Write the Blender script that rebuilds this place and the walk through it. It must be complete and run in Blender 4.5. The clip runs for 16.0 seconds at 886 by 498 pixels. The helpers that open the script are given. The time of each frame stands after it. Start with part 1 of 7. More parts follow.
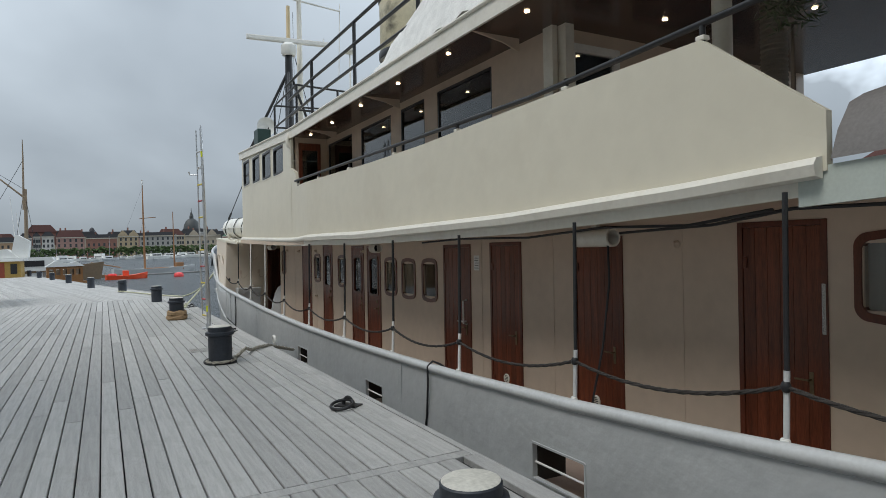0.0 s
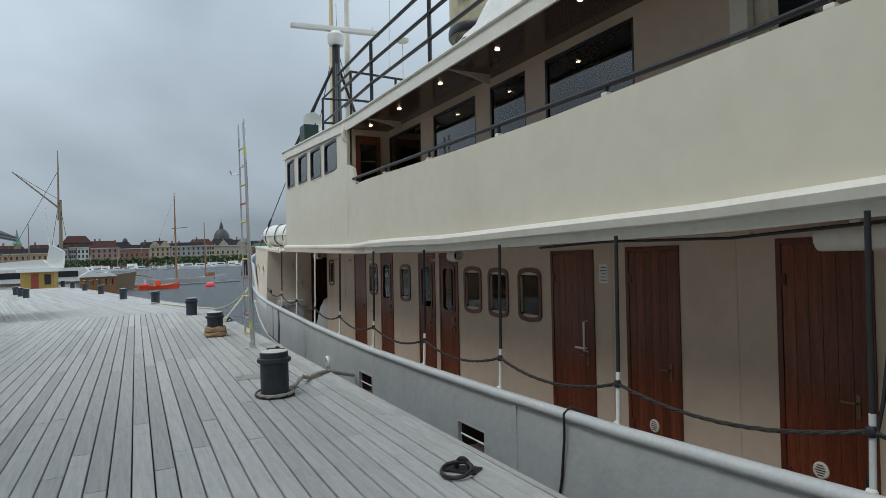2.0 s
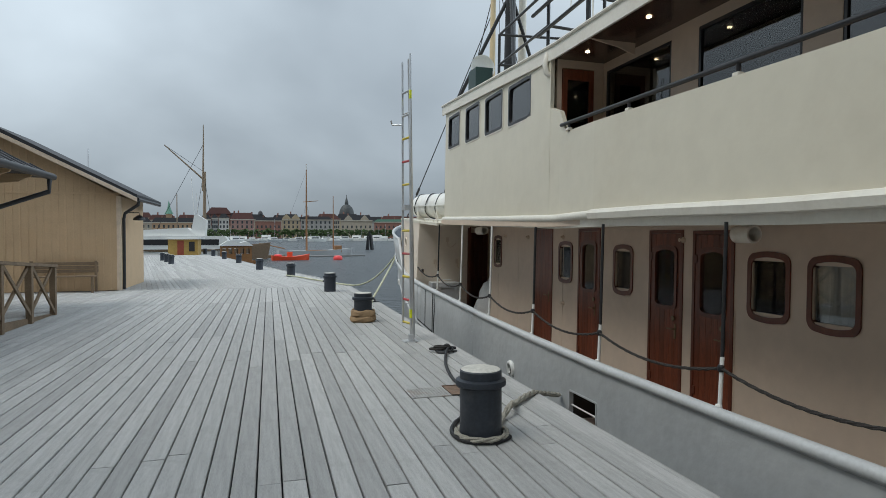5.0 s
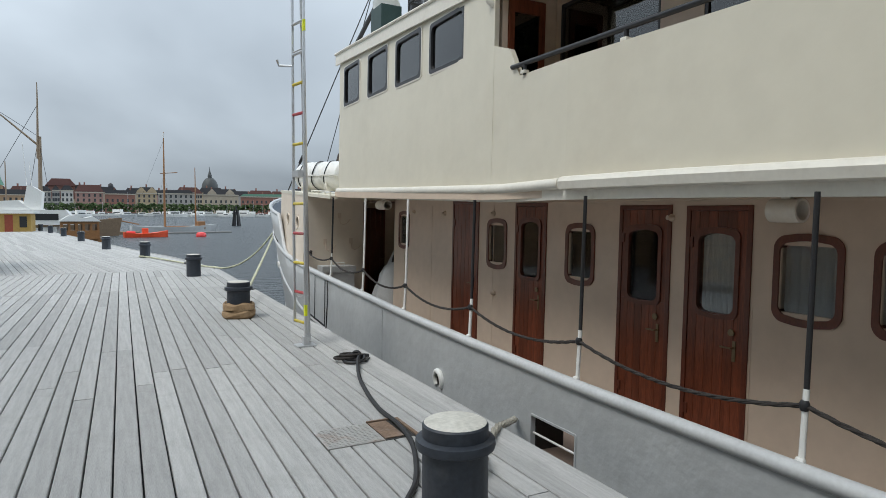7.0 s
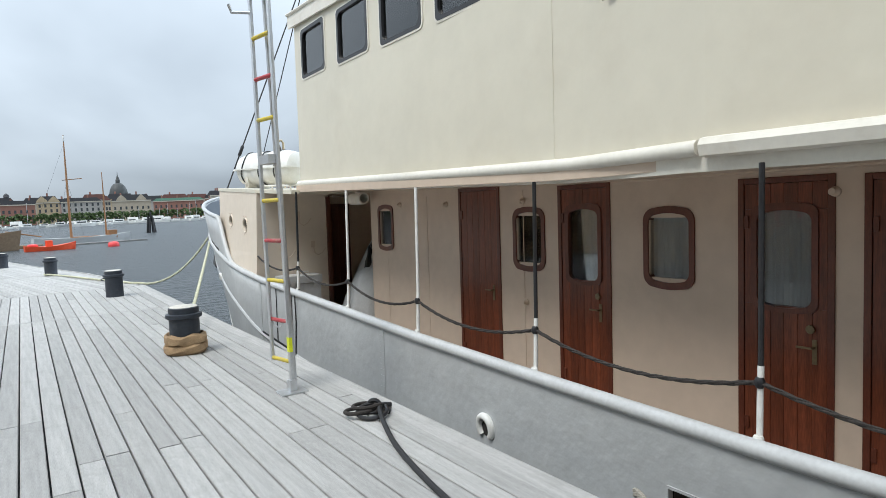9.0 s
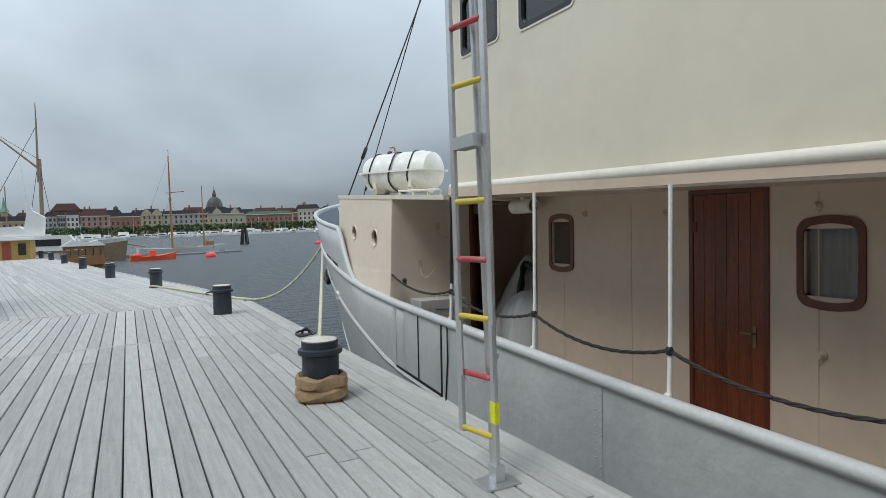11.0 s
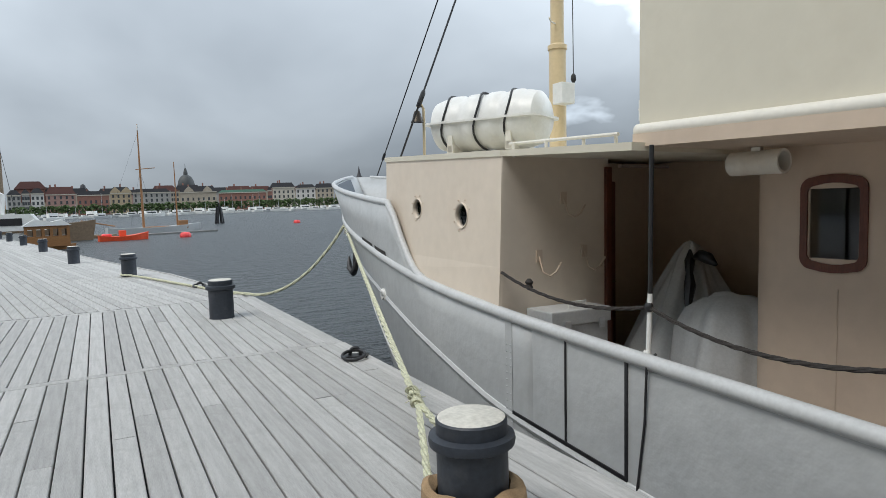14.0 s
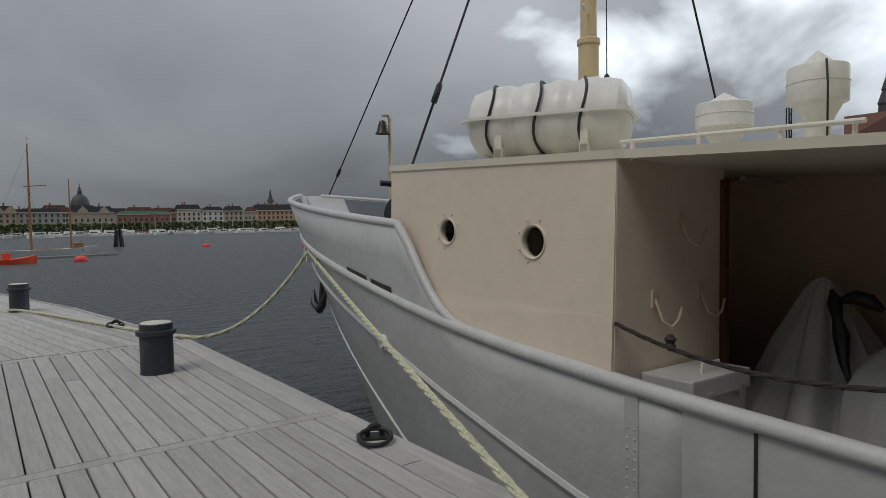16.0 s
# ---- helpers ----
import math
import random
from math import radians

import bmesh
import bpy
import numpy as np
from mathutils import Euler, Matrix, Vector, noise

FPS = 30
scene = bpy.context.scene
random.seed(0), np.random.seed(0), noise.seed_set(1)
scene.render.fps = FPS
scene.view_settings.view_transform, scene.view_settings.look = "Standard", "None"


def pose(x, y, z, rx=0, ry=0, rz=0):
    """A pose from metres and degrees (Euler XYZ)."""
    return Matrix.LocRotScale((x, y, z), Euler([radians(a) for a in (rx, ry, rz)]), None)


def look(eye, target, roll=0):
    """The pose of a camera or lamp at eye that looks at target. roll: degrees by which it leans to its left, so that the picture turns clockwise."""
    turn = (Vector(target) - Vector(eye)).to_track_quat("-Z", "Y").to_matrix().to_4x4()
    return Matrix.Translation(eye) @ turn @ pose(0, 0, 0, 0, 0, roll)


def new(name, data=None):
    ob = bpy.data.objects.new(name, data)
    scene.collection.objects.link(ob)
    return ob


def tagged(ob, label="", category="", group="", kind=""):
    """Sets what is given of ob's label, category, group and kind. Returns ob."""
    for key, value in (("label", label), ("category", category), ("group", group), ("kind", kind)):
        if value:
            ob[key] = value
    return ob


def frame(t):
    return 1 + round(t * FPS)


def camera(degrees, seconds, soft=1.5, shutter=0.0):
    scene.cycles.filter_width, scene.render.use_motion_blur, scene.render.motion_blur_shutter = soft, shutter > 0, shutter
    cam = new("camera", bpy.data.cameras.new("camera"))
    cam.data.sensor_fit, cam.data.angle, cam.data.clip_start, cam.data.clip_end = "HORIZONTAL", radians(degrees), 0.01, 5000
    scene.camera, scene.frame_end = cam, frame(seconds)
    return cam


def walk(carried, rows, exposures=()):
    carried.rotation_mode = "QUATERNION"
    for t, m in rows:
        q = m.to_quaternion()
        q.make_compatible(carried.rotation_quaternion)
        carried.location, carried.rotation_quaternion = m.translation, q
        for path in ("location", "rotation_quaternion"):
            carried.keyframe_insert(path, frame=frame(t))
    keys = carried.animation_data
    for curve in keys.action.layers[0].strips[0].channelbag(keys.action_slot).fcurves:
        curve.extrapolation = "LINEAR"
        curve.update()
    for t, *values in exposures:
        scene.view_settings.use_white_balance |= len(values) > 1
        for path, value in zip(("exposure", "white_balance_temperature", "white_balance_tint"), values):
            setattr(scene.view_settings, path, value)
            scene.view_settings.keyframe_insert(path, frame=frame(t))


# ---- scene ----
cam = camera(70.1, 16.0, soft=0.3)
PATH = [
    (0, (-0.22, -0.137, 1.514), (0.738, 1.619, 1.5), -1.9),
    (0.5, (-0.206, 0.299, 1.542), (0.722, 2.07, 1.596), -2.2),
    (1, (-0.252, 0.734, 1.56), (0.693, 2.496, 1.615), -1.1),
    (1.5, (-0.202, 1.243, 1.541), (0.732, 3.01, 1.618), -2.5),
    (2, (-0.207, 1.686, 1.513), (0.679, 3.479, 1.531), -2.1),
    (2.5, (-0.25, 2.159, 1.529), (0.626, 3.957, 1.539), -2.0),
    (3, (-0.283, 2.611, 1.532), (0.356, 4.506, 1.559), -1.8),
    (3.5, (-0.369, 3.081, 1.514), (0.11, 5.023, 1.549), -1.2),
    (6, (-0.263, 5.413, 1.471), (0.399, 7.298, 1.397), 0.1),
    (6.5, (-0.218, 5.858, 1.477), (0.558, 7.701, 1.505), -1.5),
    (7, (-0.178, 6.383, 1.464), (0.737, 8.157, 1.352), 0.3),
    (7.5, (-0.185, 6.821, 1.472), (0.906, 8.494, 1.374), 0.8),
    (8, (-0.139, 7.273, 1.518), (0.985, 8.923, 1.395), -1.2),
    (8.5, (-0.175, 7.777, 1.486), (0.985, 9.397, 1.32), -0.5),
    (9, (-0.12, 8.307, 1.464), (0.994, 9.962, 1.325), -2.6),
    (9.5, (-0.133, 8.798, 1.442), (0.901, 10.507, 1.338), -2.3),
    (10, (-0.136, 9.291, 1.468), (0.863, 11.021, 1.38), -1.7),
    (12.5, (-0.112, 11.772, 1.396), (0.654, 13.615, 1.285), -2.7),
    (13, (-0.08, 12.297, 1.398), (0.703, 14.129, 1.228), -1.9),
    (13.5, (-0.096, 12.767, 1.411), (0.808, 14.542, 1.24), -0.0),
    (14, (-0.057, 13.227, 1.421), (0.909, 14.972, 1.271), -2.0),
    (14.5, (-0.081, 13.725, 1.409), (0.947, 15.438, 1.315), 0.7),
    (15, (-0.078, 14.201, 1.416), (0.991, 15.891, 1.464), -0.5),
    (15.5, (-0.089, 14.694, 1.408), (0.961, 16.397, 1.411), -0.2),
    (16, (-0.099, 15.125, 1.412), (1.101, 16.722, 1.335), -1.2),
]
EXPOSURES = [(0.0, -0.02, 6450, 9), (1.0, -0.04, 6450, 8), (2.0, -0.08, 6250, 7), (3.5, -0.14, 6250, 7), (6.0, 0.06, 6450, 8), (7.0, 0.24, 6400, 9), (8.0, 0.46, 6400, 9), (9.0, 0.64, 6350, 9), (10.0, 0.33, 6300, 8), (12.5, 0.1, 6450, 9), (13.5, 0.18, 6500, 10), (14.5, 0.16, 6500, 10), (15.0, -0.1, 6500, 9), (15.5, -0.45, 6700, 11), (16.0, -0.8, 6850, 12)]
SUN_POWER = 1.6
walk(cam, [(t, look(eye, target, roll)) for t, eye, target, roll in PATH], EXPOSURES)

# ---- world and sun ----
SUN_EL, SUN_AZ = radians(58), radians(258)
world = bpy.data.worlds.new("overcast_sky")
scene.world = world
world.use_nodes = True
wt = world.node_tree
wt.nodes.clear()


def wnode(kind, **vals):
    n = wt.nodes.new(kind)
    for k, v in vals.items():
        n.inputs[k].default_value = v
    return n


sky = wt.nodes.new("ShaderNodeTexSky")
sky.sky_type, sky.sun_disc = "NISHITA", False
sky.sun_elevation, sky.sun_rotation = SUN_EL, SUN_AZ
geo = wt.nodes.new("ShaderNodeTexCoord")
sep = wt.nodes.new("ShaderNodeSeparateXYZ")
wt.links.new(geo.outputs["Generated"], sep.inputs[0])
# cloud deck: directions laid out on a flat layer overhead
zc = wt.nodes.new("ShaderNodeMath"); zc.operation = "MAXIMUM"; zc.inputs[1].default_value = 0.0
wt.links.new(sep.outputs["Z"], zc.inputs[0])
zp = wt.nodes.new("ShaderNodeMath"); zp.operation = "ADD"; zp.inputs[1].default_value = 0.5
wt.links.new(zc.outputs[0], zp.inputs[0])
dx = wt.nodes.new("ShaderNodeMath"); dx.operation = "DIVIDE"
dy = wt.nodes.new("ShaderNodeMath"); dy.operation = "DIVIDE"
wt.links.new(sep.outputs["X"], dx.inputs[0]); wt.links.new(zp.outputs[0], dx.inputs[1])
wt.links.new(sep.outputs["Y"], dy.inputs[0]); wt.links.new(zp.outputs[0], dy.inputs[1])
comb = wt.nodes.new("ShaderNodeCombineXYZ")
wt.links.new(dx.outputs[0], comb.inputs[0]); wt.links.new(dy.outputs[0], comb.inputs[1])
comb.inputs[2].default_value = 3.4
n1 = wnode("ShaderNodeTexNoise", Scale=0.95, Detail=5.5, Roughness=0.46, Distortion=0.4)
wt.links.new(comb.outputs[0], n1.inputs["Vector"])
cloud = wt.nodes.new("ShaderNodeValToRGB")
cr = cloud.color_ramp
cr.elements[0].position, cr.elements[0].color = 0.31, (0.215, 0.252, 0.295, 1)
cr.elements[1].position, cr.elements[1].color = 0.74, (0.70, 0.785, 0.865, 1)
wt.links.new(n1.outputs["Fac"], cloud.inputs["Fac"])
# the deck is thicker and darker low over the far shore, thinner overhead
elev = wt.nodes.new("ShaderNodeMapRange")
elev.inputs["From Min"].default_value, elev.inputs["From Max"].default_value = 0.0, 0.55
elev.inputs["To Min"].default_value, elev.inputs["To Max"].default_value = 0.74, 1.9
wt.links.new(zc.outputs[0], elev.inputs["Value"])
thin = wt.nodes.new("ShaderNodeMapRange")
thin.inputs["From Min"].default_value, thin.inputs["From Max"].default_value = 0.74, 1.0
thin.inputs["To Min"].default_value, thin.inputs["To Max"].default_value = 0.9, 4.6
n2 = wnode("ShaderNodeTexNoise", Scale=2.6, Detail=5.0, Roughness=0.5, Distortion=0.3)
wt.links.new(comb.outputs[0], n2.inputs["Vector"])
brk = wt.nodes.new("ShaderNodeMath"); brk.operation = "MULTIPLY_ADD"
brk.inputs[1].default_value = 0.9
xb = wt.nodes.new("ShaderNodeMath"); xb.operation = "SUBTRACT"; xb.inputs[1].default_value = 0.45
wt.links.new(sep.outputs["X"], xb.inputs[0])
wt.links.new(n2.outputs["Fac"], brk.inputs[0]); wt.links.new(xb.outputs[0], brk.inputs[2])
wt.links.new(brk.outputs[0], thin.inputs["Value"])
mul = wt.nodes.new("ShaderNodeMath"); mul.operation = "MULTIPLY"
wt.links.new(elev.outputs[0], mul.inputs[0]); wt.links.new(thin.outputs[0], mul.inputs[1])
sc = wt.nodes.new("ShaderNodeVectorMath"); sc.operation = "SCALE"
wt.links.new(cloud.outputs["Color"], sc.inputs[0]); wt.links.new(mul.outputs[0], sc.inputs["Scale"])
bg_sky = wnode("ShaderNodeBackground", Strength=0.05)
wt.links.new(sky.outputs[0], bg_sky.inputs["Color"])
bg_cloud = wnode("ShaderNodeBackground", Strength=0.97)
wt.links.new(sc.outputs[0], bg_cloud.inputs["Color"])
mixw = wnode("ShaderNodeMixShader", Fac=0.92)
wt.links.new(bg_sky.outputs[0], mixw.inputs[1]); wt.links.new(bg_cloud.outputs[0], mixw.inputs[2])
outw = wt.nodes.new("ShaderNodeOutputWorld")
wt.links.new(mixw.outputs[0], outw.inputs["Surface"])

sun = new("sun", bpy.data.lights.new("sun", "SUN"))
sun.data.energy, sun.data.angle, sun.data.color = SUN_POWER, radians(25), (1.0, 0.96, 0.9)
sun.matrix_world = look((40 * math.cos(SUN_EL) * math.sin(SUN_AZ), 40 * math.cos(SUN_EL) * math.cos(SUN_AZ), 40 * math.sin(SUN_EL)), (0, 0, 0))

# ---- materials ----


def mat(name, color, rough=0.6, metal=0.0, vary=0.15, scale=6.0, fine=60.0, bump=0.15, dist=0.004, stretch=(1, 1, 1),
        stain=None, stain_amount=0.0, stain_scale=1.5, per_piece=0.0, spec=0.5):
    """A worn surface: colour noise at two sizes, stains, fine relief."""
    m = bpy.data.materials.new(name)
    m.use_nodes = True
    nt = m.node_tree
    b = nt.nodes["Principled BSDF"]
    b.inputs["Roughness"].default_value = rough
    b.inputs["Metallic"].default_value = metal
    b.inputs["Specular IOR Level"].default_value = spec
    tc = nt.nodes.new("ShaderNodeTexCoord")
    mp = nt.nodes.new("ShaderNodeMapping")
    mp.inputs["Scale"].default_value = stretch
    nt.links.new(tc.outputs["Object"], mp.inputs["Vector"])
    big = nt.nodes.new("ShaderNodeTexNoise")
    big.inputs["Scale"].default_value, big.inputs["Detail"].default_value = scale, 4
    small = nt.nodes.new("ShaderNodeTexNoise")
    small.inputs["Scale"].default_value, small.inputs["Detail"].default_value = fine, 3
    for n in (big, small):
        nt.links.new(mp.outputs[0], n.inputs["Vector"])
    addn = nt.nodes.new("ShaderNodeMath"); addn.operation = "ADD"
    nt.links.new(big.outputs["Fac"], addn.inputs[0]); nt.links.new(small.outputs["Fac"], addn.inputs[1])
    rng = nt.nodes.new("ShaderNodeMapRange")
    rng.inputs["From Min"].default_value, rng.inputs["From Max"].default_value = 0.7, 1.3
    rng.inputs["To Min"].default_value, rng.inputs["To Max"].default_value = 1 - vary, 1 + vary
    nt.links.new(addn.outputs[0], rng.inputs["Value"])
    fac = rng.outputs[0]
    if per_piece:
        oi = nt.nodes.new("ShaderNodeObjectInfo")
        pr = nt.nodes.new("ShaderNodeMapRange")
        pr.inputs["To Min"].default_value, pr.inputs["To Max"].default_value = 1 - per_piece, 1 + per_piece
        gi = nt.nodes.new("ShaderNodeNewGeometry")
        sm = nt.nodes.new("ShaderNodeMath"); sm.operation = "ADD"
        fr = nt.nodes.new("ShaderNodeMath"); fr.operation = "FRACT"
        nt.links.new(oi.outputs["Random"], sm.inputs[0]); nt.links.new(gi.outputs["Random Per Island"], sm.inputs[1])
        nt.links.new(sm.outputs[0], fr.inputs[0]); nt.links.new(fr.outputs[0], pr.inputs["Value"])
        ml = nt.nodes.new("ShaderNodeMath"); ml.operation = "MULTIPLY"
        nt.links.new(fac, ml.inputs[0]); nt.links.new(pr.outputs[0], ml.inputs[1])
        fac = ml.outputs[0]
    v = nt.nodes.new("ShaderNodeVectorMath"); v.operation = "SCALE"
    v.inputs[0].default_value = color
    nt.links.new(fac, v.inputs["Scale"])
    col = v.outputs[0]
    if stain:
        sn = nt.nodes.new("ShaderNodeTexNoise")
        sn.inputs["Scale"].default_value, sn.inputs["Detail"].default_value, sn.inputs["Roughness"].default_value = stain_scale, 6, 0.65
        nt.links.new(tc.outputs["Object"], sn.inputs["Vector"])
        sr = nt.nodes.new("ShaderNodeMapRange")
        sr.inputs["From Min"].default_value, sr.inputs["From Max"].default_value = 0.52, 0.72
        sr.inputs["To Max"].default_value = stain_amount
        nt.links.new(sn.outputs["Fac"], sr.inputs["Value"])
        mx = nt.nodes.new("ShaderNodeMix"); mx.data_type = "RGBA"
        nt.links.new(sr.outputs[0], mx.inputs["Factor"]); nt.links.new(col, mx.inputs["A"])
        mx.inputs["B"].default_value = (*stain, 1)
        col = mx.outputs["Result"]
    nt.links.new(col, b.inputs["Base Color"])
    if bump:
        bp = nt.nodes.new("ShaderNodeBump")
        bp.inputs["Strength"].default_value, bp.inputs["Distance"].default_value = bump, dist
        nt.links.new(addn.outputs[0], bp.inputs["Height"])
        nt.links.new(bp.outputs[0], b.inputs["Normal"])
    return m


def emitter(name, color, power):
    m = bpy.data.materials.new(name)
    m.use_nodes = True
    b = m.node_tree.nodes["Principled BSDF"]
    b.inputs["Base Color"].default_value = (*color, 1)
    b.inputs["Emission Color"].default_value, b.inputs["Emission Strength"].default_value = (*color, 1), power
    return m


def glass(name, tint, alpha):
    """A pane: mirror-like skin over a clear body, dimmed by its tint."""
    m = bpy.data.materials.new(name)
    m.use_nodes = True
    nt = m.node_tree
    nt.nodes.clear()
    o = nt.nodes.new("ShaderNodeOutputMaterial")
    tr = nt.nodes.new("ShaderNodeBsdfTransparent"); tr.inputs[0].default_value = (*tint, 1)
    gl = nt.nodes.new("ShaderNodeBsdfGlossy"); gl.inputs["Roughness"].default_value = 0.02
    fr = nt.nodes.new("ShaderNodeFresnel"); fr.inputs["IOR"].default_value = alpha
    mx = nt.nodes.new("ShaderNodeMixShader")
    nt.links.new(fr.outputs[0], mx.inputs[0]); nt.links.new(tr.outputs[0], mx.inputs[1]); nt.links.new(gl.outputs[0], mx.inputs[2])
    nt.links.new(mx.outputs[0], o.inputs["Surface"])
    return m


DECK = mat("weathered_decking", (0.41, 0.407, 0.397), 0.85, vary=0.19, scale=2.2, fine=26, bump=0.6, dist=0.004, stretch=(14, 0.9, 1), per_piece=0.12, stain=(0.24, 0.235, 0.22), stain_amount=0.35, stain_scale=2.5, spec=0.25)
UNDER = mat("dark_joists", (0.03, 0.03, 0.03), 0.9)
CREAM = mat("cream_ship_paint", (0.66, 0.62, 0.51), 0.40, vary=0.035, scale=1.1, fine=5, bump=0.2, dist=0.018, stain=(0.50, 0.44, 0.34), stain_amount=0.25, stain_scale=0.9)
CREAM_TRIM = mat("cream_trim_paint", (0.74, 0.71, 0.63), 0.4, vary=0.05, scale=3, fine=25, bump=0.15, dist=0.006, stain=(0.5, 0.43, 0.33), stain_amount=0.3, stain_scale=4)
BEIGE = mat("beige_deckhouse_paint", (0.60, 0.485, 0.38), 0.5, vary=0.05, scale=1.5, fine=9, bump=0.12, dist=0.008, stain=(0.42, 0.32, 0.24), stain_amount=0.3, stain_scale=1.6)
HULL = mat("grey_hull_paint", (0.45, 0.465, 0.47), 0.38, vary=0.07, scale=2.0, fine=9, bump=0.3, dist=0.022, stain=(0.53, 0.54, 0.54), stain_amount=0.55, stain_scale=1.3)
RAILP = mat("grey_rail_paint", (0.52, 0.53, 0.53), 0.35, vary=0.08, scale=5, fine=40, bump=0.15)
WHITE = mat("white_paint", (0.76, 0.76, 0.73), 0.4, vary=0.06, scale=3, fine=25, stain=(0.45, 0.40, 0.32), stain_amount=0.3, stain_scale=5)
GRP = mat("white_fibreglass", (0.78, 0.78, 0.75), 0.35, vary=0.04, scale=4, fine=30, stain=(0.5, 0.48, 0.42), stain_amount=0.35, stain_scale=4)
MAHOG = mat("varnished_mahogany", (0.150, 0.040, 0.018), 0.36, per_piece=0.22, vary=0.42, scale=3.0, fine=24, bump=0.12, stretch=(9, 9, 0.7))
MAHOG_F = mat("dark_mahogany_frame", (0.115, 0.032, 0.017), 0.33, vary=0.3, scale=4, fine=30, bump=0.1, stretch=(4, 4, 1))
BLACK = mat("black_paint", (0.018, 0.018, 0.02), 0.4, vary=0.3, scale=8, fine=60, bump=0.1)
SOFFIT = mat("dark_varnished_ceiling", (0.06, 0.03, 0.022), 0.22, vary=0.25, scale=3, fine=20, bump=0.06, stretch=(6, 1, 1))
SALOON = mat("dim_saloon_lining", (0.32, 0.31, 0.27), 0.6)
# near black: the shade inside rooms, ports and holes is put into this colour
DARK = mat("shade_black", (0.03, 0.027, 0.025), 0.8)
FORE = mat("pale_beige_forecastle_paint", (0.70, 0.61, 0.505), 0.45, vary=0.04, scale=1.5, fine=9, bump=0.15, dist=0.008, stain=(0.55, 0.44, 0.34), stain_amount=0.22, stain_scale=1.3)
BROWN_D = mat("brown_grey_deck_paint", (0.30, 0.235, 0.20), 0.55, vary=0.12)
STEEL = mat("bare_aluminium", (0.62, 0.63, 0.64), 0.38, metal=0.85, vary=0.08, scale=5, fine=60)
BRASS = mat("dull_brass", (0.23, 0.18, 0.11), 0.45, metal=0.8)
BOLL = mat("blue_black_bollard_paint", (0.025, 0.031, 0.042), 0.5, vary=0.25, scale=5, fine=40, bump=0.25, stain=(0.10, 0.10, 0.10), stain_amount=0.3, stain_scale=6)
BOLLTOP = mat("pale_bollard_cap", (0.60, 0.58, 0.52), 0.7, vary=0.15, scale=8, fine=50, stain=(0.34, 0.31, 0.26), stain_amount=0.5, stain_scale=9)
ROPE_G = mat("pale_green_rope", (0.56, 0.56, 0.41), 0.85, vary=0.3, scale=40, fine=160, bump=0.6)
ROPE_N = mat("natural_rope", (0.33, 0.31, 0.26), 0.9, vary=0.3, scale=40, fine=160, bump=0.6)
ROPE_D = mat("dark_rope", (0.035, 0.03, 0.027), 0.85, vary=0.4, scale=40, fine=150, bump=0.6)
CABLE = mat("black_rubber_cable", (0.02, 0.02, 0.022), 0.6)
SACK = mat("burlap", (0.34, 0.23, 0.13), 0.95, vary=0.25, scale=15, fine=140, bump=0.6)
TARP = mat("grey_tarpaulin", (0.50, 0.51, 0.51), 0.55, vary=0.1, scale=5, fine=50, bump=0.3)
CURT = mat("pale_curtain", (0.52, 0.515, 0.50), 0.9, vary=0.1, stretch=(1, 12, 1))
PANE = glass("dark_window_glass", (0.85, 0.87, 0.88), 1.45)
PANE_D = glass("tinted_window_glass", (0.45, 0.47, 0.46), 2.0)
YELLOW_TAPE = mat("yellow_tape", (0.75, 0.8, 0.02), 0.5)
RUNG_Y = mat("yellow_rung_paint", (0.6, 0.47, 0.05), 0.5, stain=(0.4, 0.38, 0.3), stain_amount=0.5, stain_scale=20)
RUNG_R = mat("red_rung_paint", (0.42, 0.05, 0.06), 0.5, stain=(0.4, 0.38, 0.3), stain_amount=0.5, stain_scale=20)
GALV = mat("galvanised_plate", (0.45, 0.44, 0.42), 0.5, metal=0.5, vary=0.15, stain=(0.28, 0.13, 0.05), stain_amount=0.6, stain_scale=4)
OCHRE = mat("ochre_wall_paint", (0.54, 0.385, 0.235), 0.75, vary=0.08, scale=3, fine=30, bump=0.2, stain=(0.46, 0.30, 0.16), stain_amount=0.3, per_piece=0.06)
ROOFB = mat("black_sheet_roof", (0.022, 0.023, 0.027), 0.6, vary=0.2, scale=3, fine=20)
OLDWOOD = mat("brown_weathered_wood", (0.19, 0.135, 0.085), 0.8, vary=0.25, scale=5, fine=40, bump=0.4, stretch=(1, 1, 1))
FASCIA = mat("pale_fascia_paint", (0.62, 0.50, 0.38), 0.65)
GREEN_F = mat("grey_green_paint", (0.22, 0.27, 0.24), 0.55)
ORANGE = mat("orange_rubber", (0.75, 0.09, 0.03), 0.5)
BUOY = mat("red_buoy", (0.85, 0.08, 0.08), 0.5)
LEAF = mat("leaf_green", (0.075, 0.13, 0.03), 0.6, vary=0.4, scale=1.5, fine=8, per_piece=0.3)
LEAF_FAR = mat("far_leaf_green", (0.06, 0.10, 0.03), 0.8, vary=0.35, scale=0.2, fine=1.0, per_piece=0.3)
BARK = mat("bark", (0.10, 0.075, 0.055), 0.9, bump=0.6)
CONCRETE = mat("quay_concrete", (0.20, 0.20, 0.19), 0.9, vary=0.2, scale=2, fine=20, bump=0.4)
GRAVEL = mat("grey_paving", (0.23, 0.23, 0.225), 0.9, vary=0.2, scale=3, fine=60)
TIMBERB = mat("varnished_boat_timber", (0.28, 0.13, 0.045), 0.45, vary=0.25, stretch=(1, 1, 6))
BLUEG = mat("blue_grey_deck_paint", (0.09, 0.11, 0.135), 0.6)
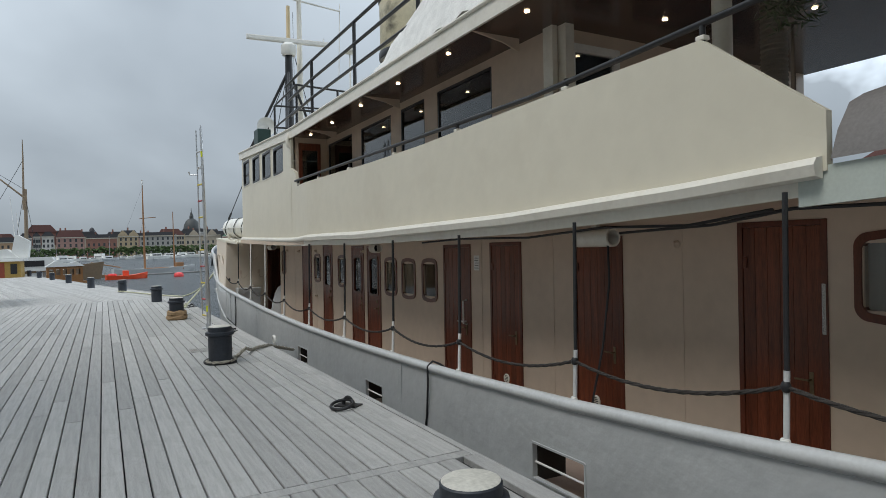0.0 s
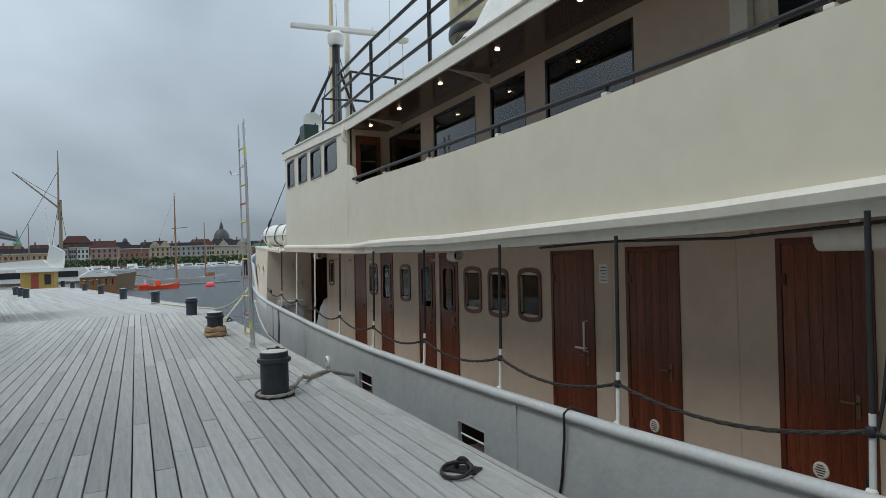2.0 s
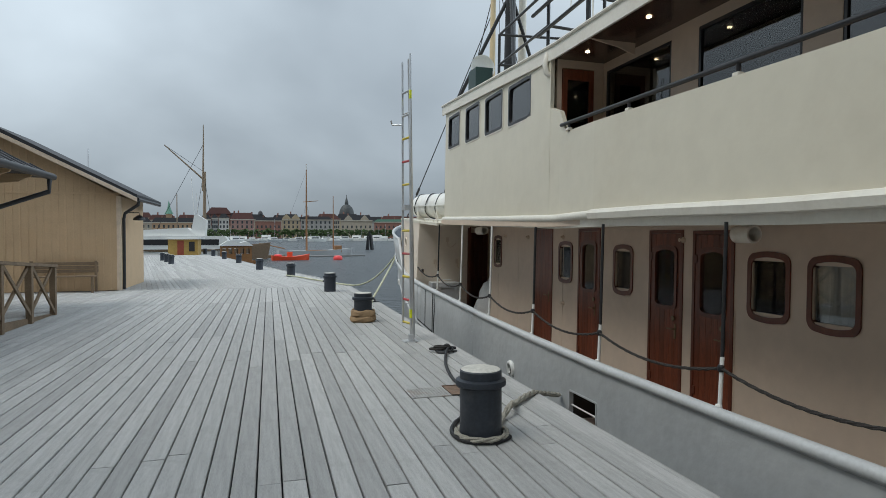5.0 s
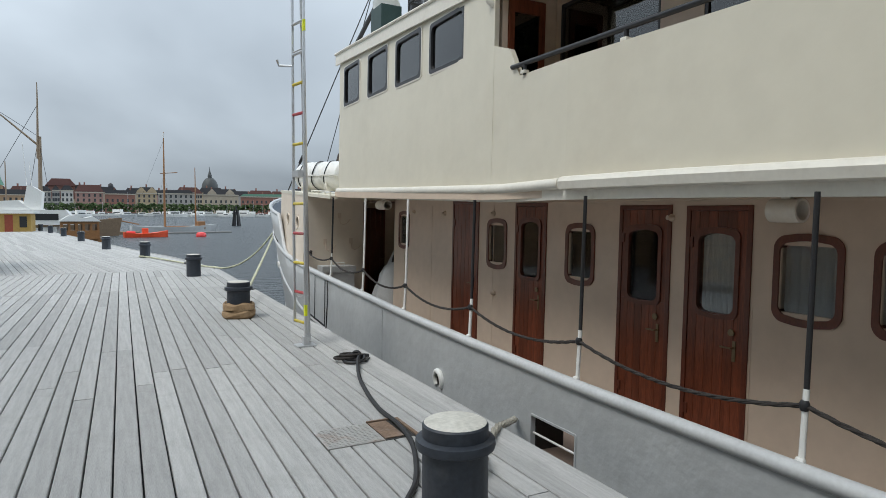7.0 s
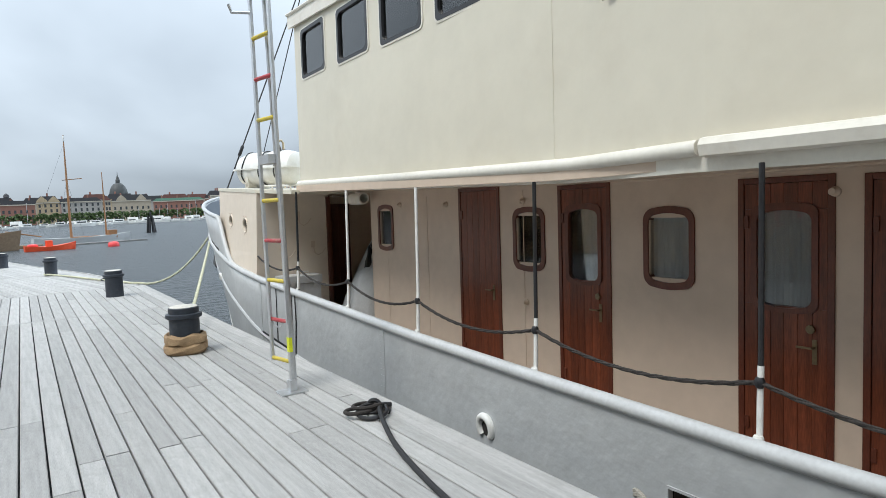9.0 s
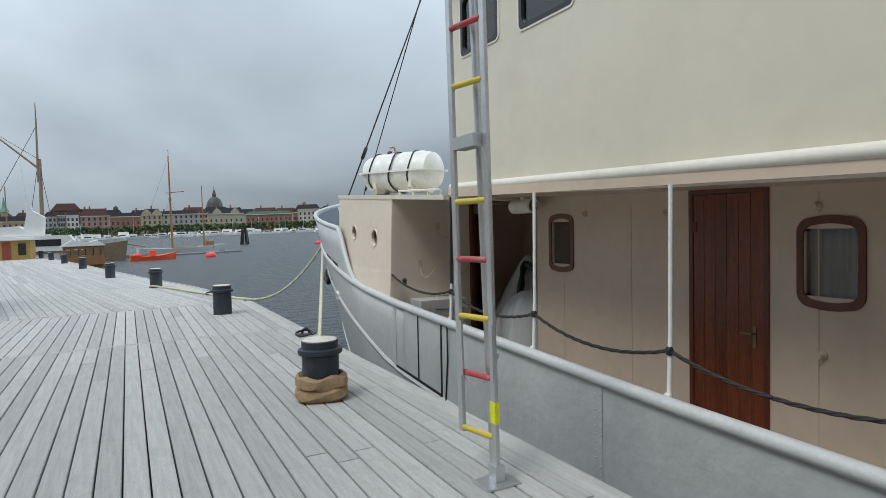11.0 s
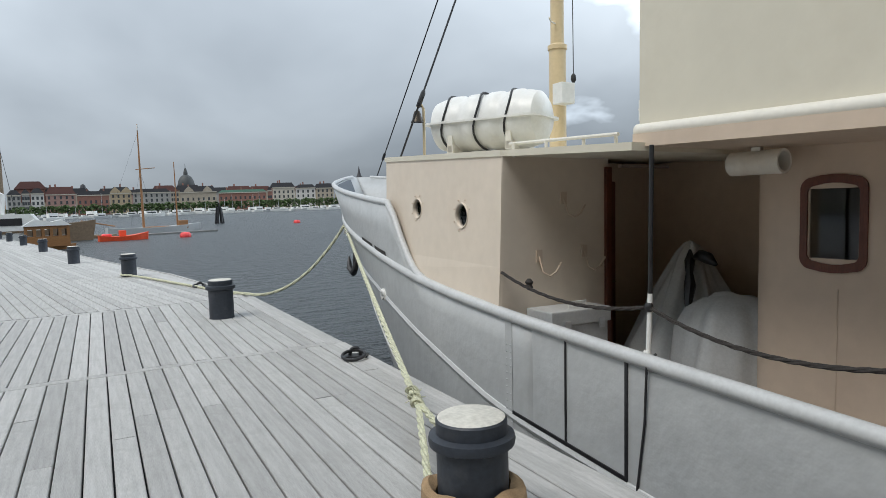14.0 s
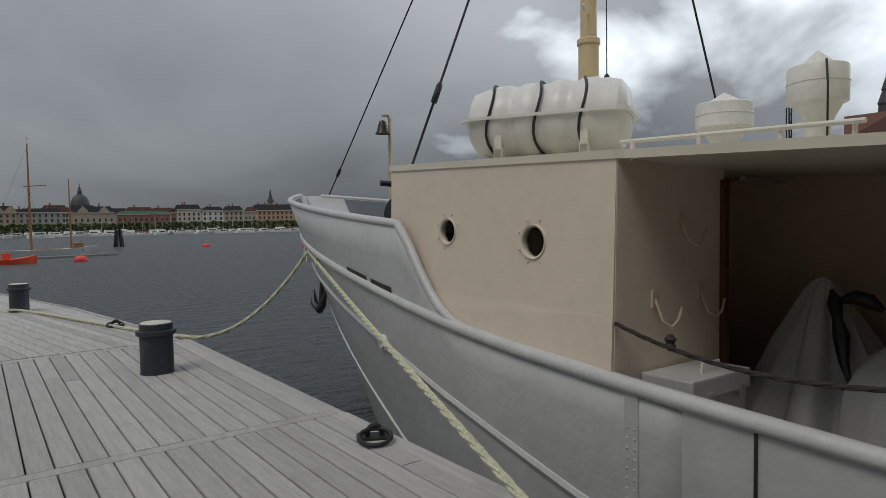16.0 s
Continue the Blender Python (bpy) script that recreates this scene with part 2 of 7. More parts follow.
BUFF = mat("buff_mast_paint", (0.66, 0.52, 0.31), 0.45, vary=0.06, scale=3, fine=25)
SPAR = mat("varnished_spar", (0.30, 0.15, 0.065), 0.45, vary=0.2)
SPAR_G = mat("grey_spar", (0.25, 0.19, 0.13), 0.7, vary=0.2)
LAMP = emitter("warm_downlight", (1.0, 0.75, 0.45), 14.0)
water = bpy.data.materials.new("harbour_water")
water.use_nodes = True
nt = water.node_tree
wb = nt.nodes["Principled BSDF"]
wb.inputs["Base Color"].default_value = (0.035, 0.045, 0.05, 1)
wb.inputs["Roughness"].default_value = 0.3
tcw = nt.nodes.new("ShaderNodeTexCoord")
mw = nt.nodes.new("ShaderNodeMapping"); mw.inputs["Scale"].default_value = (0.8, 1.6, 1); mw.inputs["Rotation"].default_value = (0, 0, 0.5)
nw = nt.nodes.new("ShaderNodeTexNoise"); nw.inputs["Scale"].default_value, nw.inputs["Detail"].default_value, nw.inputs["Roughness"].default_value = 1.4, 5, 0.6
bw = nt.nodes.new("ShaderNodeBump"); bw.inputs["Strength"].default_value, bw.inputs["Distance"].default_value = 1.0, 0.6
nt.links.new(tcw.outputs["Object"], mw.inputs[0]); nt.links.new(mw.outputs[0], nw.inputs["Vector"])
nt.links.new(nw.outputs["Fac"], bw.inputs["Height"]); nt.links.new(bw.outputs[0], wb.inputs["Normal"])

# ---- builders ----
ORIGIN = {}


def thing(name, loc, label, category, group="", kind=""):
    """An empty at the base of a thing whose parts are given in world coordinates."""
    e = new(name)
    e.location = loc
    e.empty_display_size = 0.1
    ORIGIN[e.name] = Vector(loc)
    return tagged(e, label, category, group, kind)


def finish(name, bm, material, smooth=False):
    me = bpy.data.meshes.new(name)
    bmesh.ops.recalc_face_normals(bm, faces=bm.faces[:])
    if smooth:
        for f in bm.faces:
            f.smooth = True
    bm.to_mesh(me)
    bm.free()
    me.materials.append(material)
    if smooth:
        me.set_sharp_from_angle(angle=radians(40))
    return me


def part(name, bm, material, parent, label="", smooth=False):
    """One mesh under a thing or under a part."""
    top = parent
    while top.parent:
        top = top.parent
    bmesh.ops.translate(bm, verts=bm.verts[:], vec=-ORIGIN.get(top.name, Vector()))
    ob = new(name, finish(name, bm, material, smooth))
    ob.parent = parent
    return tagged(ob, label)


def single(name, bm, material, label, category="", group="", kind="", smooth=False, base=None):
    """A thing or piece of the setting that is one mesh."""
    o = Vector(base) if base else Vector()
    bmesh.ops.translate(bm, verts=bm.verts[:], vec=-o)
    ob = new(name, finish(name, bm, material, smooth))
    ob.location = o
    ORIGIN[ob.name] = o
    return tagged(ob, label, category, group, kind)


def box(bm, x0, x1, y0, y1, z0, z1, bevel=0.0):
    vs = [bm.verts.new(p) for p in ((x0, y0, z0), (x1, y0, z0), (x1, y1, z0), (x0, y1, z0), (x0, y0, z1), (x1, y0, z1), (x1, y1, z1), (x0, y1, z1))]
    fs = [bm.faces.new([vs[i] for i in q]) for q in ((0, 3, 2, 1), (4, 5, 6, 7), (0, 1, 5, 4), (1, 2, 6, 5), (2, 3, 7, 6), (3, 0, 4, 7))]
    if bevel:
        es = {e for f in fs for e in f.edges}
        bmesh.ops.bevel(bm, geom=list(es), offset=bevel, segments=2, affect="EDGES", profile=0.6)
    return bm


def boxes(*lots, bevel=0.0):
    bm = bmesh.new()
    for b in lots:
        box(bm, *b, bevel=bevel)
    return bm


def tube(bm, pts, r, n=8, cap=True):
    """A round bar along points; r a number or one per point."""
    pts = [Vector(p) for p in pts]
    rs = r if isinstance(r, (list, tuple)) else [r] * len(pts)
    rings, prev = [], None
    for i, p in enumerate(pts):
        d = (pts[min(i + 1, len(pts) - 1)] - pts[max(i - 1, 0)]).normalized()
        if prev is None:
            a = d.orthogonal().normalized()
        else:
            a = (prev - d * prev.dot(d)).normalized()
        prev = a
        b = d.cross(a)
        rings.append([bm.verts.new(p + (a * math.cos(k * math.tau / n) + b * math.sin(k * math.tau / n)) * rs[i]) for k in range(n)])
    for A, B in zip(rings, rings[1:]):
        for k in range(n):
            bm.faces.new((A[k], A[(k + 1) % n], B[(k + 1) % n], B[k]))
    if cap:
        bm.faces.new(rings[0][::-1]); bm.faces.new(rings[-1])
    return bm


def tubes(paths, r, n=8):
    bm = bmesh.new()
    for p in paths:
        tube(bm, p, r, n)
    return bm


def lathe(bm, profile, c=(0, 0, 0), n=24, axis="z"):
    """A turned body: (radius, height) pairs round an upright or lying axis through c."""
    rings = []
    for r, h in profile:
        ring = []
        for k in range(n):
            a = k * math.tau / n
            u, w = max(r, 1e-4) * math.cos(a), max(r, 1e-4) * math.sin(a)
            p = (u, w, h) if axis == "z" else ((h, u, w) if axis == "x" else (w, h, u))
            ring.append(bm.verts.new(Vector(c) + Vector(p)))
        rings.append(ring)
    for A, B in zip(rings, rings[1:]):
        for k in range(n):
            bm.faces.new((A[k], A[(k + 1) % n], B[(k + 1) % n], B[k]))
    bm.faces.new(rings[0][::-1]); bm.faces.new(rings[-1])
    return bm


def prism(bm, poly, axis, lo, hi):
    """A closed polygon pushed along an axis. poly: the two other coordinates, in xyz order."""
    def at(p, v):
        return {"x": (v, *p), "y": (p[0], v, p[1]), "z": (*p, v)}[axis]
    A = [bm.verts.new(at(p, lo)) for p in poly]
    B = [bm.verts.new(at(p, hi)) for p in poly]
    bm.faces.new(A[::-1]); bm.faces.new(B)
    for i in range(len(poly)):
        j = (i + 1) % len(poly)
        bm.faces.new((A[i], A[j], B[j], B[i]))
    return bm


def rope_points(a, b, sag, n=16):
    a, b = Vector(a), Vector(b)
    return [a.lerp(b, i / n) - Vector((0, 0, sag * 4 * (i / n) * (1 - i / n))) for i in range(n + 1)]


def twisted(bm, pts, r, strands=3, turns=14.0, n=6):
    """A laid rope: strands wound round each other, turns a metre."""
    pts = [Vector(p) for p in pts]
    fine, run = [], 0.0
    for p, q in zip(pts, pts[1:]):
        m = max(2, int((q - p).length * turns * 4))
        for i in range(m):
            fine.append(p.lerp(q, i / m))
    fine.append(pts[-1])
    for s in range(strands):
        line, run, prev = [], 0.0, None
        for i, p in enumerate(fine):
            d = (fine[min(i + 1, len(fine) - 1)] - fine[max(i - 1, 0)]).normalized()
            side = d.cross(Vector((0, 0, 1)))
            side = side.normalized() if side.length > 0.05 else Vector((1, 0, 0))
            up = side.cross(d)
            a = run * turns * math.tau / strands + s * math.tau / strands
            line.append(p + (side * math.cos(a) + up * math.sin(a)) * r * 0.5)
            if i + 1 < len(fine):
                run += (fine[i + 1] - p).length
        tube(bm, line, r * 0.58, n)
    return bm


def holed_wall(bm, axis, lo, hi, u0, u1, z0, z1, holes):
    """A wall between lo and hi on one axis, with rectangular holes (u0, u1, z0, z1) through it."""
    us = sorted({u0, u1, *[h[0] for h in holes], *[h[1] for h in holes]})
    zs = sorted({z0, z1, *[h[2] for h in holes], *[h[3] for h in holes]})
    def solid(i, j):
        if not (0 <= i < len(us) - 1 and 0 <= j < len(zs) - 1):
            return False
        cu, cz = (us[i] + us[i + 1]) / 2, (zs[j] + zs[j + 1]) / 2
        return not any(h[0] < cu < h[1] and h[2] < cz < h[3] for h in holes)
    cache = {}
    def v(w, u, z):
        k = (w, u, z)
        if k not in cache:
            cache[k] = bm.verts.new((w, u, z) if axis == "x" else (u, w, z))
        return cache[k]
    for i in range(len(us) - 1):
        for j in range(len(zs) - 1):
            if not solid(i, j):
                continue
            a, b, c, d = us[i], us[i + 1], zs[j], zs[j + 1]
            bm.faces.new((v(lo, a, c), v(lo, b, c), v(lo, b, d), v(lo, a, d)))
            bm.faces.new((v(hi, a, c), v(hi, a, d), v(hi, b, d), v(hi, b, c)))
            for di, dj, e in ((-1, 0, ((a, c), (a, d))), (1, 0, ((b, c), (b, d))), (0, -1, ((a, c), (b, c))), (0, 1, ((a, d), (b, d)))):
                if not solid(i + di, j + dj):
                    (p, q), (r, s) = e
                    bm.faces.new((v(lo, p, q), v(lo, r, s), v(hi, r, s), v(hi, p, q)))
    return bm


def outline(u0, u1, z0, z1, r, arch=0.0, n=6):
    """A rounded rectangle with slightly bowed top and bottom."""
    pts, cu = [], (u0 + u1) / 2
    for cx, cz, a0 in ((u1 - r, z1 - r, 0), (u0 + r, z1 - r, 90), (u0 + r, z0 + r, 180), (u1 - r, z0 + r, 270)):
        for k in range(n + 1):
            a = radians(a0 + 90 * k / n)
            u, z = cx + r * math.cos(a), cz + r * math.sin(a)
            lift = arch * (1 - ((u - cu) / ((u1 - u0) / 2)) ** 2)
            pts.append((u, z + (lift if z > (z0 + z1) / 2 else -lift)))
        if a0 in (0, 180):
            s = 1 if a0 == 0 else -1
            for q in (0.5, 0.0, -0.5):
                u = cu + s * q * (u1 - u0 - 2 * r) / 1.0 * 0.9 / 1.0 * 0.5 * 2 / 2
                pts.append((u, (z1 if s > 0 else z0) + s * arch * (1 - ((u - cu) / ((u1 - u0) / 2)) ** 2)))
    return pts


def ring(bm, inner, outer, axis, lo, hi):
    """A frame between two outlines with as many points, pushed along an axis."""
    def at(p, v):
        return {"x": (v, *p), "y": (p[0], v, p[1])}[axis]
    L = [[bm.verts.new(at(p, v)) for p in o] for o in (inner, outer) for v in (lo, hi)]
    m = len(inner)
    for i in range(m):
        j = (i + 1) % m
        bm.faces.new((L[0][i], L[0][j], L[2][j], L[2][i]))
        bm.faces.new((L[1][i], L[3][i], L[3][j], L[1][j]))
        bm.faces.new((L[0][i], L[1][i], L[1][j], L[0][j]))
        bm.faces.new((L[2][i], L[2][j], L[3][j], L[3][i]))
    return bm


def lerp_table(rows, v):
    if v <= rows[0][0]:
        return rows[0][1]
    for (a, p), (b, q) in zip(rows, rows[1:]):
        if v <= b:
            return p + (q - p) * (v - a) / (b - a)
    return rows[-1][1]

# ---- ground: water, quay ----
WATER_Z = -1.3
bm = bmesh.new()
bmesh.ops.create_grid(bm, x_segments=8, y_segments=8, size=2500)
bmesh.ops.translate(bm, verts=bm.verts[:], vec=(0, 400, WATER_Z))
single("water", bm, water, "dark grey rippled harbour water", "water", kind="structure")

EDGE = [(2.1, -12), (2.1, 23.6), (1.42, 28.7), (0.25, 34.3), (-0.75, 39.8), (-1.8, 46), (-3.4, 54.5), (-5.6, 66)]


def edge_x(y):
    return lerp_table([(b, a) for a, b in EDGE], y)


quay = single("quay", prism(bmesh.new(), EDGE + [(-60, 66), (-60, -12)], "z", -3.0, -0.05), CONCRETE, "grey concrete quay under the timber deck", "quay", kind="structure")
quay.location.z = 0
bm = prism(bmesh.new(), [(-60, 24), (-4.4, 24), (-5.6, 40), (-8.5, 66), (-60, 66)], "z", -0.049, -0.006)
single("pavement", bm, GRAVEL, "grey paved quay behind the timber deck", "pavement", kind="structure")

# ---- the ship ----
ASHORE = set(bpy.data.objects)
XC, DECK_Z = 5.23, -0.42
HX = 2.71
ship = thing("motor_ship", (XC, 8.0, WATER_Z), "cream and grey steel ship with mahogany doors moored alongside", "ship")
SHEER = [(-9, 1.1), (-4, 0.85), (0, 0.58), (1.3, 0.49), (2.4, 0.41), (3.4, 0.35), (5, 0.29), (6.6, 0.265), (8.2, 0.25), (9.9, 0.255), (11.5, 0.29), (13, 0.335), (14.4, 0.40), (15.85, 0.465), (17.2, 0.535), (18.4, 0.61), (19.2, 0.68), (20, 0.77), (21, 0.90), (23, 1.14), (25, 1.38), (26.6, 1.55)]
BOWTOP = [(18.95, 0.66), (19.17, 0.70), (19.36, 0.80), (19.51, 0.95), (19.63, 1.13), (19.73, 1.32), (19.80, 1.44), (20.6, 1.50), (22.0, 1.62), (23.7, 1.78), (25.2, 1.92), (26.6, 2.08)]
STRAKE = [(13, -0.52), (15.97, -0.34), (17.15, -0.25), (17.7, -0.19), (18.45, -0.06), (19.5, 0.12), (21, 0.40), (23, 0.72), (25, 1.0), (26.2, 1.15)]
LOWER = [(17.5, -1.25), (19, -0.95), (20.5, -0.62), (22, -0.25), (24, 0.25), (25.6, 0.6)]
STEM = [(-1.6, 23.4), (-0.5, 24.3), (0.7, 25.5), (1.8, 26.5), (2.2, 26.9)]


def sheer(y):
    return lerp_table(SHEER, y)


def hull_x(y, z, side=-1):
    stem = lerp_table(STEM, z)
    q = min(max((y - 16.9) / (stem - 16.9), 0), 1)
    p = lerp_table([(-1.6, 1.9), (1.8, 3.0)], z)
    return XC + side * (XC - HX) * (1 - q ** p)


def hull_top(y):
    return lerp_table(BOWTOP, y) if y > 18.95 else sheer(y)


PORTS = [(3.25, 3.85, -0.30, -0.03), (6.81, 7.34, -0.36, -0.14), (9.87, 10.41, -0.355, -0.10), (0.3, 0.85, -0.22, 0.05)]
for side in (-1, 1):
    x = XC + side * (XC - HX)
    ys = [i * 0.5 for i in range(-18, 34)] + [16.9]
    bm = bmesh.new()
    cuts = [(y, y, 0, 0) for y in ys]
    holed_wall(bm, "x", x - 0.02, x + 0.02, -9, 16.9, -1.7, 0.2, (PORTS if side < 0 else []) + cuts)
    for v in bm.verts:
        if abs(v.co.z - 0.2) < 1e-4:
            v.co.z = sheer(v.co.y)
        v.co.x += 0.006 * noise.noise(Vector((v.co.y * 0.9, v.co.z * 2, 0)))
    part("bulwark", bm, HULL, ship, "grey painted steel hull side with square freeing ports", smooth=True)
    bm = bmesh.new()
    cols = []
    ny, nz = 60, 10
    for i in range(ny + 1):
        y = 16.9 + (26.9 - 16.9) * (1 - (1 - i / ny) ** 1.15)
        top = hull_top(y)
        col = []
        for j in range(nz + 1):
            z = -1.7 + (top + 1.7) * j / nz
            yy = 16.9 + (y - 16.9) * (lerp_table(STEM, z) - 16.9) / 10.0
            col.append(bm.verts.new((hull_x(yy, z, side) + 0.004 * noise.noise(Vector((yy * 1.3, z * 2, 5))), yy, z)))
        cols.append(col)
    for A, B in zip(cols, cols[1:]):
        for j in range(nz):
            bm.faces.new((A[j], B[j], B[j + 1], A[j + 1]))
    bmesh.ops.remove_doubles(bm, verts=bm.verts[:], dist=0.0005)
    ob = part("bow_plating", bm, HULL, ship, "flared grey bow plating", smooth=True)
    sol = ob.modifiers.new("thickness", "SOLIDIFY"); sol.thickness, sol.offset = 0.04, 0.0

    def along(table, y0, y1, n, off=0.0, dz=0.0):
        pts = []
        for i in range(n + 1):
            y = y0 + (y1 - y0) * i / n
            z = lerp_table(table, y) + dz
            yy = y if y < 16.9 else 16.9 + (y - 16.9) * (lerp_table(STEM, z) - 16.9) / 10.0
            pts.append((hull_x(yy, z, side) + side * off, yy, z))
        return pts
    bm = bmesh.new()
    rows_ = []
    for i in range(31):
        y = 20.0 + 6.2 * i / 30
        row = []
        for k in range(4):
            z = 0.95 + (lerp_table(BOWTOP, y) - 0.03 - 0.95) * k / 3
            yy = 16.9 + (y - 16.9) * (lerp_table(STEM, z) - 16.9) / 10.0
            row.append(bm.verts.new((hull_x(yy, z, side) - side * 0.05, yy - 0.03, z)))
        rows_.append(row)
    for A, B in zip(rows_, rows_[1:]):
        for k in range(3):
            bm.faces.new((A[k], B[k], B[k + 1], A[k + 1]))
    part("bulwark_lining", bm, BLUEG, ship, "blue grey inner side of the bow bulwark", smooth=True)
    part("rail", tube(bmesh.new(), along(SHEER, -9, 26.4, 140, 0.01), 0.047, 10), RAILP, ship, "rounded grey gunwale rail", smooth=True)
    part("bow_rail", tube(bmesh.new(), along(BOWTOP, 18.95, 26.6, 60, 0.0), 0.038, 10), RAILP, ship, "grey rail on the raised bow", smooth=True)
    part("rubbing_strake", tube(bmesh.new(), along(STRAKE, 13, 26.0, 60, 0.0), 0.042, 8), RAILP, ship, smooth=True)
    part("lower_strake", tube(bmesh.new(), along(LOWER, 17.5, 25.4, 40, 0.0), 0.035, 8), WHITE, ship, smooth=True)

# stern closing, decks
part("transom", boxes((HX, 2 * XC - HX, -9.05, -9, -1.7, 1.1)), HULL, ship)
part("deck", boxes((HX + 0.03, 2 * XC - HX - 0.03, -8.98, 17.9, DECK_Z - 0.06, DECK_Z)), BROWN_D, ship, "dark main deck")
bm = prism(bmesh.new(), [(hull_x(y, 1.0) + 0.1, y) for y in (19.9, 21, 22, 23, 24, 25)] + [(XC, 25.2)] + [(hull_x(y, 1.0, 1) - 0.1, y) for y in (25, 24, 23, 22, 21, 19.9)], "z", 0.92, 0.98)
part("foredeck", bm, BLUEG, ship, "blue grey foredeck inside the bow bulwark")
for y in (20.6, 21.4, 22.2, 23.0, 23.8, 24.5):
    x = hull_x(y, 1.4) + 0.03
    part("bulwark_bracket", prism(bmesh.new(), [(x, 0.98), (x + 0.35, 0.98), (x + 0.05, 1.45)], "y", y, y + 0.02), WHITE, ship)

# deckhouse along the side deck
WX = 3.76
# (y0, y1, top, has a window)
DOORS = [(2.21, 2.78, 1.60, 0), (3.97, 4.55, 1.54, 0), (5.47, 6.03, 1.52, 0), (6.53, 7.16, 1.51, 0), (9.35, 9.87, 1.535, 1), (10.08, 10.61, 1.545, 1), (11.74, 12.26, 1.585, 1), (13.12, 13.74, 1.63, 0)]
WINS = [(1.43, 2.02, 1.02, 1.52), (7.37, 7.83, 0.79, 1.33), (8.04, 8.51, 0.79, 1.33), (8.68, 9.15, 0.80, 1.345), (10.96, 11.39, 0.84, 1.38), (12.46, 12.89, 0.88, 1.41), (15.18, 15.57, 0.98, 1.50), (-0.6, 0.0, 1.05, 1.55)]
ZS = DECK_Z + 0.05
holes = [(a, b, ZS, t) for a, b, t, w in DOORS] + [(a + 0.05, b - 0.05, c + 0.05, d - 0.05) for a, b, c, d in WINS]
bm = holed_wall(bmesh.new(), "x", WX, WX + 0.05, -6, 15.72, DECK_Z, 1.75, holes)
part("deckhouse_wall", bm, BEIGE, ship, "beige painted steel deckhouse wall")
# rounded forward corner and front
bm = bmesh.new()
arc = [(WX + 0.25 - 0.25 * math.cos(radians(a)), 15.72 + 0.25 * math.sin(radians(a))) for a in range(0, 91, 10)] + [(6.7, 15.97), (6.7, 15.92)] + [(WX + 0.25 - 0.2 * math.cos(radians(a)), 15.72 + 0.2 * math.sin(radians(a))) for a in range(90, -1, -10)]
prism(bm, arc, "z", DECK_Z, 1.75)
part("deckhouse_front", bm, BEIGE, ship, "rounded beige deckhouse corner", smooth=True)
part("deckhouse_far_wall", boxes((6.7, 6.75, -6, 15.92, DECK_Z, 1.75), (3.81, 6.7, -6, -5.95, DECK_Z, 1.75)), BEIGE, ship)
# floor coloured near black for the unlit inside
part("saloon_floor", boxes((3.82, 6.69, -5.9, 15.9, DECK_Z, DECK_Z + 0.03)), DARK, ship)


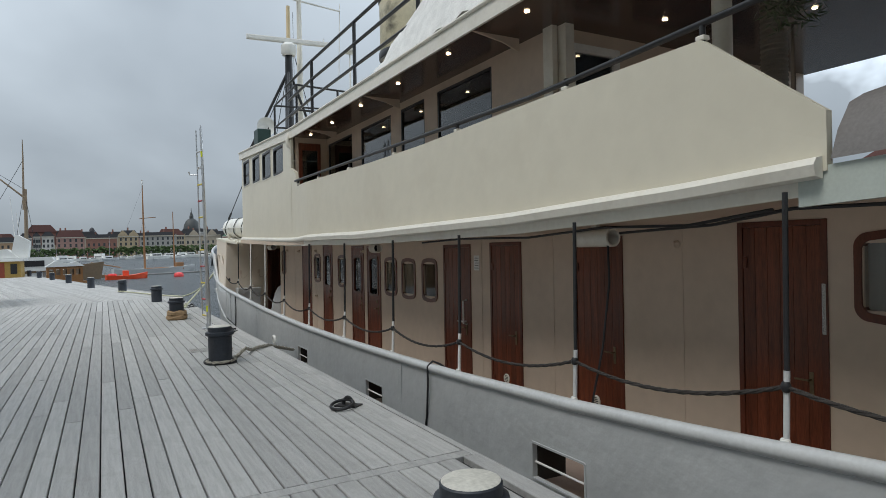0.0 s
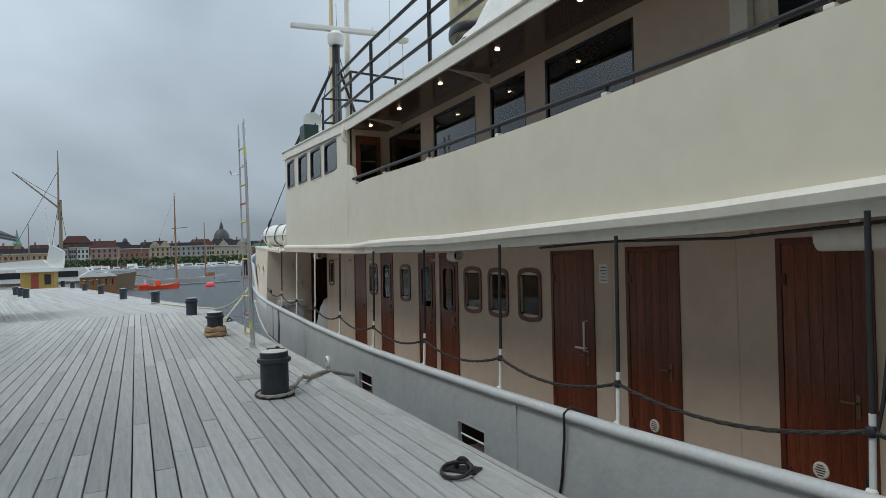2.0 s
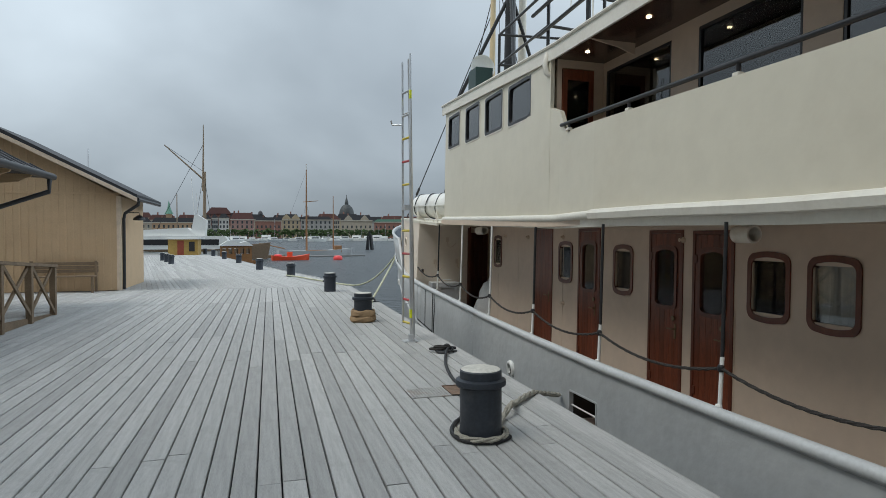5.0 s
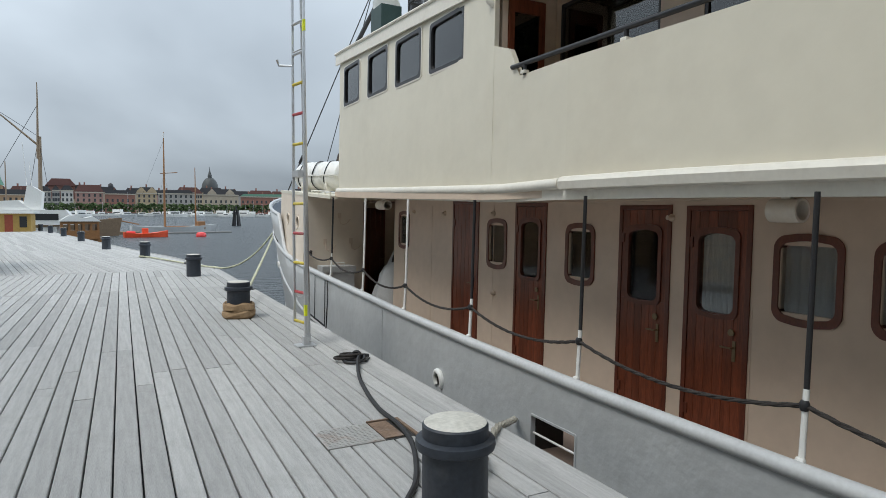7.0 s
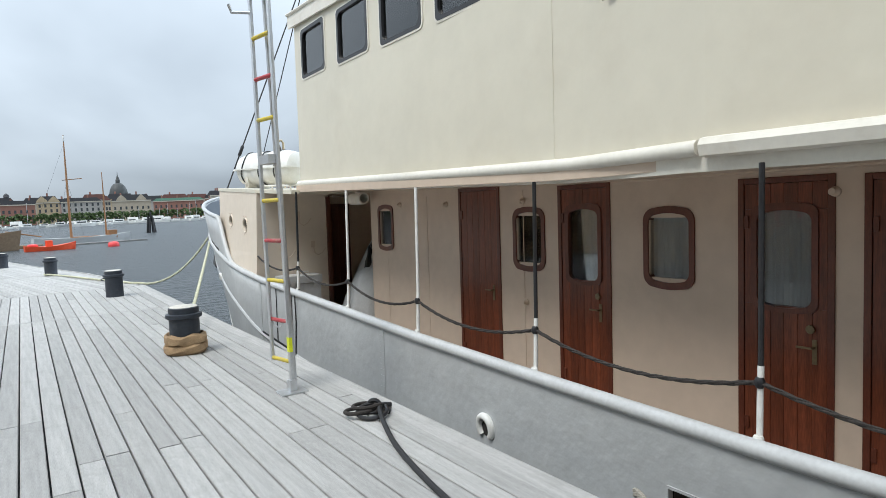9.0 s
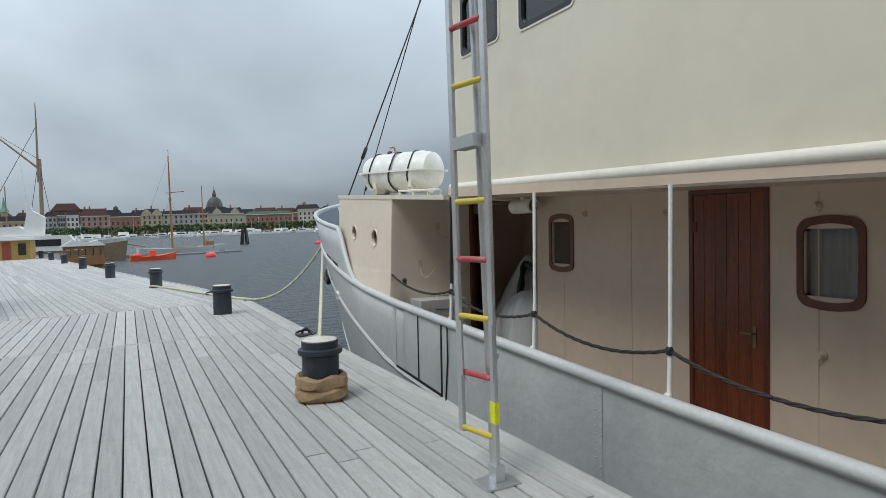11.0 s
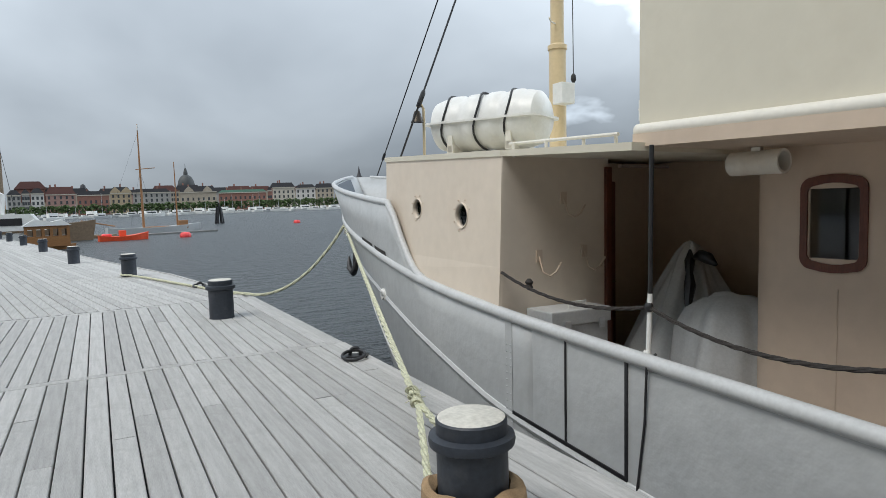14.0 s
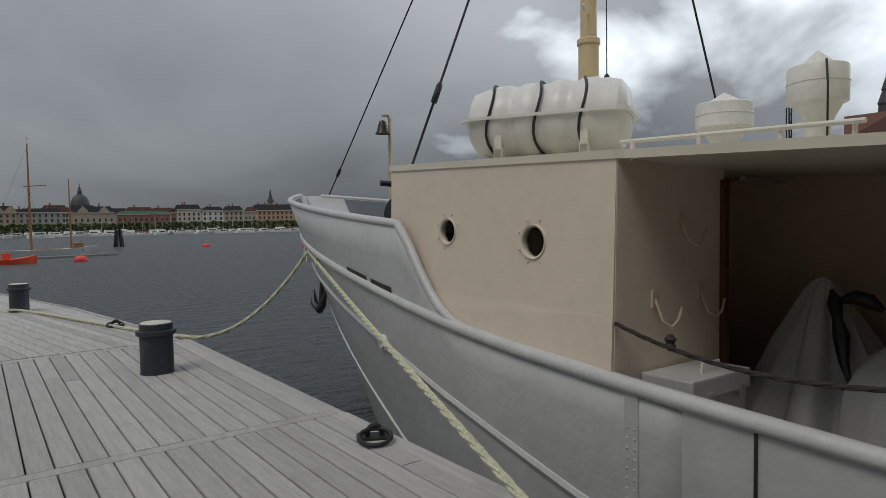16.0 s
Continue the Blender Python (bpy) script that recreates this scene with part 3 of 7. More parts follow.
def plank_door(y0, y1, top, win):
    z0, x0, x1 = ZS + 0.01, WX - 0.005, WX + 0.04
    w = y1 - y0
    bm = bmesh.new()
    n = 6
    d = part("door", boxes((x1, x1 + 0.006, y0 + 0.012, y1 - 0.012, z0, top - 0.012)) if not win else boxes((x1, x1 + 0.006, y0 + 0.012, y1 - 0.012, z0, top - 0.77), (x1, x1 + 0.006, y0 + 0.012, y0 + 0.1, top - 0.769, top - 0.012), (x1, x1 + 0.006, y1 - 0.1, y1 - 0.012, top - 0.769, top - 0.012)), MAHOG, ship, "varnished mahogany plank door" + (" with a curtained window" if win else ""))
    wz0, wz1, wy0, wy1 = top - 0.77, top - 0.17, y0 + 0.085, y1 - 0.085
    for i in range(n):
        a, b = y0 + 0.012 + (w - 0.024) * i / n + 0.0012, y0 + 0.012 + (w - 0.024) * (i + 1) / n - 0.0012
        lots = [(x0, x1, a, b, z0, top - 0.01)]
        if win:
            m0, m1 = max(a, wy0), min(b, wy1)
            if m1 > m0 + 0.01:
                lots = [(x0, x1, a, b, z0, wz0), (x0, x1, a, b, wz1, top - 0.01)]
                if (m1 - m0) < (b - a) - 0.01:
                    lots.append((x0, x1, *((a, wy0) if a < wy0 else (wy1, b)), wz0 + 0.0005, wz1 - 0.0005))
        for lot in lots:
            part("plank", boxes(lot, bevel=0.0025), MAHOG, d)
    part("door_frame", boxes((WX - 0.012, WX + 0.05, y0 - 0.03, y0 + 0.010, ZS, top + 0.03), (WX - 0.012, WX + 0.05, y1 - 0.010, y1 + 0.03, ZS, top + 0.03), (WX - 0.012, WX + 0.05, y0 + 0.0101, y1 - 0.0101, top - 0.008, top + 0.03), bevel=0.004), MAHOG_F, d)
    if win:
        o = outline(wy0 - 0.025, wy1 + 0.025, wz0 - 0.02, wz1 + 0.02, 0.05, 0.02)
        i_ = outline(wy0 + 0.012, wy1 - 0.012, wz0 + 0.02, wz1 - 0.035, 0.04, 0.03)
        part("window_frame", ring(bmesh.new(), i_, o, "x", x0 - 0.012, x1), MAHOG_F, d)
        p = part("pane", prism(bmesh.new(), [(wy0, wz0), (wy1, wz0), (wy1, wz1), (wy0, wz1)], "x", x0 + 0.012, x0 + 0.018), PANE, d)
        p.visible_shadow = False
        curtain(d, wy0, wy1, wz0, wz1, WX + 0.054)
        part("rosette", lathe(bmesh.new(), [(0.026, 0), (0.026, 0.010), (0.018, 0.016)], (x0 - 0.02, y0 + 0.1, wz0 - 0.12), 16, "x"), BRASS, d, "round brass lock plate")
    hy = y0 + 0.08
    hz = top - 1.0
    part("handle", tubes([[(x0 - 0.004, hy, hz), (x0 - 0.04, hy, hz), (x0 - 0.04, hy + 0.09, hz)]], 0.007), BRASS, d, "dull brass lever handle", smooth=True)
    part("lock_plate", boxes((x0 - 0.008, x0 - 0.001, hy - 0.014, hy + 0.014, hz - 0.10, hz + 0.05), bevel=0.002), BRASS, d)
    for hzz in (top - 0.25, z0 + 0.35):
        part("hinge", boxes((x0 - 0.012, x0 - 0.001, y1 - 0.045, y1 - 0.015, hzz - 0.04, hzz + 0.04), bevel=0.003), MAHOG_F, d)
    return d


def curtain(parent, y0, y1, z0, z1, x):
    bm = bmesh.new()
    n = 28
    rows = [[bm.verts.new((x + 0.006 * math.sin(i * 1.9) * (1 - 0.3 * k), y0 - 0.03 + (y1 - y0 + 0.06) * i / n, z)) for i in range(n + 1)] for k, z in enumerate((z0 - 0.03, z1 + 0.03))]
    for i in range(n):
        bm.faces.new((rows[0][i], rows[0][i + 1], rows[1][i + 1], rows[1][i]))
    return part("curtain", bm, CURT, parent, "pale gathered curtain", smooth=True)


for row in DOORS:
    plank_door(*row)
for y0, y1, z0, z1 in WINS:
    narrow = y0 > 15
    r = 0.09 if not narrow else 0.07
    fr = part("window_frame", ring(bmesh.new(), outline(y0 + 0.042, y1 - 0.042, z0 + 0.045, z1 - 0.045, r - 0.04, 0.028), outline(y0, y1, z0, z1, r - 0.02, 0.034), "x", WX - 0.014, WX + 0.045), MAHOG_F, ship, "rounded mahogany window frame", smooth=False)
    p = part("pane", prism(bmesh.new(), [(y0 + 0.04, z0 + 0.05), (y1 - 0.04, z0 + 0.05), (y1 - 0.04, z1 - 0.05), (y0 + 0.04, z1 - 0.05)], "x", WX + 0.012, WX + 0.018), PANE, fr)
    p.visible_shadow = False
    if not narrow:
        curtain(fr, y0 + 0.03, y1 - 0.03, z0 + 0.03, z1 - 0.03, WX + 0.064)

# overhanging upper side: panel, moulding, fascia, soffit
MOULD = [(-6, 2.15), (0, 1.93), (1.67, 1.845), (2.5, 1.795), (4.35, 1.725), (7.8, 1.69), (9.2, 1.71), (10.3, 1.715), (11.3, 1.705), (13.6, 1.76), (16.1, 1.83)]


def mould(y):
    return lerp_table(MOULD, y)


def side_x(y):
    return lerp_table([(1.6, 2.85), (10.3, 2.84), (11.2, 2.90), (16.1, 2.93)], y)


bm = bmesh.new()
ys = [1.65, 1.95, 2.36] + [2.36 + (10.99 - 2.36) * i / 24 for i in range(1, 25)] + [11.0, 11.17, 11.44]
tops = lambda y: 2.12 + (y - 1.65) / 0.71 * 0.55 if y <= 2.36 else (lerp_table([(2.36, 2.67), (4.0, 2.66), (6.0, 2.617), (7.5, 2.617), (9.5, 2.65), (11.0, 2.67)], y) if y < 10.995 else lerp_table([(11.0, 2.69), (11.17, 2.94), (11.44, 3.03)], y))
cols = []
for y in ys:
    x, z0, z1 = side_x(y), mould(y) - 0.02, tops(y)
    cols.append([bm.verts.new(p) for p in ((x, y, z0), (x + 0.003, y, (z0 + z1) / 2), (x, y, z1), (x + 0.05, y, z1), (x + 0.05, y, z0))])
for A, B in zip(cols, cols[1:]):
    for k in range(5):
        bm.faces.new((A[k], A[(k + 1) % 5], B[(k + 1) % 5], B[k]))
bm.faces.new(cols[0]); bm.faces.new(cols[-1][::-1])
part("side_screen", bm, CREAM, ship, "cream painted solid side screen of the upper deck")
BWIN = [(12.06, 12.85, 3.05, 3.58), (13.10, 13.83, 3.07, 3.62), (14.12, 14.82, 3.10, 3.66), (15.19, 15.86, 3.13, 3.70)]
bm = holed_wall(bmesh.new(), "x", 2.93, 2.98, 11.44, 16.1, 1.70, 3.84, BWIN + [(y, y, 0, 0) for y in (12, 13, 14, 15)])
for v in bm.verts:
    if v.co.z < 1.71:
        v.co.z = mould(v.co.y) - 0.02
    if v.co.z > 3.83:
        v.co.z = lerp_table([(11.4, 3.63), (16.1, 3.86)], v.co.y)
    v.co.x -= lerp_table([(11.44, 0.03), (12.6, 0.0)], v.co.y)
part("bridge_side", bm, CREAM, ship, "cream painted wheelhouse side")
for y0, y1, z0, z1 in BWIN:
    fr = part("bridge_window", ring(bmesh.new(), outline(y0 + 0.03, y1 - 0.03, z0 + 0.025, z1 - 0.03, 0.07, 0.0), outline(y0 - 0.012, y1 + 0.012, z0 - 0.012, z1 + 0.012, 0.05, 0.0), "x", 2.918, 2.95), BLACK, ship, "rounded wheelhouse window with dark rubber edge")
    p = part("pane", prism(bmesh.new(), [(y0 + 0.01, z0 + 0.01), (y1 - 0.01, z0 + 0.01), (y1 - 0.01, z1 - 0.01), (y0 + 0.01, z1 - 0.01)], "x", 2.945, 2.951), PANE_D, fr)
    p.visible_shadow = False
    part("window_trim", ring(bmesh.new(), outline(y0 - 0.012, y1 + 0.012, z0 - 0.012, z1 + 0.012, 0.05, 0.0), outline(y0 - 0.035, y1 + 0.035, z0 - 0.03, z1 + 0.03, 0.07, 0.0), "x", 2.921, 2.945), CREAM_TRIM, fr)
part("bridge_front", boxes((2.981, 7.5, 16.05, 16.1, 1.82, 3.86)), CREAM, ship, "cream wheelhouse front")
part("bridge_far_side", boxes((7.5, 7.55, 11.44, 16.1, 1.75, 3.8)), CREAM, ship)
# plain blocks whose near-black colour stands for the dark behind the panes
part("bridge_interior", boxes((3.2, 7.4, 15.7, 16.0, 1.8, 3.0), (5.5, 5.6, 11.6, 15.6, 1.75, 3.6)), DARK, ship, "near-black blocks standing for the unlit wheelhouse interior and console")
bm = bmesh.new()
tube(bm, [(side_x(y) - 0.012, y, mould(y)) for y in [10.3 + 5.8 * i / 30 for i in range(31)]], 0.045, 10)
part("moulding", bm, CREAM_TRIM, ship, "half round cream moulding", smooth=True)
bm = bmesh.new()
pts = []
for i in range(41):
    y = 1.67 + (10.27 - 1.67) * i / 40
    x, z = side_x(y), mould(y)
    pts.append([bm.verts.new(p) for p in ((x + 0.0, y, z + 0.055), (x - 0.05, y, z + 0.045), (x - 0.075, y, z + 0.01), (x - 0.06, y, z - 0.045), (x + 0.0, y, z - 0.055))])
for A, B in zip(pts, pts[1:]):
    for k in range(5):
        bm.faces.new((A[k], A[(k + 1) % 5], B[(k + 1) % 5], B[k]))
bm.faces.new(pts[0]); bm.faces.new(pts[-1][::-1])
part("heavy_moulding", bm, CREAM_TRIM, ship, "thick cream moulding with a stepped end", smooth=True)
bm = bmesh.new()
pts = []
for i in range(49):
    y = 1.8 + (16.1 - 1.8) * i / 48
    x, z = side_x(y) + 0.01, mould(y) - 0.03
    d = lerp_table([(1.8, 0.10), (10, 0.095), (13.6, 0.08), (16.1, 0.055)], y)
    pts.append([bm.verts.new(p) for p in ((x, y, z), (x, y, z - d), (x + 0.03, y, z - d), (x + 0.03, y, z))])
for A, B in zip(pts, pts[1:]):
    for k in range(4):
        bm.faces.new((A[k], A[(k + 1) % 4], B[(k + 1) % 4], B[k]))
bm.faces.new(pts[0]); bm.faces.new(pts[-1][::-1])
part("deck_edge", bm, CREAM_TRIM, ship, "cream deck edge plate")
bm = bmesh.new()
pts = []
for i in range(49):
    y = -6 + 22.1 * i / 48
    z = mould(y) - 0.10
    pts.append([bm.verts.new(p) for p in ((2.87, y, z), (7.5, y, z), (7.5, y, z + 0.08), (2.87, y, z + 0.08))])
for A, B in zip(pts, pts[1:]):
    for k in range(4):
        bm.faces.new((A[k], A[(k + 1) % 4], B[(k + 1) % 4], B[k]))
bm.faces.new(pts[0]); bm.faces.new(pts[-1][::-1])
part("upper_deck", bm, BEIGE, ship, "beige underside of the upper deck")
bm = bmesh.new()
pts = []
for i in range(21):
    y = -6 + 7.8 * i / 20
    z = mould(y)
    pts.append([bm.verts.new(p) for p in ((2.86, y, z - 0.18), (2.90, y, z - 0.18), (2.90, y, z + 0.01), (2.86, y, z + 0.01))])
for A, B in zip(pts, pts[1:]):
    for k in range(4):
        bm.faces.new((A[k], A[(k + 1) % 4], B[(k + 1) % 4], B[k]))
bm.faces.new(pts[0]); bm.faces.new(pts[-1][::-1])
part("aft_beam", bm, mat("pale_green_grey_paint", (0.50, 0.55, 0.51), 0.45, vary=0.06), ship, "pale green grey deck beam")

# upper saloon with large windows under the roof
UX = 3.60
UW = [(5.72, 7.00), (7.36, 8.11), (8.46, 9.68), (10.10, 11.37)]
holes = [(a, b, 2.0, 3.50) for a, b in UW]
part("saloon_wall", holed_wall(bmesh.new(), "x", UX, UX + 0.06, 4.66, 11.44, 1.6, 3.69, holes), BEIGE, ship, "beige upper saloon wall")
for a, b in UW:
    fr = part("saloon_window", ring(bmesh.new(), outline(a + 0.03, b - 0.03, 2.03, 3.47, 0.01, 0, 1), outline(a, b, 2.0, 3.50, 0.01, 0, 1), "x", UX + 0.005, UX + 0.05), BLACK, ship, "large dark framed saloon window")
    p = part("pane", boxes((UX + 0.02, UX + 0.028, a + 0.02, b - 0.02, 2.02, 3.48)), PANE_D, fr)
    p.visible_shadow = False
part("saloon_aft_wall", holed_wall(bmesh.new(), "y", 4.60, 4.66, UX, 7.5, 1.7, 3.69, [(3.74, 4.40, 1.75, 3.45), (4.6, 6.6, 2.3, 3.35)]), BEIGE, ship, "beige aft wall of the upper saloon")
fr = part("saloon_door", ring(bmesh.new(), outline(3.82, 4.32, 1.85, 3.37, 0.01, 0, 1), outline(3.74, 4.40, 1.75, 3.45, 0.01, 0, 1), "y", 4.58, 4.65), WHITE, ship, "white framed glass door")
p = part("pane", boxes((3.81, 4.33, 4.61, 4.618, 1.84, 3.38)), PANE_D, fr); p.visible_shadow = False
p = part("saloon_aft_pane", boxes((4.6, 6.6, 4.62, 4.628, 2.3, 3.35)), PANE_D, ship); p.visible_shadow = False
part("corner_post", boxes((3.54, 3.60, 4.58, 4.72, 1.7, 3.66), (3.62, 3.72, 4.48, 4.598, 1.7, 3.66)), CREAM_TRIM, ship)
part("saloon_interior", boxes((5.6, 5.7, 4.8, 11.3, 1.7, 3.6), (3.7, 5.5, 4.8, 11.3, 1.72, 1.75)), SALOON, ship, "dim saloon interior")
# wooden door into the wheelhouse, facing aft
part("wheelhouse_aft_wall", holed_wall(bmesh.new(), "y", 11.45, 11.5, 2.99, 7.5, 1.7, 3.72, [(3.05, 3.48, 1.75, 3.52)]), BEIGE, ship, "beige wheelhouse aft wall")
d = part("wheelhouse_door", holed_wall(bmesh.new(), "y", 11.44, 11.48, 3.06, 3.47, 1.76, 3.51, [(3.12, 3.41, 2.3, 3.38)]), MAHOG, ship, "varnished wooden door with a window")
p = part("pane", boxes((3.11, 3.42, 11.455, 11.46, 2.29, 3.39)), PANE_D, d); p.visible_shadow = False

# roof with fascia, dark soffit and downlights
def roof_z(y):
    return lerp_table([(-7, 3.55), (4, 3.57), (11.4, 3.60), (16.1, 3.83)], y)


def slab(x0, x1, y0, y1, lo, hi, n=20):
    bm = bmesh.new()
    pts = []
    for i in range(n + 1):
        y = y0 + (y1 - y0) * i / n
        z = roof_z(y)
        pts.append([bm.verts.new(p) for p in ((x0, y, z + lo), (x1, y, z + lo), (x1, y, z + hi), (x0, y, z + hi))])
    for A, B in zip(pts, pts[1:]):
        for k in range(4):
            bm.faces.new((A[k], A[(k + 1) % 4], B[(k + 1) % 4], B[k]))
    bm.faces.new(pts[0]); bm.faces.new(pts[-1][::-1])
    return bm


part("roof", slab(2.91, 7.6, -6.5, 16.18, 0.05, 0.13), CREAM, ship, "flat cream roof")
part("roof_fascia", slab(2.885, 2.91, 3.9, 16.2, -0.02, 0.16), CREAM_TRIM, ship, "cream roof edge with a gutter lip")
part("roof_lip", tube(bmesh.new(), [(2.88, y, roof_z(y) + 0.15) for y in [3.9 + 12.3 * i / 20 for i in range(21)]], 0.02, 8), CREAM_TRIM, ship, smooth=True)
part("soffit", slab(2.915, 7.55, -6.4, 11.43, 0.01, 0.045), SOFFIT, ship, "dark glossy varnished soffit")
part("awning_edge", slab(2.91, 2.96, -6.5, 3.9, -0.06, 0.12), BLACK, ship, "black awning edge")
for x, y in ((3.09, 5.78), (3.11, 7.12), (3.13, 8.47), (3.16, 9.84), (3.17, 11.05), (3.12, 4.4), (3.1, 3.0), (3.9, 3.3), (4.6, 2.6), (4.4, 4.0), (5.4, 3.2), (3.7, 1.4), (3.1, 1.5)):
    part("downlight", lathe(bmesh.new(), [(0.024, 0), (0.024, -0.008)], (x, y, roof_z(y) + 0.008), 12), LAMP, ship, "small lit warm downlight")
part("support_column", tubes([[(3.75, 2.9, 1.7), (3.75, 2.9, 3.66)]], 0.07, 16), CREAM_TRIM, ship, smooth=True)
for y in (5.05, 7.92, 10.6):
    part("roof_bracket", prism(bmesh.new(), [(2.95, roof_z(y) + 0.01), (3.5, roof_z(y) + 0.01), (3.5, roof_z(y) - 0.12), (3.3, roof_z(y) - 0.05)], "y", y, y + 0.02), BEIGE, ship)
part("downpipe", tubes([[(2.9, 11.55, 3.70), (2.86, 11.52, 3.55), (2.87, 11.5, 3.45), (2.94, 11.48, 3.40)]], 0.035, 10), CREAM_TRIM, ship, "cream downpipe elbow", smooth=True)

# forecastle house with portholes, its roof and the passage behind
FX = [(17.34, 2.70), (19.9, 2.86)]
top = lambda y: lerp_table([(17.34, 1.77), (19.9, 1.91)], y)
bm = bmesh.new()
fx = lambda y: lerp_table(FX, y)
PH = [(18.0, 1.305, 0.11), (18.98, 1.375, 0.10)]
# side with round holes: fans of quads between a rectangle and a circle
def holed_panel(bm, ya, yb, cy, cz, r):
    inner, outer = [], []
    ang = []
    corners = [math.atan2(z - cz, y - cy) % math.tau for y, z in ((yb, 0.9), (yb, 1.6), (ya, 1.6), (ya, 0.9))]
    corners.sort()
    for p, q in zip(corners, corners[1:] + [corners[0] + math.tau]):
        ang += [p + (q - p) * k / 8 for k in range(8)]
    for a in ang:
        c, s = math.cos(a), math.sin(a)
        inner.append((cy + r * c, cz + r * s))
        ry = ((yb - cy) if c > 0 else (cy - ya)) / max(abs(c), 1e-6)
        rz = ((1.6 - cz) if s > 0 else (cz - 0.9)) / max(abs(s), 1e-6)
        q = min(ry, rz)
        outer.append((cy + q * c, cz + q * s))
    ring(bm, inner, outer, "x", 0.0, 0.05)
for ya, yb, p in ((17.34, 18.45, PH[0]), (18.45, 19.9, PH[1])):
    holed_panel(bm, ya, yb, *p)
box(bm, 0.0, 0.05, 17.34, 19.9, 0.3, 0.9)
box(bm, 0.0, 0.05, 17.34, 19.9, 1.6, 1.76)
for v in bm.verts:
    v.co.x += fx(v.co.y) + (v.co.z - 0.57) * 0.035
    if v.co.z > 1.75:
        v.co.z = top(v.co.y)
    if v.co.z < 0.35:
        v.co.z = sheer(v.co.y) - 0.04
bmesh.ops.remove_doubles(bm, verts=bm.verts[:], dist=0.001)
part("forecastle_side", bm, FORE, ship, "beige forecastle house side")
for cy, cz, r in PH:
    x = fx(cy) + (cz - 0.57) * 0.035
    ph = part("porthole", lathe(bmesh.new(), [(r - 0.012, 0.05), (r - 0.012, -0.012), (r - 0.0, -0.018), (r + 0.006, 0.0)], (x, cy, cz), 28, "x"), FORE, ship, "round porthole with a cream rim", smooth=True)
    bmh = bmesh.new(); bmh.from_mesh(ph.data)
    bmesh.ops.delete(bmh, geom=[f for f in bmh.faces if len(f.verts) > 4], context="FACES"); bmh.to_mesh(ph.data); bmh.free()
    p = part("pane", lathe(bmesh.new(), [(r - 0.011, 0.0), (r - 0.011, 0.006)], (x + 0.01, cy, cz), 24, "x"), PANE, ph); p.visible_shadow = False
    for k in range(8):
        a = (k + 0.5) * math.tau / 8
        part("bolt", lathe(bmesh.new(), [(0.008, 0.0), (0.008, -0.007), (0.004, -0.010)], (x - 0.001, cy + (r + 0.034) * math.cos(a), cz + (r + 0.034) * math.sin(a)), 8, "x"), BEIGE, ph)
bm = prism(bmesh.new(), [(2.70, DECK_Z), (3.80, DECK_Z), (3.80, 1.775), (2.747, 1.775)], "y", 17.337, 17.39)
box(bm, 3.80, 3.85, 17.337, 19.6, DECK_Z, 1.775)
part("forecastle_aft_wall", bm, FORE, ship, "beige forecastle aft bulkhead")
part("forecastle_front", boxes((2.95, 7.5, 19.86, 19.9, 0.7, 1.88)), BEIGE, ship)
part("forecastle_far_side", boxes((7.5, 7.55, 15.0, 19.9, -0.4, 1.85)), BEIGE, ship)
bm = bmesh.new()
cols = []
for y in (16.0, 17.3, 17.35, 18.2, 19.92):
    z = top(y) if y > 17.3 else lerp_table([(16.0, 1.70), (17.3, 1.768)], y)
    x = fx(y) + 0.03 if y > 17.32 else 2.76
    cols.append([bm.verts.new(p) for p in ((x, y, z), (7.6, y, z), (7.6, y, z + 0.05), (x, y, z + 0.05))])
for A, B in zip(cols, cols[1:]):
    for k in range(4):
        bm.faces.new((A[k], A[(k + 1) % 4], B[(k + 1) % 4], B[k]))
bm.faces.new(cols[0]); bm.faces.new(cols[-1][::-1])
part("forecastle_roof", bm, CREAM, ship, "cream forecastle roof")
part("passage_wall", boxes((5.0, 5.05, 15.98, 17.95, DECK_Z, 1.78), (3.86, 5.0, 17.90, 17.95, DECK_Z, 1.78)), BEIGE, ship, "beige passage wall behind the deckhouse")
part("passage_door_jamb", boxes((3.801, 3.86, 17.30, 17.336, DECK_Z + 0.01, 1.70), (3.80, 3.90, 17.393, 17.45, DECK_Z, 1.72), bevel=0.004), MAHOG_F, ship, "dark wooden door jamb")
pd = part("passage_door", boxes((3.93, 4.45, 17.885, 17.898, DECK_Z + 0.05, 1.60)), MAHOG_F, ship, "dark wooden plank door at the end of the passage")
for i in range(5):
    part("plank", boxes((3.935 + 0.103 * i, 4.034 + 0.103 * i, 17.86, 17.884, DECK_Z + 0.055, 1.595), bevel=0.003), MAHOG_F, pd)
part("handle", tubes([[(4.40, 17.858, 0.62), (4.40, 17.82, 0.62), (4.32, 17.82, 0.62)]], 0.008, 6), BRASS, pd)
# plain dark strip, much like a thin pipe; no lamp here
part("passage_light", boxes((3.87, 4.45, 17.2, 17.24, 1.69, 1.715), bevel=0.004), BROWN_D, ship, "thin dark strip under the forecastle roof")
part("roof_handrail", tubes([[(2.86, 17.4, 1.875), (2.80, 16.15, 1.815)]] + [[(2.83, y, 1.76), (2.83, y, lerp_table([(16.15, 1.815), (17.4, 1.875)], y))] for y in (17.3, 16.9, 16.5, 16.2)], 0.012), CREAM_TRIM, ship, smooth=True)

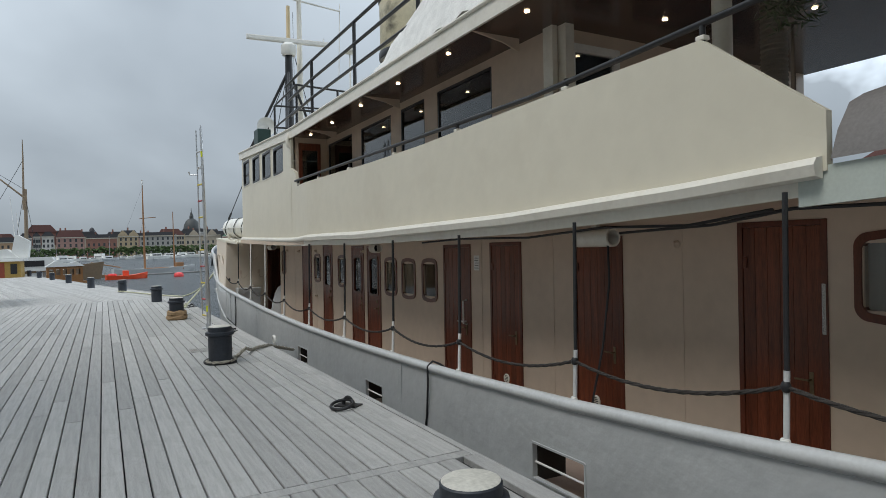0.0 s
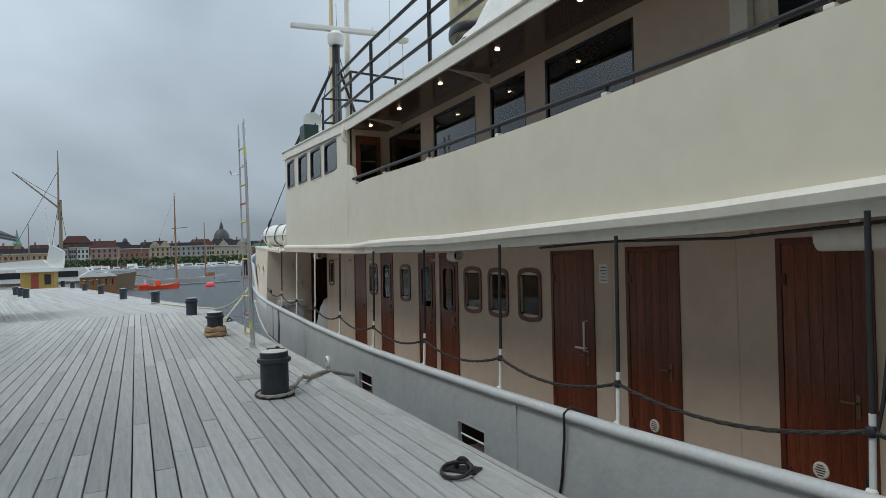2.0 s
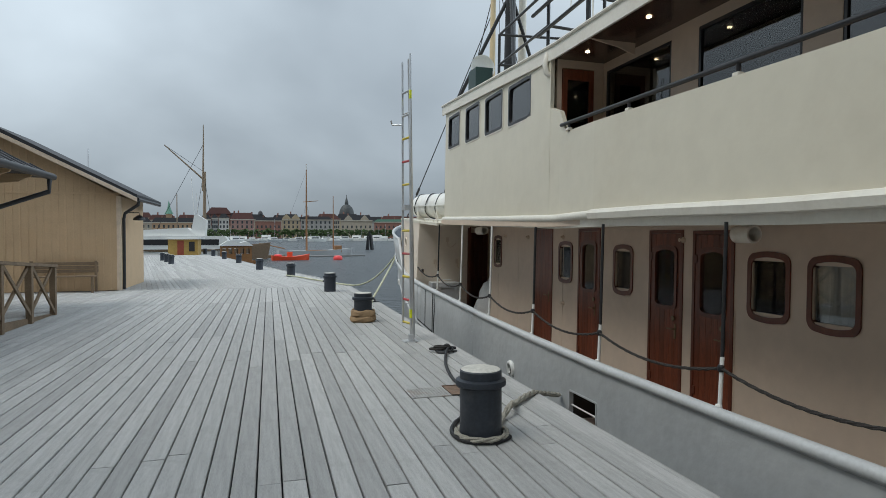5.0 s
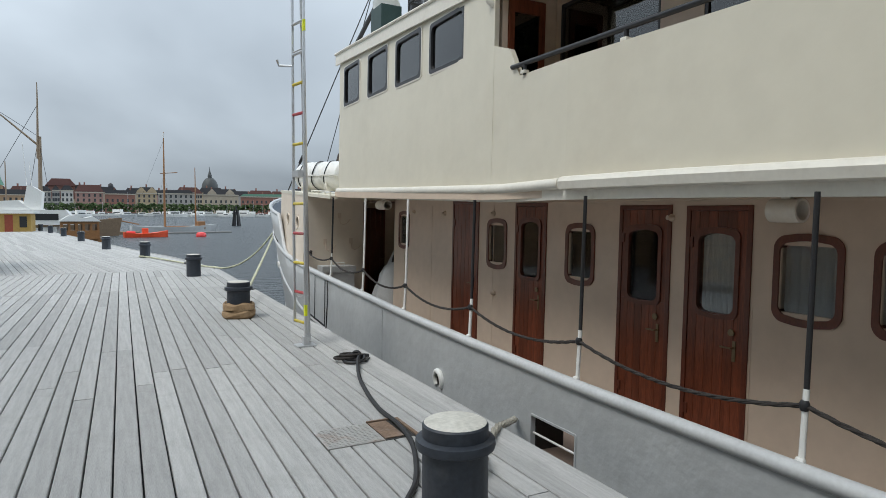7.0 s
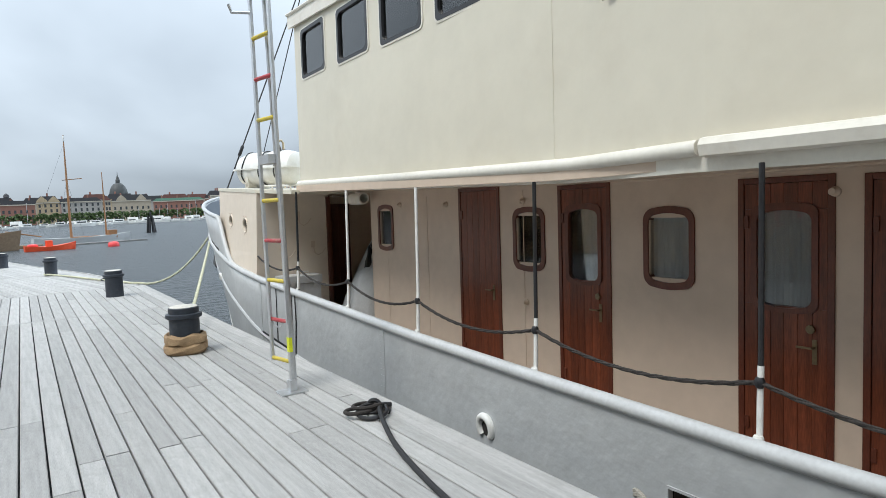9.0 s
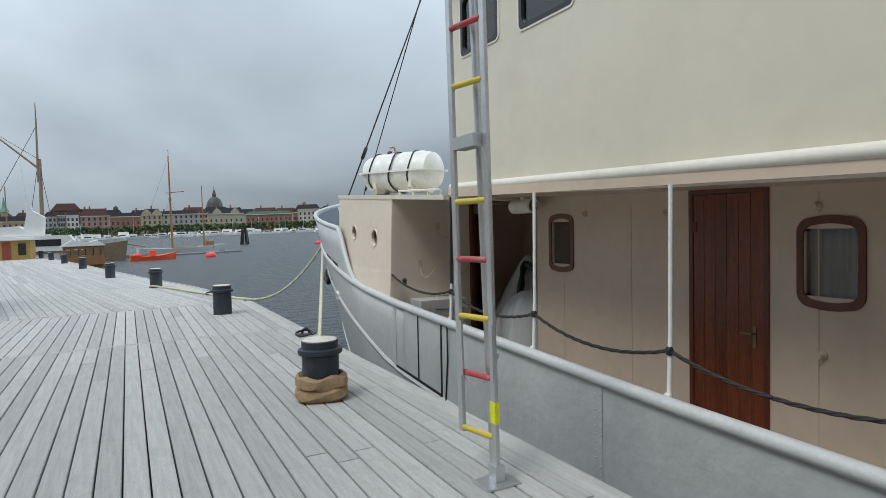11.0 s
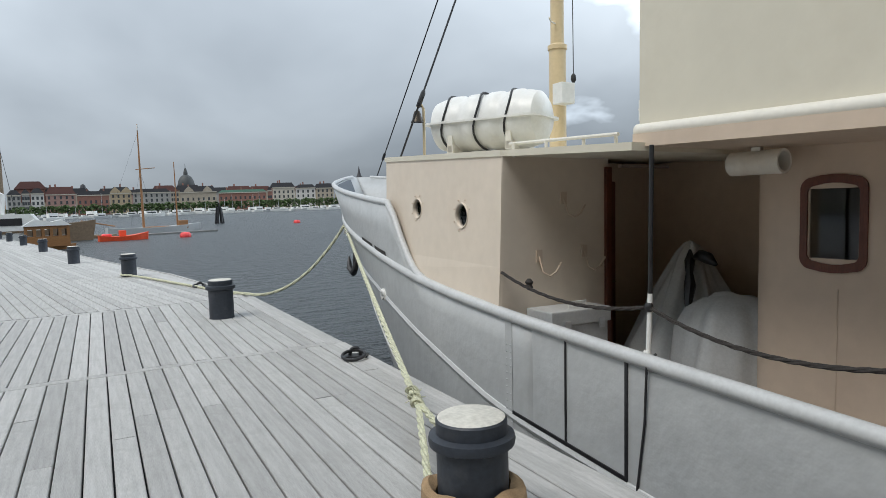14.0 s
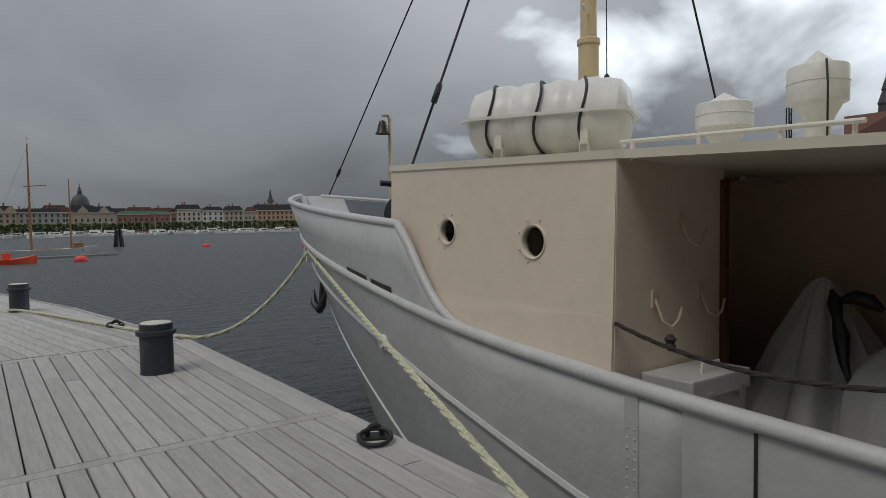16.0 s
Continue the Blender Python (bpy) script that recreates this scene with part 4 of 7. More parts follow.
# stanchions along the side deck, each with its rope eye
for y in (0.25, 1.81, 3.40, 5.06, 6.60, 8.25, 9.93, 11.50, 13.02, 14.42, 15.85):
    z0, z1 = sheer(y) + 0.03, mould(y) - 0.125
    s = part("stanchion", tube(bmesh.new(), [(HX + 0.03, y, z0 - 0.05), (HX + 0.045, y, z0 + 0.36)], 0.0155, 10), WHITE if y > 5 else RAILP, ship, "stanchion with a worn white foot and black upper length", smooth=True)
    part("stanchion_top", tube(bmesh.new(), [(HX + 0.045, y, z0 + 0.36), (HX + 0.055, y, z1 + 0.02)], 0.0138, 10), WHITE if y in (13.02, 14.42) else BLACK, s, smooth=True)
    part("rope_eye", lathe(bmesh.new(), [(0.017, -0.026), (0.024, -0.013), (0.026, 0), (0.024, 0.013), (0.017, 0.026)], (HX + 0.035, y, z0 + 0.28), 10), BLACK, s, smooth=True)
    part("foot", lathe(bmesh.new(), [(0.027, 0), (0.025, 0.02), (0.02, 0.03)], (HX + 0.022, y, z0 - 0.005), 12), WHITE, s)

# freeing port bars and edges, door grilles, weld lines, dark plates for the bow slots
for a, b, c, d in PORTS:
    f = part("port_frame", ring(bmesh.new(), outline(a + 0.004, b - 0.004, c + 0.004, d - 0.004, 0.005, 0, 1), outline(a - 0.012, b + 0.012, c - 0.012, d + 0.012, 0.01, 0, 1), "x", HX - 0.026, HX - 0.015), HULL, ship)
    # ribs are near black so the port looks shaded inside
    part("port_rib", boxes((HX + 0.025, HX + 0.30, b - 0.005, b + 0.02, c - 0.04, d + 0.04), (HX + 0.025, HX + 0.22, a, b - 0.006, d - 0.002, d + 0.02)), DARK, f, "rib behind the freeing port, coloured near black for the shade inside")
    part("port_bar", tubes([[(HX + 0.01, a, (c + d) / 2 - 0.02), (HX + 0.01, b, (c + d) / 2 - 0.02)]], 0.009, 8), WHITE, f)
for y, z in ((4.30, 0.06), (5.75, 0.02)):
    g_ = part("door_grille", lathe(bmesh.new(), [(0.055, 0.0), (0.055, -0.006), (0.048, -0.010)], (WX - 0.0055, y, z), 20, "x"), CREAM_TRIM, ship, "round louvred door grille")
    for k in range(5):
        part("slot", boxes((WX - 0.018, WX - 0.0158, y - 0.036 + 0.008 * abs(k - 2), y + 0.036 - 0.008 * abs(k - 2), z - 0.034 + 0.016 * k, z - 0.028 + 0.016 * k)), BLACK, g_)
part("white_door_pull", tubes([[(WX - 0.01, 6.60, 0.55), (WX - 0.06, 6.60, 0.56), (WX - 0.06, 6.60, 0.84), (WX - 0.01, 6.60, 0.85)], [(WX - 0.01, 6.62, 0.58), (WX - 0.05, 6.62, 0.58), (WX - 0.05, 6.75, 0.58)]], 0.011, 8), WHITE, ship, "white door pull")
part("notice", boxes((WX - 0.006, WX - 0.001, 6.30, 6.42, 1.22, 1.40)), WHITE, ship, "small white notice by the door")
for k in range(5):
    part("notice_line", boxes((WX - 0.008, WX - 0.0065, 6.315, 6.405 - 0.01 * (k % 3), 1.245 + 0.03 * k, 1.252 + 0.03 * k)), BLACK, ship)
part("door_seal", boxes((WX - 0.012, WX - 0.006, 2.19, 2.215, 0.9, 1.22)), WHITE, ship)
for y in (15.34, 9.3, 6.25, 4.9, 3.3, 12.75, 14.4):
    part("weld_line", tubes([[(WX - 0.001, y, DECK_Z), (WX - 0.001, y, 1.6 if y not in (15.34, 9.3) else 0.85)]], 0.004, 5), BEIGE, ship)
for y, z in ((15.0, 1.52), (12.75, 1.5), (12.72, 0.56), (10.05, 1.47), (14.0, 1.5), (3.35, 1.49)):
    part("wall_fitting", lathe(bmesh.new(), [(0.03, 0.0), (0.03, -0.015), (0.015, -0.03), (0.012, -0.05), (0.02, -0.055)], (WX - 0.001, y, z), 12, "x"), BEIGE, ship, "painted over fitting", smooth=True)
# the bow isn't pierced: dark plates on the plating stand for the slots' shade
for ya, yb in ((19.78, 20.22), (20.32, 20.86)):
    bm = bmesh.new()
    lo_, hi_ = [], []
    for k in range(7):
        y = ya + (yb - ya) * k / 6
        z = sheer(y) + 0.05
        lo_.append(bm.verts.new((hull_x(y, z) - 0.026, y, z))); hi_.append(bm.verts.new((hull_x(y, z + 0.095) - 0.026, y, z + 0.095)))
    for k in range(6):
        bm.faces.new((lo_[k], lo_[k + 1], hi_[k + 1], hi_[k]))
    part("bow_slot", bm, DARK, ship, "dark plate standing for a shaded freeing slot over the bow rail")

# ---- things on the ship ----
EYES = [(HX + 0.035, y, sheer(y) + 0.31) for y in (-2.0, 0.25, 1.81, 3.40, 5.06, 6.60, 8.25, 9.93, 11.50, 13.02, 14.42, 15.85)]
bm = bmesh.new()
line = []
for a, b in zip(EYES, EYES[1:]):
    line += rope_points(a, b, 0.11, 10)[:-1]
line += rope_points(EYES[-1], (2.72, 17.33, 0.86), 0.10, 10)
twisted(bm, line, 0.0125, turns=10)
single("guard_rope", bm, ROPE_D, "dark guard rope slung between the ship's stanchions", "rope", smooth=True, base=line[0])

# upper handrail
hr = thing("upper_handrail", (2.9, 6, 2.65), "black handrail on short posts over the cream side screen", "handrail")
part("bar", tube(bmesh.new(), [(2.88, y, lerp_table([(-4, 2.98), (2.0, 2.79), (4, 2.71), (11.1, 2.76)], y)) for y in [-4 + 15.1 * i / 30 for i in range(31)]], 0.021, 10), BLACK, hr, smooth=True)
for y in (2.37, 3.6, 5.25, 6.75, 8.3, 9.7, 10.9):
    part("post", tubes([[(2.88, y, tops(y) - 0.01), (2.88, y, tops(y) + 0.09)]], 0.018), BLACK, hr)
    part("cap", boxes((2.85, 2.905, y - 0.03, y + 0.03, tops(y) + 0.0005, tops(y) + 0.03), bevel=0.008), CREAM_TRIM, hr)

# life raft canister
raft = thing("life_raft_canister", (3.45, 18.45, 1.87), "white fibreglass life raft canister with dark lashings", "life raft")
rm = Matrix.Translation((3.37, 18.44, 2.20)) @ Matrix.Scale(0.9, 4) @ Matrix.Rotation(math.atan2(0.47, -0.88) * -1, 4, "Z")


def raft_mesh(profile, n=28, squash=1.0):
    bm = lathe(bmesh.new(), profile, (0, 0, 0), n, "y")
    bmesh.ops.transform(bm, matrix=rm, verts=bm.verts[:])
    return bm


prof = [(0.05, -0.66), (0.2, -0.65), (0.27, -0.60), (0.295, -0.5)]
for c in (-0.36, -0.12, 0.12, 0.36):
    prof += [(0.295, c - 0.085), (0.312, c - 0.06), (0.312, c + 0.06), (0.295, c + 0.085)]
prof += [(0.295, 0.5), (0.27, 0.60), (0.2, 0.65), (0.05, 0.66)]
part("shell", raft_mesh(prof), GRP, raft, smooth=True)
bm = ring(bmesh.new(), outline(-0.29, 0.29, -0.66, 0.66, 0.12), outline(-0.335, 0.335, -0.70, 0.70, 0.15), "x", -0.012, 0.012)
bmesh.ops.transform(bm, matrix=rm @ Matrix.Rotation(math.pi / 2, 4, "Y") @ Matrix.Rotation(math.pi / 2, 4, "X"), verts=bm.verts[:])
part("flange", bm, GRP, raft, "flange where the two shells meet")
for c in (-0.42, -0.02, 0.34):
    bm = bmesh.new()
    pts = [Vector((0.318 * math.cos(a), c + 0.03 * math.sin(3 * a), 0.318 * math.sin(a))) for a in [k * math.tau / 28 for k in range(29)]]
    tube(bm, [rm @ p for p in pts], 0.011, 6)
    part("lashing", bm, BLACK, raft, smooth=True)
for c in (-0.35, 0.35):
    bm = boxes((-0.28, 0.28, c - 0.04, c + 0.04, -0.33, -0.24), bevel=0.01)
    for sx in (-1, 1):
        box(bm, sx * 0.25 - 0.03, sx * 0.25 + 0.03, c - 0.03, c + 0.03, -0.33, -0.12)
    bmesh.ops.transform(bm, matrix=rm, verts=bm.verts[:])
    part("cradle", bm, CREAM_TRIM, raft, "cream steel cradle")


def vent(x, y, z0, z1, r, label):
    v = thing("mushroom_vent", (x, y, z0), label, "vent", "mushroom vents")
    h = z1 - z0
    part("neck", lathe(bmesh.new(), [(r * 0.44, 0), (r * 0.44, h * 0.42), (r * 0.82, h * 0.58), (r * 0.88, h * 0.60)], (x, y, z0), 24), WHITE, v, smooth=True)
    part("head", lathe(bmesh.new(), [(r * 0.95, h * 0.585), (r, h * 0.60), (r, h * 0.86), (r * 0.97, h * 0.87)], (x, y, z0), 28), WHITE, v, smooth=True)
    part("cap", lathe(bmesh.new(), [(r * 0.93, h * 0.87), (r * 0.62, h * 0.885), (0.01, h)], (x, y, z0), 24), WHITE, v, "shallow cone cap")
    part("seam", tube(bmesh.new(), [(x + (r + 0.002) * math.cos(a), y + (r + 0.002) * math.sin(a), z0 + h * 0.74) for a in [k * math.tau / 28 for k in range(29)]], 0.004, 6), CREAM_TRIM, v)


vent(5.60, 18.31, 1.83, 2.66, 0.255, "white painted mushroom vent on the forecastle roof")
vent(5.28, 17.36, 1.78, 2.78, 0.22, "white painted mushroom vent with a hanging cable")
bm = tube(bmesh.new(), [(5.09, 17.22, 2.66), (5.02, 17.18, 2.45), (5.04, 17.19, 2.1), (5.15, 17.25, 1.83)], 0.008, 6)
single("vent_cable", bm, CABLE, "black cable hanging beside the white vent", "cable", smooth=True, base=(5.15, 17.25, 1.83))

# foremast and rigging
mast = thing("foremast", (5.08, 19.5, 1.88), "cream painted steel foremast with steps and stays", "mast")
part("lower_mast", tube(bmesh.new(), [(5.08, 19.5, 1.86), (5.08, 19.5, 3.35)], 0.105, 20), BUFF, mast, smooth=True)
part("upper_mast", tube(bmesh.new(), [(5.08, 19.5, 3.3), (5.08, 19.5, 9.2)], [0.085, 0.06], 18), BUFF, mast, smooth=True)
part("collar", lathe(bmesh.new(), [(0.12, 0), (0.12, 0.05), (0.09, 0.07)], (5.08, 19.5, 3.3), 20), BUFF, mast)
for z in (3.6, 4.0, 4.4, 4.8):
    part("step", tubes([[(5.01, 19.45, z), (4.90, 19.40, z), (4.86, 19.38, z + 0.04)]], 0.01, 6), CREAM_TRIM, mast)
part("mast_box", boxes((4.90, 5.10, 19.2, 19.38, 2.6, 2.85), bevel=0.01), WHITE, mast)
part("halyard", tubes([[(5.25, 19.4, 2.9), (5.2, 19.4, 9.0)]], 0.006, 6), CABLE, mast)
part("halyard_knot", lathe(bmesh.new(), [(0.01, -0.06), (0.035, -0.02), (0.03, 0.03), (0.01, 0.06)], (5.25, 19.4, 2.95), 10), CABLE, mast, smooth=True)


def stay(a, b, bottle, label):
    a, b = Vector(a), Vector(b)
    d = (b - a).normalized()
    s = thing("stay", a, label, "stay", "mast stays")
    part("wire", tube(bmesh.new(), [a + d * bottle, b], 0.012, 8), BLACK, s, smooth=True)
    part("bottlescrew", tube(bmesh.new(), [a, a + d * (bottle - 0.22), a + d * (bottle - 0.2), a + d * (bottle - 0.04), a + d * bottle], [0.012, 0.012, 0.03, 0.03, 0.014], 8), BLACK, s, "tensioning screw", smooth=True)


stay((5.6, 26.45, 2.12), (5.22, 19.5, 8.2), 0.7, "black forestay running from the stem to the mast")
stay((2.99, 19.72, 1.93), (5.15, 19.6, 7.3), 0.85, "black shroud with a turnbuckle at the forecastle corner")
stay((6.5, 18.68, 1.86), (5.25, 19.42, 7.6), 0.5, "black shroud on the far side of the forecastle")

# ship's bell and windlass on the foredeck
bell = thing("ship_bell", (5.7, 24.6, 0.98), "dark bronze bell hung from a cream post", "bell")
part("post", tubes([[(5.85, 24.6, 0.98), (5.85, 24.6, 3.35), (5.80, 24.6, 3.42), (5.70, 24.6, 3.40)]], 0.03, 10), BUFF, bell, smooth=True)
part("bell_body", lathe(bmesh.new(), [(0.13, 0), (0.10, 0.05), (0.075, 0.16), (0.05, 0.22), (0.01, 0.24)], (5.70, 24.6, 3.08), 18), mat("dark_bronze", (0.05, 0.04, 0.03), 0.4, metal=0.7), bell, smooth=True)
wl = thing("windlass", (3.75, 20.6, 0.98), "black anchor windlass on the foredeck", "windlass")
part("drum", lathe(bmesh.new(), [(0.2, -0.18), (0.22, -0.15), (0.13, -0.08), (0.13, 0.08), (0.22, 0.15), (0.2, 0.18)], (3.55, 20.6, 1.52), 20, "x"), BLACK, wl, smooth=True)
part("frame", boxes((3.72, 3.80, 20.45, 20.75, 0.98, 1.85), (3.80, 4.30, 20.40, 20.8, 0.98, 1.5), bevel=0.01), BLACK, wl)
part("lever", tubes([[(3.75, 20.6, 1.85), (3.3, 20.75, 1.88)]], 0.03, 8), BLACK, wl)

# tarpaulin over deck gear, storage chest, hooks
gear = thing("covered_deck_gear", (4.3, 16.7, DECK_Z), "tall deck gear under a torn grey tarpaulin", "tarpaulin")


def shroud(rows, folds, seed, depth=1.0, n=72):
    """Cloth hung over a shape: rows of (height, radius, x, y), with hanging folds that fade upwards."""
    bm = bmesh.new()
    lines = []
    top_z = rows[-1][0]
    for z, r, cx_, cy_ in rows:
        low = 1 - z / top_z
        line = []
        for k in range(n):
            a = k * math.tau / n
            w = noise.noise(Vector((math.cos(a) * 1.3, math.sin(a) * 1.3, z * 1.2 + seed)))
            f = 1 + depth * (0.10 + 0.07 * low) * math.sin(folds * a + 2.5 * w + seed + 1.4 * z) + depth * 0.05 * math.sin(2.3 * folds * a - 2 * z + seed) + 0.22 * w
            line.append(bm.verts.new((cx_ + r * f * math.cos(a), cy_ + r * f * math.sin(a), DECK_Z + z + 0.03 * w * (z > 0.01))))
        lines.append(line)
    for A, B_ in zip(lines, lines[1:]):
        for k in range(n):
            bm.faces.new((A[k], A[(k + 1) % n], B_[(k + 1) % n], B_[k]))
    bm.faces.new(lines[-1])
    return bm


part("peak_cover", shroud([(0.0, 0.40, 4.32, 16.88), (0.15, 0.46, 4.33, 16.88), (0.35, 0.50, 4.35, 16.89), (0.6, 0.45, 4.38, 16.91), (0.85, 0.36, 4.41, 16.93), (1.05, 0.27, 4.43, 16.94), (1.22, 0.19, 4.45, 16.95), (1.36, 0.12, 4.46, 16.96), (1.44, 0.06, 4.46, 16.96), (1.46, 0.01, 4.46, 16.96)], 6, 0.4), TARP, gear, "grey tarpaulin drawn up to a peak", smooth=True)
part("low_cover", shroud([(0.0, 0.36, 4.12, 16.30), (0.3, 0.40, 4.12, 16.30), (0.6, 0.42, 4.13, 16.31), (0.85, 0.40, 4.14, 16.32), (1.0, 0.33, 4.15, 16.33), (1.08, 0.20, 4.15, 16.34), (1.10, 0.02, 4.15, 16.34)], 5, 2.1, 0.65), TARP, gear, "grey tarpaulin over a lower part", smooth=True)
bm = tube(bmesh.new(), [(4.33, 16.87, 0.98), (4.28, 16.83, 0.90), (4.24, 16.80, 0.80), (4.20, 16.76, 0.70), (4.13, 16.72, 0.56), (4.08, 16.66, 0.42)], [0.012, 0.045, 0.03, 0.05, 0.03, 0.008], 7)
part("torn_hole", bm, BLACK, gear, "black gear showing through a tear", smooth=True)
part("tiller", tube(bmesh.new(), [(4.30, 16.80, 0.92), (4.25, 16.70, 0.95), (4.24, 16.62, 0.93), (4.25, 16.55, 0.88)], [0.02, 0.045, 0.05, 0.015], 10), BLACK, gear, "black moulded handle", smooth=True)
part("wheel", lathe(bmesh.new(), [(0.10, -0.05), (0.19, -0.05), (0.22, -0.02), (0.22, 0.02), (0.19, 0.05), (0.10, 0.05)], (3.98, 17.20, DECK_Z + 0.22), 24, "x"), BLACK, gear, "black rubber wheel", smooth=True)
chest = thing("storage_chest", (3.25, 17.0, DECK_Z), "pale grey metal deck chest with latches", "chest")
part("body", boxes((2.97, 3.54, 17.02, 17.31, DECK_Z, 0.44), bevel=0.008), RAILP, chest)
part("lid", boxes((2.95, 3.56, 17.00, 17.325, 0.442, 0.56), bevel=0.012), RAILP, chest)
part("carry_handle", tubes([[(3.2, 17.1, 0.56), (3.2, 17.1, 0.61), (3.38, 17.1, 0.61), (3.38, 17.1, 0.56)]], 0.007, 6), WHITE, chest)
for x in (3.1, 3.45):
    part("latch", boxes((x - 0.03, x + 0.03, 16.985, 16.998, 0.40, 0.48), bevel=0.003), STEEL, chest)
for x, z in ((3.18, 0.86), (3.44, 1.33), (3.66, 0.88)):
    bm = tubes([[(x - 0.09, 17.335, z + 0.12), (x - 0.085, 17.28, z - 0.02), (x - 0.04, 17.25, z - 0.05), (x + 0.02, 17.25, z - 0.02), (x + 0.09, 17.27, z + 0.05)]], 0.008, 6)
    box(bm, x - 0.12, x - 0.06, 17.325, 17.338, z + 0.06, z + 0.16)
    single("wall_hook", bm, BEIGE, "beige painted steel hook on the bulkhead", "hook", "hooks on the bulkhead", base=(x, 17.33, z))
bm = lathe(bmesh.new(), [(0.012, -0.0), (0.03, 0.02), (0.02, 0.04), (0.032, 0.06), (0.012, 0.085)], (2.74, 17.0, 0.755), 12)
single("rope_knot", bm, ROPE_D, "dark knotted rope end at the forecastle corner", "knot", smooth=True, base=(2.74, 17.0, 0.755))

# cowl pipes under the soffit
for y0, y1, x, z in ((3.55, 3.95, 3.28, 1.55), (15.55, 15.9, 3.55, 1.62), (8.8, 9.0, 3.5, 1.52)):
    c = thing("vent_pipe", (x, (y0 + y1) / 2, z + 0.1), "white painted vent pipe under the deck above", "pipe", "vent pipes")
    part("barrel", ring(bmesh.new(), [(x + 0.06 * math.cos(k * math.tau / 20), z + 0.06 * math.sin(k * math.tau / 20)) for k in range(20)], [(x + 0.075 * math.cos(k * math.tau / 20), z + 0.075 * math.sin(k * math.tau / 20)) for k in range(20)], "y", y0, y1), CREAM_TRIM, c, smooth=True)
    part("bracket", boxes((x - 0.02, x + 0.02, (y0 + y1) / 2 - 0.03, (y0 + y1) / 2 + 0.03, z + 0.07, mould(y0) - 0.10)), CREAM_TRIM, c)
    # near-black plate in the bore stands for the shade inside the pipe
    part("inner", boxes((x - 0.045, x + 0.045, y1 - 0.05, y1 - 0.04, z - 0.045, z + 0.045)), DARK, c)
for run_ in ([(3.25, 3.58, 1.5), (3.24, 3.56, 1.2), (3.2, 3.6, 0.7), (3.12, 3.66, 0.2), (3.1, 3.7, DECK_Z + 0.01)], [(2.95, 2.0, 1.66), (3.0, 2.6, 1.60), (3.05, 3.4, 1.62), (3.1, 4.4, 1.57), (3.05, 5.5, 1.585), (3.0, 6.3, 1.56)], [(2.93, 0.4, 1.70), (2.98, 1.2, 1.65), (2.97, 1.9, 1.66), (3.1, 2.5, 1.6), (3.3, 3.5, 1.58)]):
    single("deck_cable", tubes([run_], 0.010, 6), CABLE, "black cable looped under the deck above the doors", "cable", "cables under the deck", smooth=True, base=run_[0])

# ---- roof gear ----
rr = thing("roof_railing", (3.25, 8.5, 3.82), "black tubular roof railing with three bars", "railing")
for z in (4.32, 4.66, 5.0):
    part("bar", tubes([[(3.25, 3.0, z), (3.25, 11.3, z), (3.25, 12.6 + (z - 4.3) * 0.6, z - 0.05)]], 0.026, 8), BLACK, rr, smooth=True)
for y in (4.6, 6.8, 9.0, 11.2):
    part("post", tubes([[(3.25, y, roof_z(y) + 0.13), (3.25, y, 5.0)]], 0.03, 8), BLACK, rr)
gan = thing("roof_gantry", (3.4, 12.6, 3.86), "black welded frame on the wheelhouse roof", "frame")
for z in (4.35, 4.85):
    part("bar", tubes([[(3.3, 12.4, z), (5.0, 12.6, z), (5.0, 14.2, z), (3.35, 14.4, z), (3.3, 12.4, z)]], 0.022, 8), BLACK, gan)
for x, y in ((3.3, 12.4), (5.0, 12.6), (3.35, 14.4), (5.0, 14.2), (4.2, 12.5)):
    part("post", tubes([[(x, y, roof_z(y) + 0.13), (x, y, 4.85)]], 0.025, 8), BLACK, gan)
fun = thing("funnel", (4.85, 10.3, 3.8), "cream funnel with dark bands and flaking paint", "funnel")
part("neck", lathe(bmesh.new(), [(0.42, 0), (0.42, 1.2)], (4.85, 10.3, 3.8), 28), BLACK, fun, smooth=True)
part("drum", lathe(bmesh.new(), [(0.52, 1.15), (0.56, 1.2), (0.57, 2.6), (0.54, 2.65)], (4.85, 10.3, 3.8), 36), mat("flaking_cream_paint", (0.55, 0.50, 0.36), 0.5, stain=(0.02, 0.02, 0.02), stain_amount=0.95, stain_scale=1.7), fun, smooth=True)
for z in (1.22, 2.25):
    part("band", lathe(bmesh.new(), [(0.575, z - 0.07), (0.585, z - 0.05), (0.585, z + 0.05), (0.575, z + 0.07)], (4.85, 10.3, 3.8), 36), BLACK, fun, smooth=True)
bm = bmesh.new()
vs = []
for i in range(15):
    y = 4.2 + 3.6 * i / 14
    h = 1.0 * math.sin(math.pi * (i + 0.6) / 15.2) ** 0.6
    vs.append([bm.verts.new((3.45 + 0.5 * u, y, 3.80 + max(0, h * (1 - abs(u) ** 1.6)) + 0.05 * math.sin(3 * i + 5 * u))) for u in (-1, -0.7, -0.35, 0, 0.35, 0.7, 1)])
for A, B in zip(vs, vs[1:]):
    for k in range(6):
        bm.faces.new((A[k], A[k + 1], B[k + 1], B[k]))
cover = single("white_boat_cover", bm, mat("white_tarpaulin", (0.74, 0.74, 0.72), 0.6, bump=0.3), "white tarpaulin over a boat on the roof", "tarpaulin", smooth=True, base=(3.45, 6, 3.78))

